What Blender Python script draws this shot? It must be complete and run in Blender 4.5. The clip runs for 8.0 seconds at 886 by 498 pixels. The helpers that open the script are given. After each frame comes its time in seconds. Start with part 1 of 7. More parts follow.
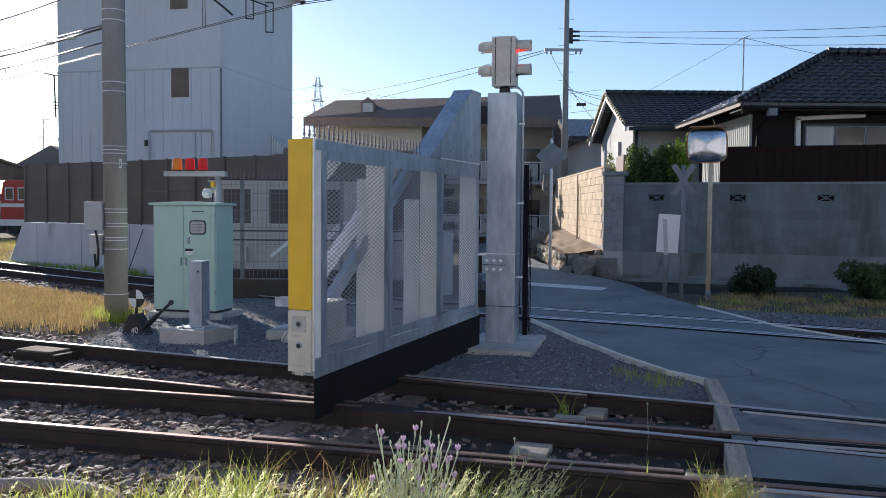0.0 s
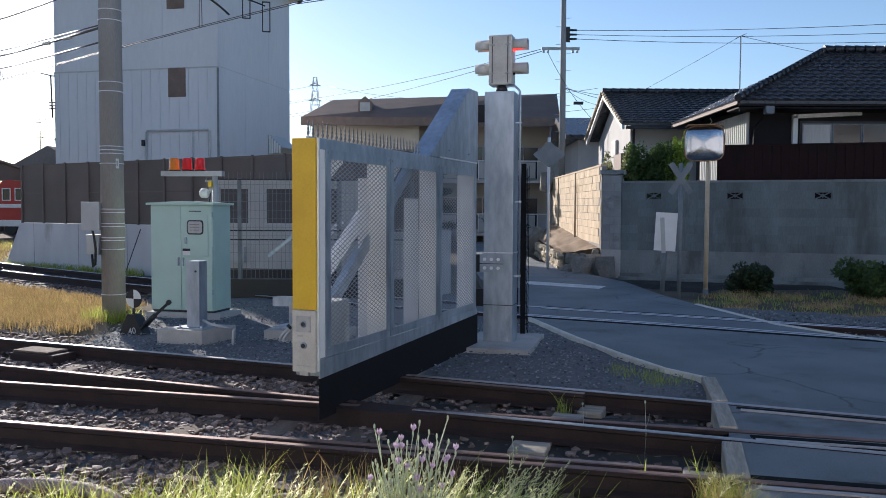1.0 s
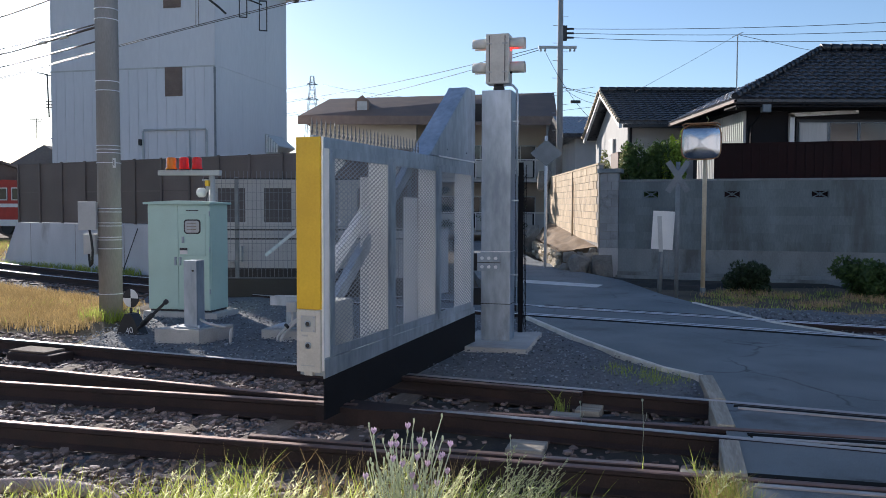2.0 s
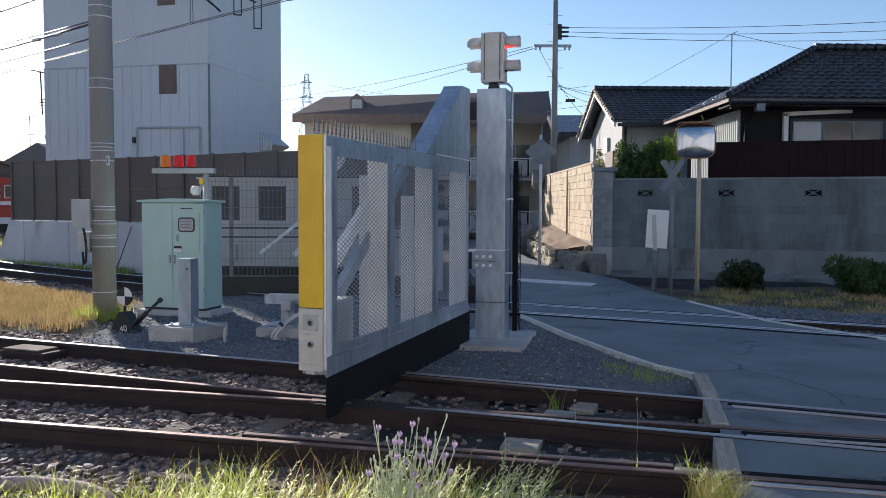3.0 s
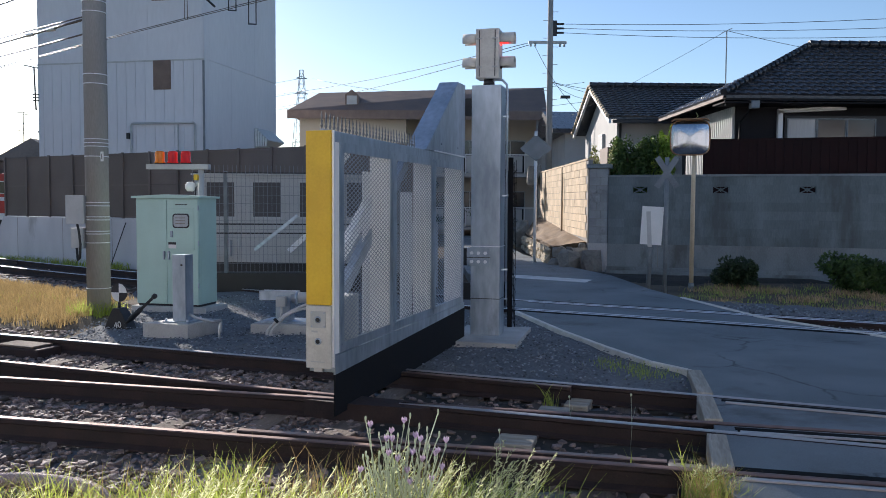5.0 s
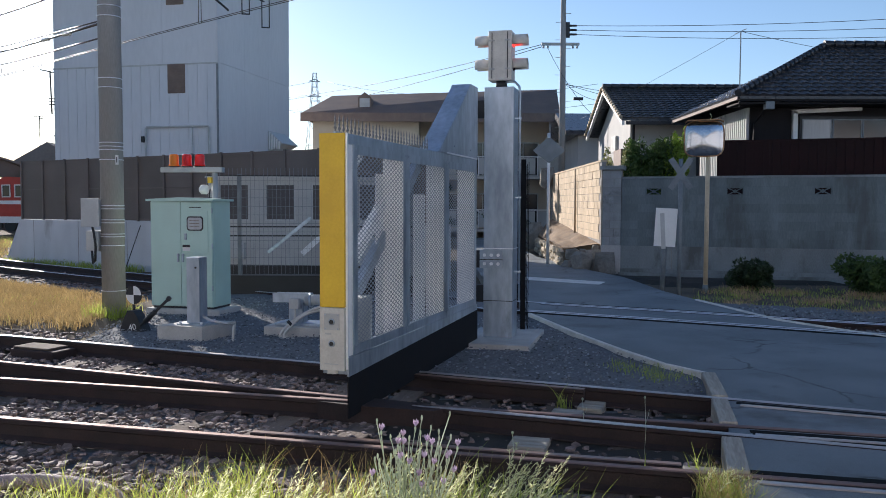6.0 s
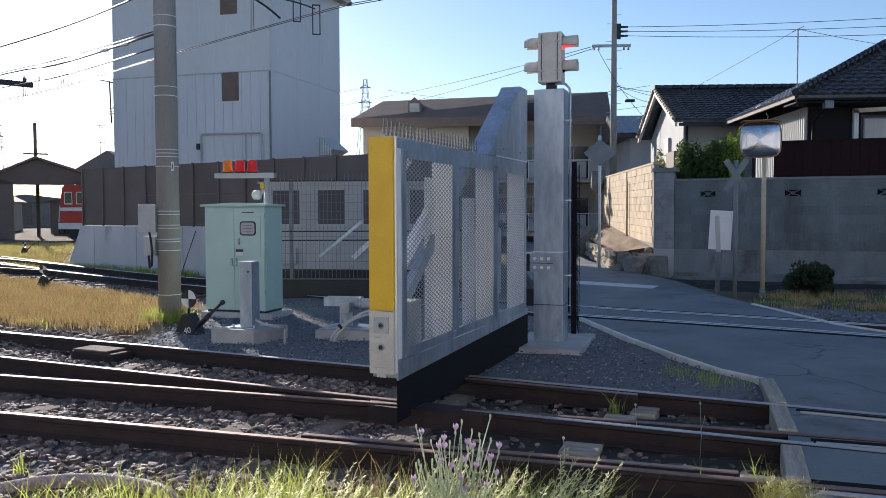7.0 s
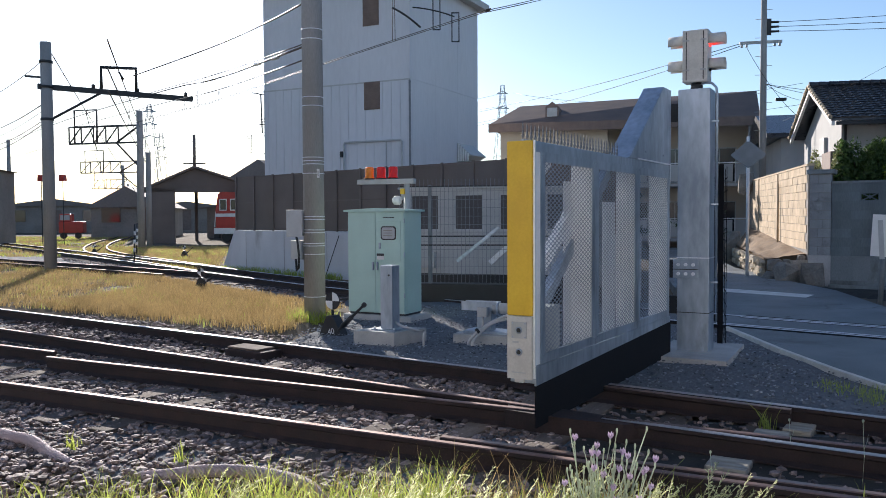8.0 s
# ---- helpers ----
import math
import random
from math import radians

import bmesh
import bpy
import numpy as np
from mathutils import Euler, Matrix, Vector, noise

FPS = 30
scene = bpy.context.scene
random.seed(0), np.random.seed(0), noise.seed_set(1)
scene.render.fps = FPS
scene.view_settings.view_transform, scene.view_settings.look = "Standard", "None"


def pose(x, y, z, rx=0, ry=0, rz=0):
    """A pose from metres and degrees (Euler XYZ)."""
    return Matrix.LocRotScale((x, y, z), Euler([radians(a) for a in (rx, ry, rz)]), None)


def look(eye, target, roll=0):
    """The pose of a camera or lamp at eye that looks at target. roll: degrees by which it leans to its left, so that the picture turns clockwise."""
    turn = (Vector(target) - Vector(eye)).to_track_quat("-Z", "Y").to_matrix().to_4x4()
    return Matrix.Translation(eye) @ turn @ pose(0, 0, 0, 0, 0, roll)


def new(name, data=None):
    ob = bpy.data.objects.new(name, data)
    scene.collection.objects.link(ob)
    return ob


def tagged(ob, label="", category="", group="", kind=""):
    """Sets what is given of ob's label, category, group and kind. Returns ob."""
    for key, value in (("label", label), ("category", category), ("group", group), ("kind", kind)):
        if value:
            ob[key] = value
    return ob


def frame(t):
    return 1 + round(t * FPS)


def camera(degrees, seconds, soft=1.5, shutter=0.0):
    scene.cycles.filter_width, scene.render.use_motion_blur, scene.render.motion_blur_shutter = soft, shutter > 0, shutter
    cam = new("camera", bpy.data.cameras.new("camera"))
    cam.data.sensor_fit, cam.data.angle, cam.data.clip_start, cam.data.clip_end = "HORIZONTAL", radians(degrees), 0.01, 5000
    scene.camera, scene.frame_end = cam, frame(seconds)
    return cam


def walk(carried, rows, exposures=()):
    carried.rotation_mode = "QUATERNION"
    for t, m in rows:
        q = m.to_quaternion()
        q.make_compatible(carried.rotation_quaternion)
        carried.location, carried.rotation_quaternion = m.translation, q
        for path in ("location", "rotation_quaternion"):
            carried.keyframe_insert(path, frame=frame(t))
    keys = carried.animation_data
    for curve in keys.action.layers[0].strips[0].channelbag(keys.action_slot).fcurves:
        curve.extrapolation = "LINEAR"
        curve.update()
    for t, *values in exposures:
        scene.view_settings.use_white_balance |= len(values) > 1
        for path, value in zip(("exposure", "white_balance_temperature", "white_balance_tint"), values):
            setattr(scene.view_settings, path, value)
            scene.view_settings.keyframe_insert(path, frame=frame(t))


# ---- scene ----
cam = camera(57.0, 8.0, 0.9)
EYE = (0.0, 0.0, 1.5)
PATH = [  # seconds, yaw, pitch, roll, and the small sway of the eye in metres
    (0.0, 0.0, -2.6, -0.45, 0.0, 0.0, 0.0), (0.5, -0.095, -2.629, -0.373, 0.002, 0.0, 0.0), (1.0, -0.161, -2.661, -0.258, 0.003, 0.0, -0.001),
    (1.5, -0.235, -2.704, -0.190, 0.004, 0.0, 0.0), (3.0, -0.724, -2.849, -0.250, 0.001, 0.0, -0.001), (3.5, -0.948, -2.950, -0.312, -0.001, -0.003, 0.0),
    (4.0, -1.093, -3.062, -0.345, -0.001, -0.003, -0.001), (4.5, -1.128, -3.126, -0.339, 0.0, -0.004, 0.0), (6.0, -0.166, -2.945, -0.180, 0.004, 0.0, -0.002),
    (6.5, 1.058, -2.817, -0.039, 0.005, 0.006, -0.004), (7.0, 3.346, -2.633, 0.177, 0.010, 0.030, -0.012), (7.5, 7.027, -2.510, 0.340, 0.006, 0.052, -0.015),
    (7.8, 9.97, -2.36, 0.330, -0.002, 0.048, -0.017), (8.0, 12.901, -2.221, 0.290, -0.009, 0.042, -0.019)]
EXPOSURE, KELVIN, TINT = 0.56, 6080, 15
walk(cam, [(t, pose(EYE[0] + dx, EYE[1] + dy, EYE[2] + dz, 90 + p, r, y)) for t, y, p, r, dx, dy, dz in PATH], [(0.0, EXPOSURE, KELVIN, TINT), (8.0, EXPOSURE, KELVIN, TINT)])

# ---- light: low sun ahead and to the left, clear sky ----
SUN_AZ, SUN_EL = 31.0, 18.0          # degrees left of ahead, degrees up
world = bpy.data.worlds.new("sky")
scene.world = world
world.use_nodes = True
wn = world.node_tree.nodes
sky = wn.new("ShaderNodeTexSky")
sky.sky_type = "NISHITA"
sky.sun_disc = False
sky.sun_elevation = radians(SUN_EL)
sky.sun_rotation = radians(-SUN_AZ)
sky.air_density, sky.dust_density, sky.ozone_density = 1.0, 0.3, 2.6
wn["Background"].inputs["Strength"].default_value = 0.102
world.node_tree.links.new(sky.outputs[0], wn["Background"].inputs["Color"])
sun_data = bpy.data.lights.new("sun", "SUN")
sun_data.energy, sun_data.angle, sun_data.color = 5.0, radians(0.6), (1.0, 0.9, 0.76)
sun = new("sun", sun_data)
to_sun = Vector((-math.sin(radians(SUN_AZ)) * math.cos(radians(SUN_EL)), math.cos(radians(SUN_AZ)) * math.cos(radians(SUN_EL)), math.sin(radians(SUN_EL))))
sun.matrix_world = look(to_sun * 60, (0, 0, 0))

# ---- materials ----
def mat(name, c1, c2=None, rough=0.6, metal=0.0, scale=3.0, fine=60.0, bump=0.15, spread=0.5, stain=None, stain_at=0.62, rand=0.0, stretch=(1, 1, 1), spec=0.5, dist=0.01, island=0.0, whole=False):
    """Two-scale noise colour between c1 and c2, fine relief, optional stain patches; rand: change from object to object; whole: one pattern over many pieces."""
    m = bpy.data.materials.new(name)
    m.use_nodes = True
    n, l = m.node_tree.nodes, m.node_tree.links
    b = n["Principled BSDF"]
    c2 = c2 or tuple(v * 0.75 for v in c1)
    co = n.new("ShaderNodeTexCoord")
    mp = n.new("ShaderNodeMapping")
    mp.inputs["Scale"].default_value = stretch
    l.new(n.new("ShaderNodeNewGeometry").outputs["Position"] if whole else co.outputs["Object"], mp.inputs["Vector"])
    n1 = n.new("ShaderNodeTexNoise"); n1.inputs["Scale"].default_value = scale; n1.inputs["Detail"].default_value = 5
    n2 = n.new("ShaderNodeTexNoise"); n2.inputs["Scale"].default_value = fine; n2.inputs["Detail"].default_value = 4
    l.new(mp.outputs[0], n1.inputs["Vector"]); l.new(mp.outputs[0], n2.inputs["Vector"])
    ramp = n.new("ShaderNodeValToRGB")
    ramp.color_ramp.elements[0].position, ramp.color_ramp.elements[1].position = 0.5 - spread / 2.5, 0.5 + spread / 2.5
    ramp.color_ramp.elements[0].color, ramp.color_ramp.elements[1].color = (*c2, 1), (*c1, 1)
    add = n.new("ShaderNodeMath"); add.operation = "MULTIPLY_ADD"
    l.new(n2.outputs["Fac"], add.inputs[0]); add.inputs[1].default_value = 0.5
    sub = n.new("ShaderNodeMath"); sub.operation = "SUBTRACT"
    l.new(n1.outputs["Fac"], sub.inputs[0]); sub.inputs[1].default_value = 0.25
    l.new(sub.outputs[0], add.inputs[2])
    l.new(add.outputs[0], ramp.inputs["Fac"])
    col = ramp.outputs["Color"]
    if stain:
        n3 = n.new("ShaderNodeTexNoise"); n3.inputs["Scale"].default_value = scale * 0.6; n3.inputs["Detail"].default_value = 8; n3.inputs["Roughness"].default_value = 0.7
        l.new(mp.outputs[0], n3.inputs["Vector"])
        r3 = n.new("ShaderNodeValToRGB")
        r3.color_ramp.elements[0].position, r3.color_ramp.elements[1].position = stain_at, stain_at + 0.12
        r3.color_ramp.elements[0].color, r3.color_ramp.elements[1].color = (0, 0, 0, 1), (0.8, 0.8, 0.8, 1)
        l.new(n3.outputs["Fac"], r3.inputs["Fac"])
        mx = n.new("ShaderNodeMix"); mx.data_type = "RGBA"
        l.new(r3.outputs["Color"], mx.inputs["Factor"]); l.new(col, mx.inputs["A"]); mx.inputs["B"].default_value = (*stain, 1)
        col = mx.outputs["Result"]
    if rand or island:
        if island:
            src = n.new("ShaderNodeNewGeometry").outputs["Random Per Island"]
        else:
            src = n.new("ShaderNodeObjectInfo").outputs["Random"]
        amt = rand or island
        mr = n.new("ShaderNodeMapRange")
        mr.inputs["To Min"].default_value, mr.inputs["To Max"].default_value = 1 - amt, 1 + amt
        l.new(src, mr.inputs["Value"])
        hs = n.new("ShaderNodeHueSaturation")
        l.new(mr.outputs[0], hs.inputs["Value"]); l.new(col, hs.inputs["Color"])
        col = hs.outputs["Color"]
    l.new(col, b.inputs["Base Color"])
    b.inputs["Metallic"].default_value = metal
    b.inputs["Specular IOR Level"].default_value = spec
    rr = n.new("ShaderNodeMapRange")
    rr.inputs["To Min"].default_value, rr.inputs["To Max"].default_value = max(0.02, rough - 0.12), min(1, rough + 0.12)
    l.new(n1.outputs["Fac"], rr.inputs["Value"]); l.new(rr.outputs[0], b.inputs["Roughness"])
    if bump:
        bp = n.new("ShaderNodeBump"); bp.inputs["Strength"].default_value = bump; bp.inputs["Distance"].default_value = dist
        l.new(n2.outputs["Fac"], bp.inputs["Height"]); l.new(bp.outputs[0], b.inputs["Normal"])
    return m


def leafy(name, c1, c2, island=0.35, trans=0.35):
    """Foliage: thin leaves that let some light through."""
    m = mat(name, c1, c2, rough=0.55, scale=2.0, fine=30.0, bump=0.0, island=island, spec=0.35)
    n, l = m.node_tree.nodes, m.node_tree.links
    b, out = n["Principled BSDF"], n["Material Output"]
    tr = n.new("ShaderNodeBsdfTranslucent"); ms = n.new("ShaderNodeMixShader")
    l.new(b.inputs["Base Color"].links[0].from_socket, tr.inputs["Color"])
    ms.inputs[0].default_value = trans
    l.new(b.outputs[0], ms.inputs[1]); l.new(tr.outputs[0], ms.inputs[2]); l.new(ms.outputs[0], out.inputs["Surface"])
    return m


def glow(name, colour, strength):
    m = mat(name, colour, colour, rough=0.3, bump=0.0)
    b = m.node_tree.nodes["Principled BSDF"]
    b.inputs["Emission Color"].default_value = (*colour, 1)
    b.inputs["Emission Strength"].default_value = strength
    return m


def clear(name, colour, rough=0.05, trans=1.0):
    m = mat(name, colour, colour, rough=rough, bump=0.0, scale=1.5)
    m.node_tree.nodes["Principled BSDF"].inputs["Transmission Weight"].default_value = trans
    return m


GALV = mat("galvanised steel", (0.54, 0.61, 0.68), (0.24, 0.29, 0.345), rough=0.42, metal=0.62, scale=2.2, fine=16, bump=0.015, spread=0.6, stain=(0.22, 0.24, 0.27), stain_at=0.56, stretch=(1, 1, 0.35))
GALV_L = mat("bright galvanised steel", (0.86, 0.88, 0.90), (0.72, 0.74, 0.77), rough=0.4, metal=0.4, scale=6, fine=30, bump=0.03)
STEEL_DK = mat("dark painted steel", (0.025, 0.026, 0.028), (0.015, 0.015, 0.017), rough=0.5, scale=4, fine=90, bump=0.05)
YELLOW = mat("yellow painted steel", (0.85, 0.55, 0.03), (0.74, 0.45, 0.02), rough=0.45, scale=3, fine=60, bump=0.02, stain=(0.55, 0.38, 0.08), stain_at=0.68)
RUBBER = mat("black rubber skirt", (0.014, 0.015, 0.018), (0.008, 0.008, 0.010), rough=0.8, scale=6, fine=120, bump=0.08, spec=0.2)
CREAM = mat("pale grey painted steel", (0.68, 0.66, 0.60), (0.52, 0.50, 0.45), rough=0.5, scale=5, fine=60, bump=0.02, stain=(0.35, 0.30, 0.24), stain_at=0.66)
MINT = mat("mint green paint", (0.50, 0.68, 0.60), (0.44, 0.61, 0.535), rough=0.42, scale=2.5, fine=60, bump=0.02, stain=(0.33, 0.46, 0.40), stain_at=0.66)
CONC = mat("pale concrete", (0.55, 0.54, 0.51), (0.38, 0.37, 0.35), rough=0.85, scale=3, fine=70, bump=0.25, stain=(0.24, 0.23, 0.21), stain_at=0.63)
CONC_W = mat("weathered concrete", (0.58, 0.57, 0.55), (0.42, 0.41, 0.40), rough=0.9, scale=1.3, fine=60, bump=0.25, stain=(0.24, 0.235, 0.225), stain_at=0.6, stretch=(1, 1, 0.35))
BASEWALL = mat("pale bluish concrete", (0.66, 0.67, 0.69), (0.52, 0.53, 0.55), rough=0.9, scale=1.3, fine=60, bump=0.25, stain=(0.34, 0.34, 0.34), stain_at=0.6, stretch=(1, 1, 0.35))
CONC_P = mat("spun concrete", (0.36, 0.345, 0.325), (0.25, 0.24, 0.226), rough=0.8, scale=2, fine=70, bump=0.15, stain=(0.16, 0.15, 0.14), stain_at=0.62, stretch=(1, 1, 0.2))
BLOCK = mat("concrete block", (0.34, 0.355, 0.36), (0.235, 0.25, 0.255), rough=0.92, scale=2.5, fine=70, bump=0.35, rand=0.10, stain=(0.13, 0.135, 0.135), stain_at=0.56, whole=True)
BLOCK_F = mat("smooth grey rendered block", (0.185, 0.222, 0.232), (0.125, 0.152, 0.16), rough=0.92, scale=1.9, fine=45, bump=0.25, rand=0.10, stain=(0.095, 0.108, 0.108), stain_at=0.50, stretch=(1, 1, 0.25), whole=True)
BLOCK_T = mat("tan concrete block", (0.60, 0.48, 0.33), (0.46, 0.365, 0.25), rough=0.92, scale=2.5, fine=70, bump=0.35, rand=0.10, stain=(0.36, 0.30, 0.23), stain_at=0.58, whole=True)
MORTAR = mat("mortar", (0.30, 0.29, 0.27), (0.22, 0.21, 0.20), rough=0.95, scale=4, fine=90, bump=0.2)
RUST = mat("rusty rail steel", (0.048, 0.029, 0.026), (0.022, 0.015, 0.014), rough=0.8, scale=7, fine=80, bump=0.3, stain=(0.04, 0.025, 0.02), stain_at=0.6)
# galvanised mesh strands, darkened in colour for their backlit side
MESH_BACKLIT = mat("backlit-dark galvanised mesh", (0.34, 0.38, 0.43), (0.24, 0.275, 0.315), rough=0.45, metal=0.3, scale=6, fine=30, bump=0.0)
SPIKE = mat("dull grey steel", (0.20, 0.21, 0.22), (0.12, 0.13, 0.14), rough=0.6, metal=0.3, bump=0.0)
# black for flat strips that stand in for the dark of recessed flangeways
GROOVE = mat("black groove strip", (0.018, 0.018, 0.018), (0.010, 0.010, 0.010), rough=0.95, scale=6, fine=60, bump=0.2, spec=0.1)
BLACKFENCE = mat("black coated steel", (0.014, 0.014, 0.016), (0.008, 0.008, 0.009), rough=0.8, scale=6, fine=60, bump=0.0, spec=0.15)
POLISHED = mat("polished rail head", (0.62, 0.57, 0.54), (0.44, 0.38, 0.35), rough=0.42, metal=0.85, scale=3, fine=40, bump=0.02, stain=(0.24, 0.16, 0.13), stain_at=0.6, stretch=(0.3, 0.3, 1))
RAILTOP = mat("worn rail head", (0.34, 0.225, 0.19), (0.19, 0.125, 0.105), rough=0.64, metal=0.75, scale=3, fine=40, bump=0.03, stain=(0.20, 0.11, 0.08), stain_at=0.54, stretch=(0.3, 0.3, 1))
# worn steel, lightened so the colour carries the sky's reflection
ROADRAIL = mat("worn steel with painted sky sheen", (0.74, 0.75, 0.77), (0.56, 0.57, 0.59), rough=0.5, metal=0.5, scale=3, fine=30, bump=0.02, stain=(0.3, 0.27, 0.25), stain_at=0.62)
FOOTING = mat("stained footing concrete", (0.27, 0.30, 0.305), (0.17, 0.19, 0.195), rough=0.92, scale=1.5, fine=50, bump=0.3, stain=(0.10, 0.10, 0.092), stain_at=0.53, stretch=(1, 1, 0.45))
DARK_GROUND = mat("dark ground", (0.05, 0.045, 0.035), (0.025, 0.023, 0.02), rough=0.9, scale=5, fine=60, bump=0.5)
RUSTTOP = mat("rusted rail head", (0.34, 0.22, 0.16), (0.2, 0.12, 0.09), rough=0.42, metal=0.5, scale=5, fine=60, bump=0.1, stretch=(0.4, 0.4, 1))
WOOD_OLD = mat("weathered timber", (0.50, 0.46, 0.38), (0.25, 0.22, 0.175), rough=0.9, scale=14, fine=60, bump=0.9, spread=0.7, stain=(0.09, 0.075, 0.06), stain_at=0.58, stretch=(0.12, 1, 1))
SLEEPER = mat("old sleeper timber", (0.19, 0.145, 0.11), (0.065, 0.05, 0.04), rough=0.92, scale=9, fine=70, bump=0.9, spread=0.8, rand=0.25, stretch=(1, 0.12, 1))
ASPHALT = mat("worn asphalt", (0.24, 0.27, 0.282), (0.082, 0.096, 0.102), rough=0.68, scale=0.9, fine=90, bump=0.7, spread=0.8, stain=(0.075, 0.075, 0.076), stain_at=0.56)


def add_cracks(m, scale, width, colour):
    """Thin wandering cracks in the surface."""
    n, l = m.node_tree.nodes, m.node_tree.links
    b = n["Principled BSDF"]
    co = n.new("ShaderNodeTexCoord")
    nz = n.new("ShaderNodeTexNoise"); nz.inputs["Scale"].default_value = 2.2; nz.inputs["Detail"].default_value = 6
    l.new(co.outputs["Object"], nz.inputs["Vector"])
    mixv = n.new("ShaderNodeMix"); mixv.data_type = "VECTOR"; mixv.inputs["Factor"].default_value = 0.35
    l.new(co.outputs["Object"], mixv.inputs["A"]); l.new(nz.outputs["Color"], mixv.inputs["B"])
    vo = n.new("ShaderNodeTexVoronoi"); vo.feature = "DISTANCE_TO_EDGE"; vo.inputs["Scale"].default_value = scale
    l.new(mixv.outputs["Result"], vo.inputs["Vector"])
    ra = n.new("ShaderNodeValToRGB")
    ra.color_ramp.elements[0].position, ra.color_ramp.elements[1].position = 0.0, width
    ra.color_ramp.elements[0].color, ra.color_ramp.elements[1].color = (0.85, 0.85, 0.85, 1), (0, 0, 0, 1)
    l.new(vo.outputs["Distance"], ra.inputs["Fac"])
    gate_n = n.new("ShaderNodeTexNoise"); gate_n.inputs["Scale"].default_value = 0.7
    l.new(co.outputs["Object"], gate_n.inputs["Vector"])
    rg = n.new("ShaderNodeValToRGB")
    rg.color_ramp.elements[0].position, rg.color_ramp.elements[1].position = 0.48, 0.58
    l.new(gate_n.outputs["Fac"], rg.inputs["Fac"])
    mul = n.new("ShaderNodeMath"); mul.operation = "MULTIPLY"
    l.new(ra.outputs["Color"], mul.inputs[0]); l.new(rg.outputs["Color"], mul.inputs[1])
    mx = n.new("ShaderNodeMix"); mx.data_type = "RGBA"
    old = b.inputs["Base Color"].links[0].from_socket
    l.new(mul.outputs[0], mx.inputs["Factor"]); l.new(old, mx.inputs["A"]); mx.inputs["B"].default_value = (*colour, 1)
    l.new(mx.outputs["Result"], b.inputs["Base Color"])


add_cracks(ASPHALT, 0.9, 0.012, (0.03, 0.03, 0.03))
WHITEPAINT = mat("worn white road paint", (0.78, 0.78, 0.75), (0.55, 0.55, 0.53), rough=0.8, scale=4, fine=120, bump=0.1, stain=(0.2, 0.2, 0.2), stain_at=0.63)
SOIL = mat("gritty soil", (0.20, 0.165, 0.12), (0.11, 0.095, 0.075), rough=0.95, scale=0.6, fine=50, bump=0.5, dist=0.03, stain=(0.13, 0.14, 0.05), stain_at=0.56, spec=0.05)
GRAVEL = mat("grey gravel", (0.26, 0.28, 0.295), (0.12, 0.13, 0.14), rough=0.9, scale=30, fine=110, bump=0.9, dist=0.02, spread=0.9, spec=0.12)
STONE = mat("ballast stone", (0.31, 0.24, 0.212), (0.14, 0.105, 0.092), rough=0.75, scale=14, fine=80, bump=0.35, island=0.62)
STONE_G = mat("grey gravel stone", (0.27, 0.29, 0.31), (0.14, 0.15, 0.16), rough=0.85, scale=9, fine=60, bump=0.2, island=0.65)
CLAD = mat("pale metal cladding", (0.66, 0.67, 0.70), (0.58, 0.59, 0.62), rough=0.5, scale=0.35, fine=8, bump=0.02, stain=(0.48, 0.48, 0.50), stain_at=0.62, stretch=(1, 1, 0.25))
BROWN = mat("dark brown panel", (0.165, 0.135, 0.12), (0.12, 0.097, 0.085), rough=0.6, scale=1, fine=30, bump=0.06, rand=0.12)
PANEL_DK = mat("dark grey panel", (0.10, 0.095, 0.095), (0.075, 0.07, 0.07), rough=0.7, scale=2, fine=40, bump=0.04)
SHUTTER = mat("brown shutter", (0.22, 0.16, 0.13), (0.16, 0.115, 0.095), rough=0.7, scale=3, fine=40, bump=0.1)
TILE = mat("dark glazed roof tile", (0.045, 0.045, 0.05), (0.022, 0.022, 0.026), rough=0.30, scale=6, fine=60, bump=0.06, rand=0.35)
BROWNROOF = mat("brown slate roof", (0.20, 0.135, 0.10), (0.14, 0.092, 0.07), rough=0.75, scale=1.2, fine=30, bump=0.1)
BEIGE = mat("beige render", (0.55, 0.49, 0.39), (0.47, 0.41, 0.33), rough=0.85, scale=0.8, fine=40, bump=0.08)
WHITEWALL = mat("off-white board wall", (0.50, 0.50, 0.48), (0.41, 0.41, 0.40), rough=0.8, scale=1, fine=40, bump=0.06)
DARKWALL = mat("charcoal board wall", (0.018, 0.017, 0.019), (0.011, 0.010, 0.012), rough=0.8, scale=1.5, fine=40, bump=0.08, spec=0.25)
REDBROWN = mat("dark red-brown sheet", (0.024, 0.008, 0.008), (0.014, 0.005, 0.005), rough=0.7, scale=1.5, fine=40, bump=0.06, spec=0.2)
WHITE = mat("white painted metal", (0.80, 0.80, 0.78), (0.70, 0.70, 0.68), rough=0.5, scale=3, fine=60, bump=0.02)
SIGNBACK = mat("weathered grey sign back", (0.22, 0.245, 0.26), (0.15, 0.17, 0.185), rough=0.6, scale=4, fine=50, bump=0.05, stain=(0.16, 0.13, 0.10), stain_at=0.64)
# gate's inner steel, near white so its colour carries the light behind the mesh
INNER_LIT = mat("light-brightened inner steel", (0.92, 0.92, 0.91), (0.82, 0.82, 0.82), rough=0.45, metal=0.0, scale=5, fine=60, bump=0.03)
GREYPAINT = mat("light grey painted metal", (0.50, 0.51, 0.50), (0.40, 0.41, 0.40), rough=0.5, scale=3, fine=60, bump=0.03)
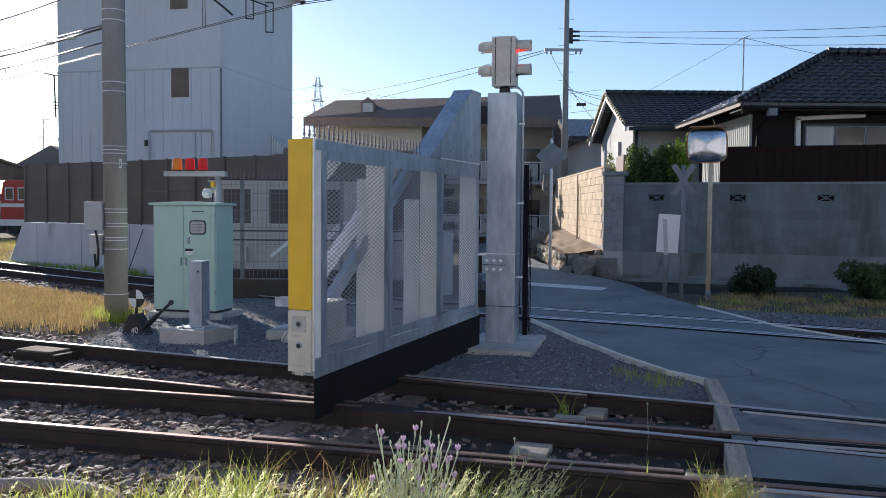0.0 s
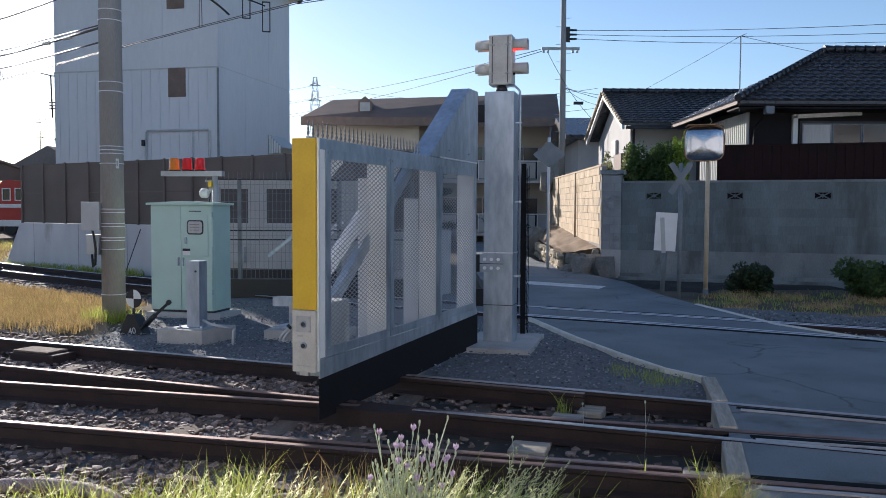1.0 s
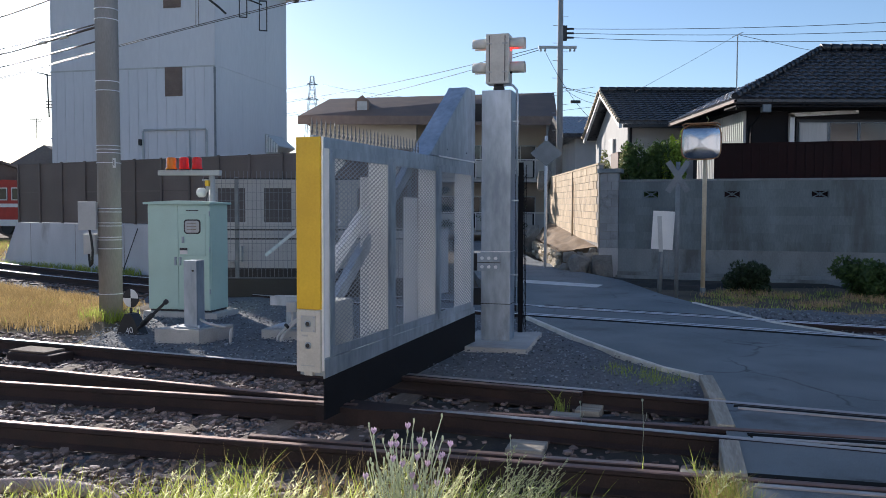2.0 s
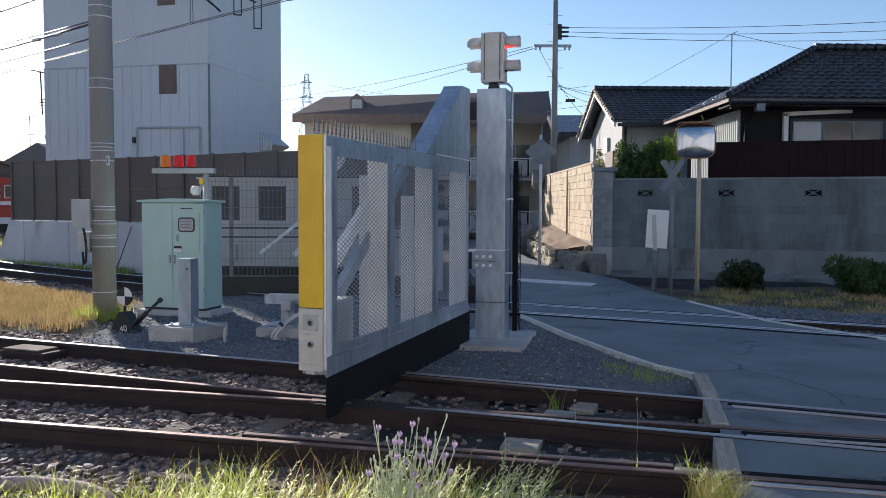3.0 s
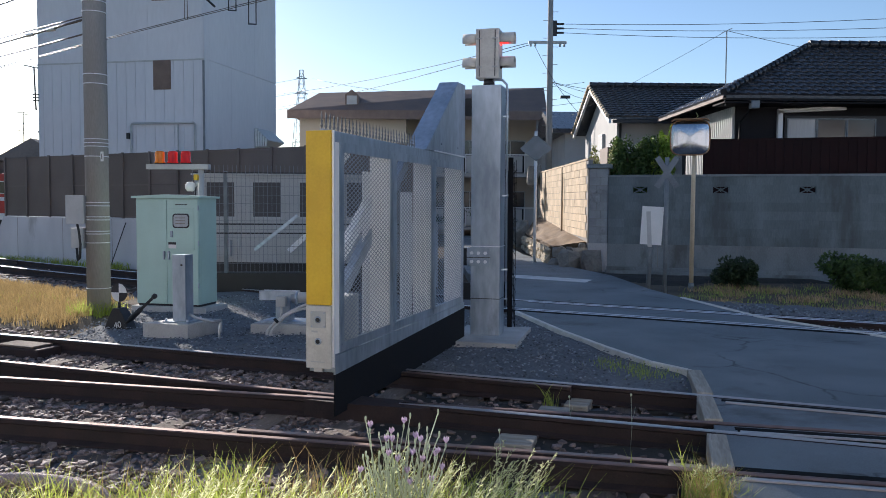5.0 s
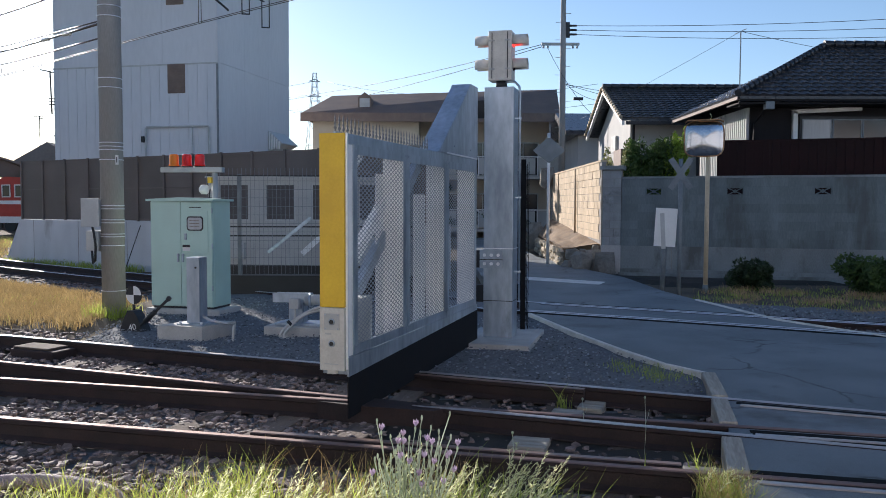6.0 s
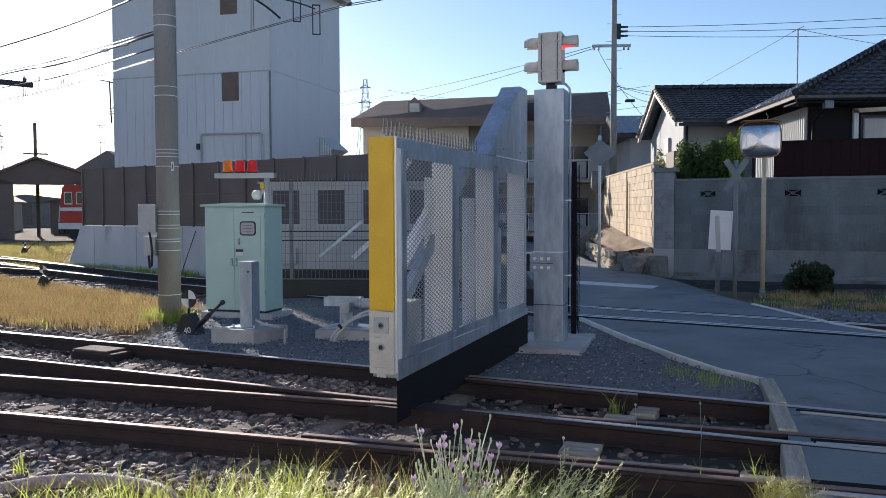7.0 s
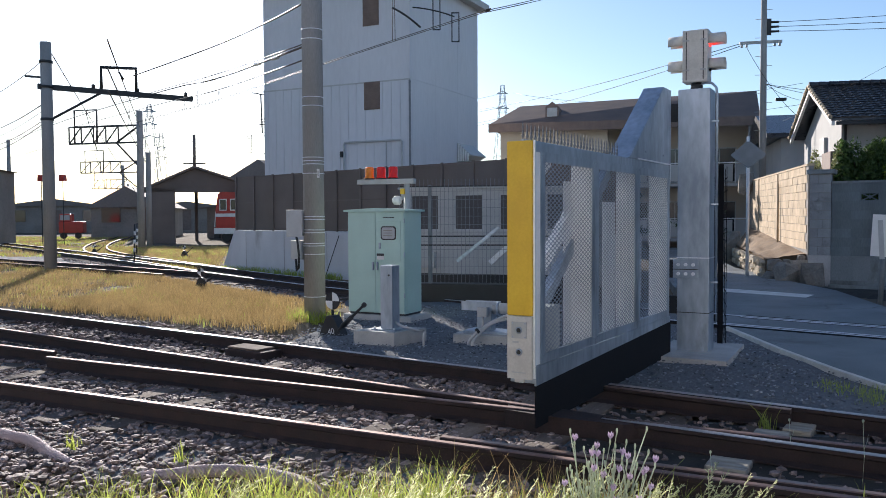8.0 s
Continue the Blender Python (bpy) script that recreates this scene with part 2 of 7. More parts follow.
GLASS_DK = mat("dark window glass", (0.03, 0.032, 0.035), (0.02, 0.02, 0.022), rough=0.08, scale=1, bump=0.0, spec=0.7)
CURTAIN = mat("curtained window glass", (0.45, 0.47, 0.48), (0.36, 0.38, 0.39), rough=0.15, scale=2, bump=0.0, stretch=(6, 6, 0.5), spec=0.6)
RED = mat("red engine paint", (0.50, 0.045, 0.03), (0.38, 0.035, 0.025), rough=0.4, scale=2, fine=40, bump=0.02)
CABLE = mat("black cable", (0.02, 0.02, 0.02), (0.012, 0.012, 0.012), rough=0.5, bump=0.0)
WIRE = mat("dull copper wire", (0.16, 0.13, 0.11), (0.10, 0.085, 0.075), rough=0.5, metal=0.5, bump=0.0)
TAN_POLE = mat("cream painted pole", (0.62, 0.52, 0.36), (0.50, 0.40, 0.27), rough=0.6, scale=4, fine=40, bump=0.05, stain=(0.25, 0.10, 0.05), stain_at=0.64)
HOSE = mat("pale ribbed hose", (0.60, 0.50, 0.50), (0.48, 0.39, 0.40), rough=0.6, scale=4, bump=0.05)
CONDUIT = mat("pale grey flexible conduit", (0.62, 0.61, 0.58), (0.48, 0.47, 0.45), rough=0.55, scale=4, bump=0.05)
GRASS = leafy("green grass", (0.50, 0.55, 0.13), (0.32, 0.40, 0.085), trans=0.68)
DRYGRASS = leafy("dry grass", (0.58, 0.43, 0.20), (0.42, 0.30, 0.13), island=0.3)
VERGEGRASS = leafy("brown dead grass", (0.62, 0.42, 0.23), (0.42, 0.28, 0.14), island=0.35)
SEED = leafy("grass seed heads", (0.74, 0.74, 0.45), (0.58, 0.60, 0.33), trans=0.65)
LEAF = leafy("shrub leaf", (0.09, 0.15, 0.04), (0.04, 0.075, 0.02))
LEAF_B = leafy("bright yellow-green leaf", (0.26, 0.36, 0.05), (0.16, 0.26, 0.035))
LEAF_P = leafy("pale olive leaf", (0.40, 0.40, 0.18), (0.24, 0.26, 0.10))
LEAF_D = leafy("dark needle leaf", (0.045, 0.07, 0.03), (0.025, 0.045, 0.02), trans=0.2)
STEM = leafy("grey-green stem", (0.70, 0.74, 0.60), (0.52, 0.58, 0.44), trans=0.5)
PETAL = leafy("mauve petal", (0.74, 0.60, 0.74), (0.60, 0.46, 0.62))
BARK = mat("bark", (0.12, 0.09, 0.07), (0.07, 0.05, 0.04), rough=0.95, scale=6, fine=60, bump=0.4)
ROCK = mat("rough stone", (0.31, 0.285, 0.245), (0.16, 0.15, 0.13), rough=0.9, scale=3, fine=25, bump=0.6, dist=0.03, rand=0.25)
# brighter, yellower stone: sunlight on the retaining face put into the colour
ROCK_SUNLIT = mat("sun-brightened rough stone", (0.62, 0.53, 0.39), (0.42, 0.36, 0.26), rough=0.9, scale=4, fine=30, bump=0.6, dist=0.03, rand=0.2)
EARTH = mat("dry earth", (0.27, 0.19, 0.115), (0.15, 0.105, 0.065), rough=0.95, scale=2, fine=40, bump=0.5, dist=0.02)

# ---- mesh helpers ----
def box(bm, x0, x1, y0, y1, z0, z1, m=None, bevel=0.0):
    """A box between the bounds, optionally with bevelled edges and moved by m."""
    vs = [bm.verts.new(p) for p in ((x0, y0, z0), (x1, y0, z0), (x1, y1, z0), (x0, y1, z0), (x0, y0, z1), (x1, y0, z1), (x1, y1, z1), (x0, y1, z1))]
    fs = [bm.faces.new([vs[i] for i in q]) for q in ((0, 3, 2, 1), (4, 5, 6, 7), (0, 1, 5, 4), (1, 2, 6, 5), (2, 3, 7, 6), (3, 0, 4, 7))]
    if bevel:
        es = list({e for f in fs for e in f.edges})
        r = bmesh.ops.bevel(bm, geom=es, offset=bevel, segments=2, affect="EDGES", profile=0.6)
        vs = list({v for f in r["faces"] for v in f.verts} | {v for v in vs if v.is_valid})
    if m is not None:
        for v in vs:
            v.co = m @ v.co
    return bm


def rod(bm, p, q, r, r2=None, seg=10, cap=True):
    """A round bar from p to q."""
    p, q = Vector(p), Vector(q)
    d = q - p
    if d.length < 1e-6:
        return bm
    t = d.to_track_quat("Z", "Y").to_matrix().to_4x4()
    r2 = r if r2 is None else r2
    rings = []
    for c, rad in ((p, r), (q, r2)):
        rings.append([bm.verts.new(c + t @ Vector((rad * math.cos(a), rad * math.sin(a), 0))) for a in (2 * math.pi * i / seg for i in range(seg))])
    for i in range(seg):
        f = bm.faces.new((rings[0][i], rings[0][(i + 1) % seg], rings[1][(i + 1) % seg], rings[1][i]))
        f.smooth = seg > 6
    if cap:
        bm.faces.new(rings[0][::-1]); bm.faces.new(rings[1])
    return bm


def tube(bm, pts, r, seg=8):
    """A pipe through the points."""
    pts = [Vector(p) for p in pts]
    last = None
    for i, p in enumerate(pts):
        d = (pts[min(i + 1, len(pts) - 1)] - pts[max(i - 1, 0)]).normalized()
        t = d.to_track_quat("Z", "Y").to_matrix()
        ring = [bm.verts.new(p + t @ Vector((r * math.cos(a), r * math.sin(a), 0))) for a in (2 * math.pi * k / seg for k in range(seg))]
        if last:
            shift = min(range(seg), key=lambda s: (last[0].co - ring[s].co).length)
            ring = ring[shift:] + ring[:shift]
            for k in range(seg):
                f = bm.faces.new((last[k], last[(k + 1) % seg], ring[(k + 1) % seg], ring[k]))
                f.smooth = True
        else:
            first = ring
        last = ring
    bm.faces.new(first[::-1]); bm.faces.new(last)
    return bm


def prism(bm, outline, lo, hi, axis="z"):
    """An outline of 2D points pushed from lo to hi along an axis (z: xy outline, y: xz outline, x: yz outline)."""
    def at(a, b, c):
        return {"z": (a, b, c), "y": (a, c, b), "x": (c, a, b)}[axis]
    n = len(outline)
    lows = [bm.verts.new(at(a, b, lo)) for a, b in outline]
    highs = [bm.verts.new(at(a, b, hi)) for a, b in outline]
    bm.faces.new(lows[::-1]); bm.faces.new(highs)
    for i in range(n):
        bm.faces.new((lows[i], lows[(i + 1) % n], highs[(i + 1) % n], highs[i]))
    bmesh.ops.recalc_face_normals(bm, faces=bm.faces[:])
    return bm


def lathe(bm, profile, centre=(0, 0, 0), seg=16, m=None):
    """A turned shape: profile of (radius, z)."""
    rings = []
    for r, z in profile:
        rings.append([bm.verts.new(Vector(centre) + Vector((r * math.cos(a), r * math.sin(a), z))) for a in (2 * math.pi * i / seg for i in range(seg))])
    if m is not None:
        for ring in rings:
            for v in ring:
                v.co = m @ v.co
    for a, b in zip(rings, rings[1:]):
        for i in range(seg):
            f = bm.faces.new((a[i], a[(i + 1) % seg], b[(i + 1) % seg], b[i])); f.smooth = True
    bm.faces.new(rings[0][::-1]); bm.faces.new(rings[-1])
    return bm


def part(name, bm, material, parent=None, label="", m=None):
    """Links a bmesh as one mesh object under a thing or part."""
    me = bpy.data.meshes.new(name)
    bm.to_mesh(me); bm.free()
    me.materials.append(material)
    ob = new(name, me)
    ob.parent = parent
    if m is not None:
        ob.matrix_basis = m
    return tagged(ob, label)


def raw(name, verts, faces, material, parent=None, smooth=False):
    """Links lists of vertices and faces as one mesh object."""
    me = bpy.data.meshes.new(name)
    me.from_pydata(verts, [], faces)
    me.materials.append(material)
    if smooth:
        me.shade_smooth()
    ob = new(name, me)
    ob.parent = parent
    return ob


def thing(name, label, category, m=None, group="", kind=""):
    ob = new(name)
    ob.empty_display_size = 0.2
    if m is not None:
        ob.matrix_basis = m
    return tagged(ob, label, category, group, kind)


def B():
    return bmesh.new()


def interp(points, t):
    """A smooth curve through points, t from 0 to len-1."""
    i = min(int(t), len(points) - 2)
    f = t - i
    p = [Vector(points[max(0, min(len(points) - 1, k))]) for k in (i - 1, i, i + 1, i + 2)]
    return 0.5 * ((2 * p[1]) + (p[2] - p[0]) * f + (2 * p[0] - 5 * p[1] + 4 * p[2] - p[3]) * f * f + (3 * p[1] - p[0] - 3 * p[2] + p[3]) * f ** 3)

# ---- the ground ----
raw("ground", [(-900, -300, -0.2), (900, -300, -0.2), (900, 1500, -0.2), (-900, 1500, -0.2)], [(0, 1, 2, 3)], SOIL)
tagged(bpy.data.objects["ground"], "brown soil ground of the railway yard with patchy weeds", "ground", kind="structure")

# asphalt road over the crossing
ROAD = [(1.60, 3.2), (1.62, 4.3), (1.76, 4.75), (2.24, 6.4), (2.45, 7.36), (2.17, 7.8), (1.93, 8.6), (1.66, 9.7), (1.30, 11.5), (1.2, 15.0), (0.9, 18.0), (0.9, 26.0), (1.3, 40.0),
        (4.4, 40.0), (3.0, 30.0), (2.95, 25.0), (3.6, 19.7), (4.0, 17.6), (4.05, 14.8), (4.23, 13.2), (4.53, 10.95), (4.9, 10.15), (5.3, 9.3), (7.5, 7.6), (14.0, 4.2), (14.0, 2.0)]
bm = B()
prism(bm, ROAD, -0.19, -0.012)
bmesh.ops.triangulate(bm, faces=[f for f in bm.faces if len(f.verts) > 4])
tagged(part("road", bm, ASPHALT), "worn dark grey asphalt road over the level crossing", "road", kind="structure")
bm = B()
prism(bm, [(1.3, 18.1), (3.36, 16.5), (3.12, 15.95), (1.3, 17.3)], -0.012, -0.007)
tagged(part("stop_line", bm, WHITEPAINT), "worn white painted stop line on the road", "road marking", kind="structure")

# gravel apron round the gate post and the far verge
def sheet(name, outline, z, material, label, category, step=0.25, rough=0.02, seed=0):
    """A slightly uneven sheet of ground inside an outline."""
    xs, ys = [p[0] for p in outline], [p[1] for p in outline]
    def inside(x, y):
        odd = False
        for (ax, ay), (bx, by) in zip(outline, outline[1:] + outline[:1]):
            if (ay > y) != (by > y) and x < (bx - ax) * (y - ay) / (by - ay) + ax:
                odd = not odd
        return odd
    verts, faces, index = [], [], {}
    def vert(i, j):
        if (i, j) not in index:
            x, y = min(xs) + i * step, min(ys) + j * step
            index[i, j] = len(verts)
            verts.append((x, y, z + rough * noise.noise((x * 1.7 + seed, y * 1.7, 0)) + rough * 0.6 * noise.noise((x * 6, y * 6, seed))))
        return index[i, j]
    for i in range(int((max(xs) - min(xs)) / step) + 1):
        for j in range(int((max(ys) - min(ys)) / step) + 1):
            if inside(min(xs) + (i + 0.5) * step, min(ys) + (j + 0.5) * step):
                faces.append((vert(i, j), vert(i + 1, j), vert(i + 1, j + 1), vert(i, j + 1)))
    uses = [0] * len(verts)
    for f in faces:
        for i in f:
            uses[i] += 1
    verts = [v if u == 4 else (v[0], v[1], v[2] - 0.11) for v, u in zip(verts, uses)]
    ob = raw(name, verts, faces, material, smooth=True)
    return tagged(ob, label, category, kind="structure"), inside


sheet("gravel_apron", [(-4.1, 9.1), (2.3, 6.4), (2.75, 7.2), (2.6, 7.9), (2.3, 8.7), (2.0, 9.8), (1.65, 11.6), (0.9, 14.5), (-2.0, 18.5), (-4.4, 16.0), (-4.3, 10.0)], -0.05, GRAVEL, "dark grey fine gravel round the gate post", "gravel", seed=3)
sheet("ballast_bed", [(-30, 13.0), (-30, 19.6), (-4.4, 9.3), (2.3, 6.5), (1.9, 5.0), (1.7, 3.4), (-3.0, 4.4), (-14, 6.5)], -0.175, GRAVEL, "brownish ballast bed under the tracks", "gravel", seed=5)
sheet("far_ballast", [(4.2, 13.0), (4.55, 11.0), (5.4, 9.3), (14, 4.6), (14, 9.0), (4.6, 14.2)], -0.10, GRAVEL, "grey gravel beside the far track", "gravel", seed=8)
sheet("yard_ballast", [(-2, 16.2), (-8, 20.5), (-13.5, 25), (-34, 42.5), (-52, 60), (-60, 52), (-40, 37), (-14, 21.0), (-8, 16.0), (-3, 12.8), (1.2, 10.9), (1.2, 13.6)], -0.178, GRAVEL, "dark ballast bed of the yard track", "gravel", step=0.5, seed=9)
sheet("grass_field", [(-40, 20.5), (-40, 36), (-14, 20.4), (-8, 15.3), (-4.6, 12.9), (-4.5, 10.3), (-10.5, 12.7)], -0.13, SOIL, "strip of bare soil under dry grass between tracks", "ground", step=0.4, rough=0.05, seed=11)

# timber edging of the crossing
KERB = mat("pale weathered kerb", (0.78, 0.76, 0.69), (0.58, 0.56, 0.50), rough=0.9, scale=4, fine=60, bump=0.3, stain=(0.18, 0.16, 0.13), stain_at=0.6)


def beam(a, b, wide, high, top, parent, name="edging_timber"):
    a, b = Vector((*a, 0)), Vector((*b, 0))
    d = b - a
    bm = B()
    box(bm, 0, d.length - 0.012, -wide / 2, wide / 2, -high, 0, bevel=0.012)
    part(name, bm, KERB if name == "kerb_piece" else WOOD_OLD, parent, m=Matrix.Translation((a.x, a.y, top)) @ pose(0, 0, 0, 0, 0, math.degrees(math.atan2(d.y, d.x))))


edge = thing("crossing_edge", "weathered timber beams edging the road at the crossing", "kerb", kind="structure")
for a, b, w in (((2.438, 7.33), (2.228, 6.40), 0.125), ((2.191, 6.31), (2.013, 5.60), 0.125), ((1.903, 5.24), (1.700, 4.55), 0.125)):
    beam(a, b, w, 0.16, 0.012, edge)
kerb = thing("road_kerb", "narrow pale weathered kerb along the gravel apron", "kerb", kind="structure")
for a, b in (((2.42, 7.36), (2.163, 7.782)), ((2.163, 7.782), (1.909, 8.61)), ((1.909, 8.61), (1.637, 9.68)), ((1.637, 9.68), (1.477, 10.47)), ((1.477, 10.47), (1.262, 11.52))):
    beam(a, b, 0.055, 0.12, 0.004, kerb, "kerb_piece")
kerb2 = thing("verge_kerb", "narrow pale timber kerb along the far verge", "kerb", kind="structure")
for a, b in (((4.2, 13.3), (4.35, 12.3)), ((4.35, 12.3), (4.55, 10.95)), ((4.55, 10.95), (4.95, 10.1)), ((4.95, 10.1), (5.4, 9.2)), ((5.4, 9.2), (7.6, 7.5)), ((7.6, 7.5), (12, 5.1))):
    beam(a, b, 0.07, 0.12, 0.006, kerb2, "kerb_piece")

# ---- tracks ----
HEAD = [(-0.029, -0.0055), (-0.023, 0.0), (0.023, 0.0), (0.029, -0.0055)]
WEB = [(-0.061, -0.15), (-0.061, -0.138), (-0.010, -0.118), (-0.010, -0.045), (-0.032, -0.032), (-0.032, -0.008), (-0.029, -0.006), (0.029, -0.006), (0.032, -0.008), (0.032, -0.032), (0.010, -0.045), (0.010, -0.118), (0.061, -0.138), (0.061, -0.15)]


def swept(outline, pts):
    """An outline of (across, up) swept along plan points."""
    bm = B()
    last = None
    for i, p in enumerate(pts):
        p = Vector(p)
        d = (Vector(pts[min(i + 1, len(pts) - 1)]) - Vector(pts[max(0, i - 1)]))
        d.z = 0
        d.normalize()
        side = Vector((d.y, -d.x, 0))
        ring = [bm.verts.new(p + side * a + Vector((0, 0, b))) for a, b in outline]
        if last:
            for k in range(len(ring)):
                bm.faces.new((last[k], last[(k + 1) % len(ring)], ring[(k + 1) % len(ring)], ring[k]))
        else:
            bm.faces.new(ring)
        last = ring
    bm.faces.new(last[::-1])
    bmesh.ops.recalc_face_normals(bm, faces=bm.faces[:])
    return bm


def rail(pts, parent, top=RAILTOP, name="rail"):
    web = part(name, swept(WEB, pts), RUST, parent)
    part("rail_head", swept(HEAD, pts), top, web, "polished running surface")
    return web


def offset(pts, d):
    out = []
    for i, p in enumerate(pts):
        a, b = Vector(pts[max(0, i - 1)]), Vector(pts[min(len(pts) - 1, i + 1)])
        t = (b - a).normalized()
        out.append(Vector(p) + Vector((t.y, -t.x, 0)) * d)
    return out


def line(x0, x1, f, n=24):
    return [Vector((x0 + (x1 - x0) * i / n, f(x0 + (x1 - x0) * i / n), 0)) for i in range(n + 1)]


NEAR_A = lambda x: 4.945 - 0.253 * x
NEAR_B = lambda x: 6.085 - 0.258 * x - 0.0008 * x * x
NEAR_C = lambda x: 6.10 - 0.405 * x
NEAR_D = lambda x: 7.31 - 0.418 * x
track1 = thing("railway_track", "rusty narrow-gauge railway track with timber sleepers in ballast", "railway track", kind="structure")
track2 = thing("railway_track", "rusty turnout track with a shiny outer rail in ballast", "railway track", kind="structure")
rail(line(-34, 14, NEAR_A), track1)
rail(line(-6.15, -0.62, NEAR_B), track1)
rail(line(-0.2, 14, NEAR_B), track1)
rail(line(-34, -0.66, NEAR_C), track2)
rail(line(-0.2, 14, lambda x: 6.06 - 0.365 * x), track2, POLISHED)
rail(line(-34, 14, NEAR_D), track2, POLISHED)
rail(line(-34, -6.3, lambda x: NEAR_B(-6.3) + 0.27 - 0.30 * (x + 6.3)), track1, name="closure_rail")
rail(line(-1.25, 1.42, lambda x: NEAR_A(x) + 0.125), track1, RUSTTOP, "check_rail")
rail(line(-0.5, 1.2, lambda x: NEAR_D(x) - 0.125), track2, RUSTTOP, "check_rail")
# cast frog where the inner rails cross
bm = B()
prism(bm, [(-0.95, 6.28), (-0.95, 6.56), (-0.10, 6.21), (0.05, 6.03), (-0.05, 5.98), (-0.6, 6.12)], -0.15, -0.012)
part("frog", bm, RUST, track1, "cast steel frog")
random.seed(4)
for k in range(46):
    x = 4.3 - k * 0.62
    yc = 0.5 * (NEAR_A(x) + NEAR_B(x))
    long = 1.0 + (0.55 if -8 < x < 2 else 0.0)
    mid = yc + (0.55 if -8 < x < 2 else 0.0)
    bm = B()
    box(bm, -0.11, 0.11, -long, long, -0.16, 0, bevel=0.01)
    if not (1.7 < x):
        part("sleeper", bm, SLEEPER, track1, m=pose(x + 0.28 * (long - 1), mid, -0.147 + random.uniform(-0.014, 0.008), 0, 0, -16.5 + random.uniform(-1.5, 1.5)))
    else:
        bm.free()
for k in range(30):
    x = -8.6 - k * 0.66
    yc = 0.5 * (NEAR_C(x) + NEAR_D(x))
    bm = B()
    box(bm, -0.11, 0.11, -1.0, 1.0, -0.16, 0, bevel=0.01)
    part("sleeper", bm, SLEEPER, track2, m=pose(x, yc, -0.15, 0, 0, -22.6 + random.uniform(-1.5, 1.5)))

FAR = [(14, 5.5), (8, 8.75), (5.2, 10.25), (3.3, 11.3), (1.38, 12.3), (-2.0, 14.25), (-6.0, 16.95), (-10.0, 20.1), (-14.8, 24.2), (-25, 32.6), (-38, 43.2), (-60, 61)]
far_mid = [interp([(x, y, 0) for x, y in FAR], i * 0.2) for i in range(5 * (len(FAR) - 1) + 1)]
track3 = thing("railway_track", "curving yard track with worn rails over the road", "railway track", kind="structure")
for d in (-0.55, 0.55):
    rail(offset(far_mid, d), track3, ROADRAIL)
BRANCH = [(-11.0, 20.9), (-14.3, 24.1), (-17.6, 27.1), (-20.9, 30.1), (-24.2, 33.6), (-27.8, 38.3), (-32.6, 45.6), (-37.5, 53.8), (-41, 60), (-50, 74)]
branch_mid = [interp([(x, y, 0) for x, y in BRANCH], i * 0.2) for i in range(5 * (len(BRANCH) - 1) + 1)]
track4 = thing("railway_track", "worn siding that winds through the yard", "railway track", kind="structure")
for d in (-0.55, 0.55):
    rail(offset(branch_mid, d), track4)
SIDE = [(-12.0, 20.2), (-18, 23.2), (-28, 28), (-44, 35), (-70, 46)]
side_mid = [interp([(x, y, 0) for x, y in SIDE], i * 0.25) for i in range(4 * (len(SIDE) - 1) + 1)]
track5 = thing("railway_track", "worn straight siding across the yard", "railway track", kind="structure")
for d in (-0.55, 0.55):
    rail(offset(side_mid, d), track5)
for tr, mid in ((track3, far_mid), (track4, branch_mid), (track5, side_mid)):
    for a, b in zip(mid, mid[1:]):
        if (b - a).length > 0:
            for s in range(max(1, int((b - a).length / 0.75))):
                p = a.lerp(b, s / max(1, int((b - a).length / 0.75)))
                if p.x > 1.0 or p.x < -44:
                    continue
                ang = math.degrees(math.atan2((b - a).y, (b - a).x)) + 90
                bm = B()
                box(bm, -1.0, 1.0, -0.1, 0.1, -0.1, 0)
                part("sleeper", bm, SLEEPER, tr, m=pose(p.x, p.y, -0.15, 0, 0, ang))
for d in (-0.63, 0.63):
    part("flangeway", swept([(-0.05, -0.012), (-0.05, -0.004), (0.05, -0.004), (0.05, -0.012)], offset([p for p in far_mid if 1.3 < p.x < 6.5], d)), GROOVE, track3)
# check rails in the road; flangeways are flat black strips painted for shaded grooves
for d, tr in ((-0.43, track3), (0.43, track3)):
    rail(offset([p for p in far_mid if 1.1 < p.x < 6.5], d), tr, ROADRAIL, "check_rail")
for d in (-0.49, 0.49):
    part("flangeway", swept([(-0.034, -0.012), (-0.034, -0.004), (0.034, -0.004), (0.034, -0.012)], offset([p for p in far_mid if 1.3 < p.x < 6.5], d)), GROOVE, track3)
for f, x0 in ((lambda x: NEAR_A(x) + 0.10, 1.75), (lambda x: 6.06 - 0.365 * x + 0.10, 2.1), (lambda x: NEAR_B(x) - 0.10, 2.1), (lambda x: NEAR_D(x) - 0.10, 2.3)):
    part("flangeway", swept([(-0.032, -0.014), (-0.032, -0.008), (0.032, -0.008), (0.032, -0.014)], line(x0, 12, f, 10)), GROOVE, track1)
for f, x0 in ((lambda x: NEAR_B(x) - 0.20, 2.1), (lambda x: NEAR_D(x) - 0.19, 2.3), (lambda x: NEAR_A(x) - 0.1, 1.75)):
    part("check_rail", swept([(-0.02, -0.01), (-0.02, 0.0), (0.02, 0.0), (0.02, -0.01)], line(x0, 12, f, 10)), POLISHED, track1)

# ---- the swinging gate ----
HINGE, GATE_LONG, GATE_DEEP = (0.42, 9.25), 3.51, 0.20
gate = thing("crossing_gate", "galvanised steel swing gate with mesh bays and yellow end", "gate", pose(*HINGE, 0, 0, 0, -113.1))


def flat(bm, pts, y0, y1):
    """A plate: outline of (along, up) pushed from y0 to y1."""
    return prism(bm, pts, y0, y1, "y")


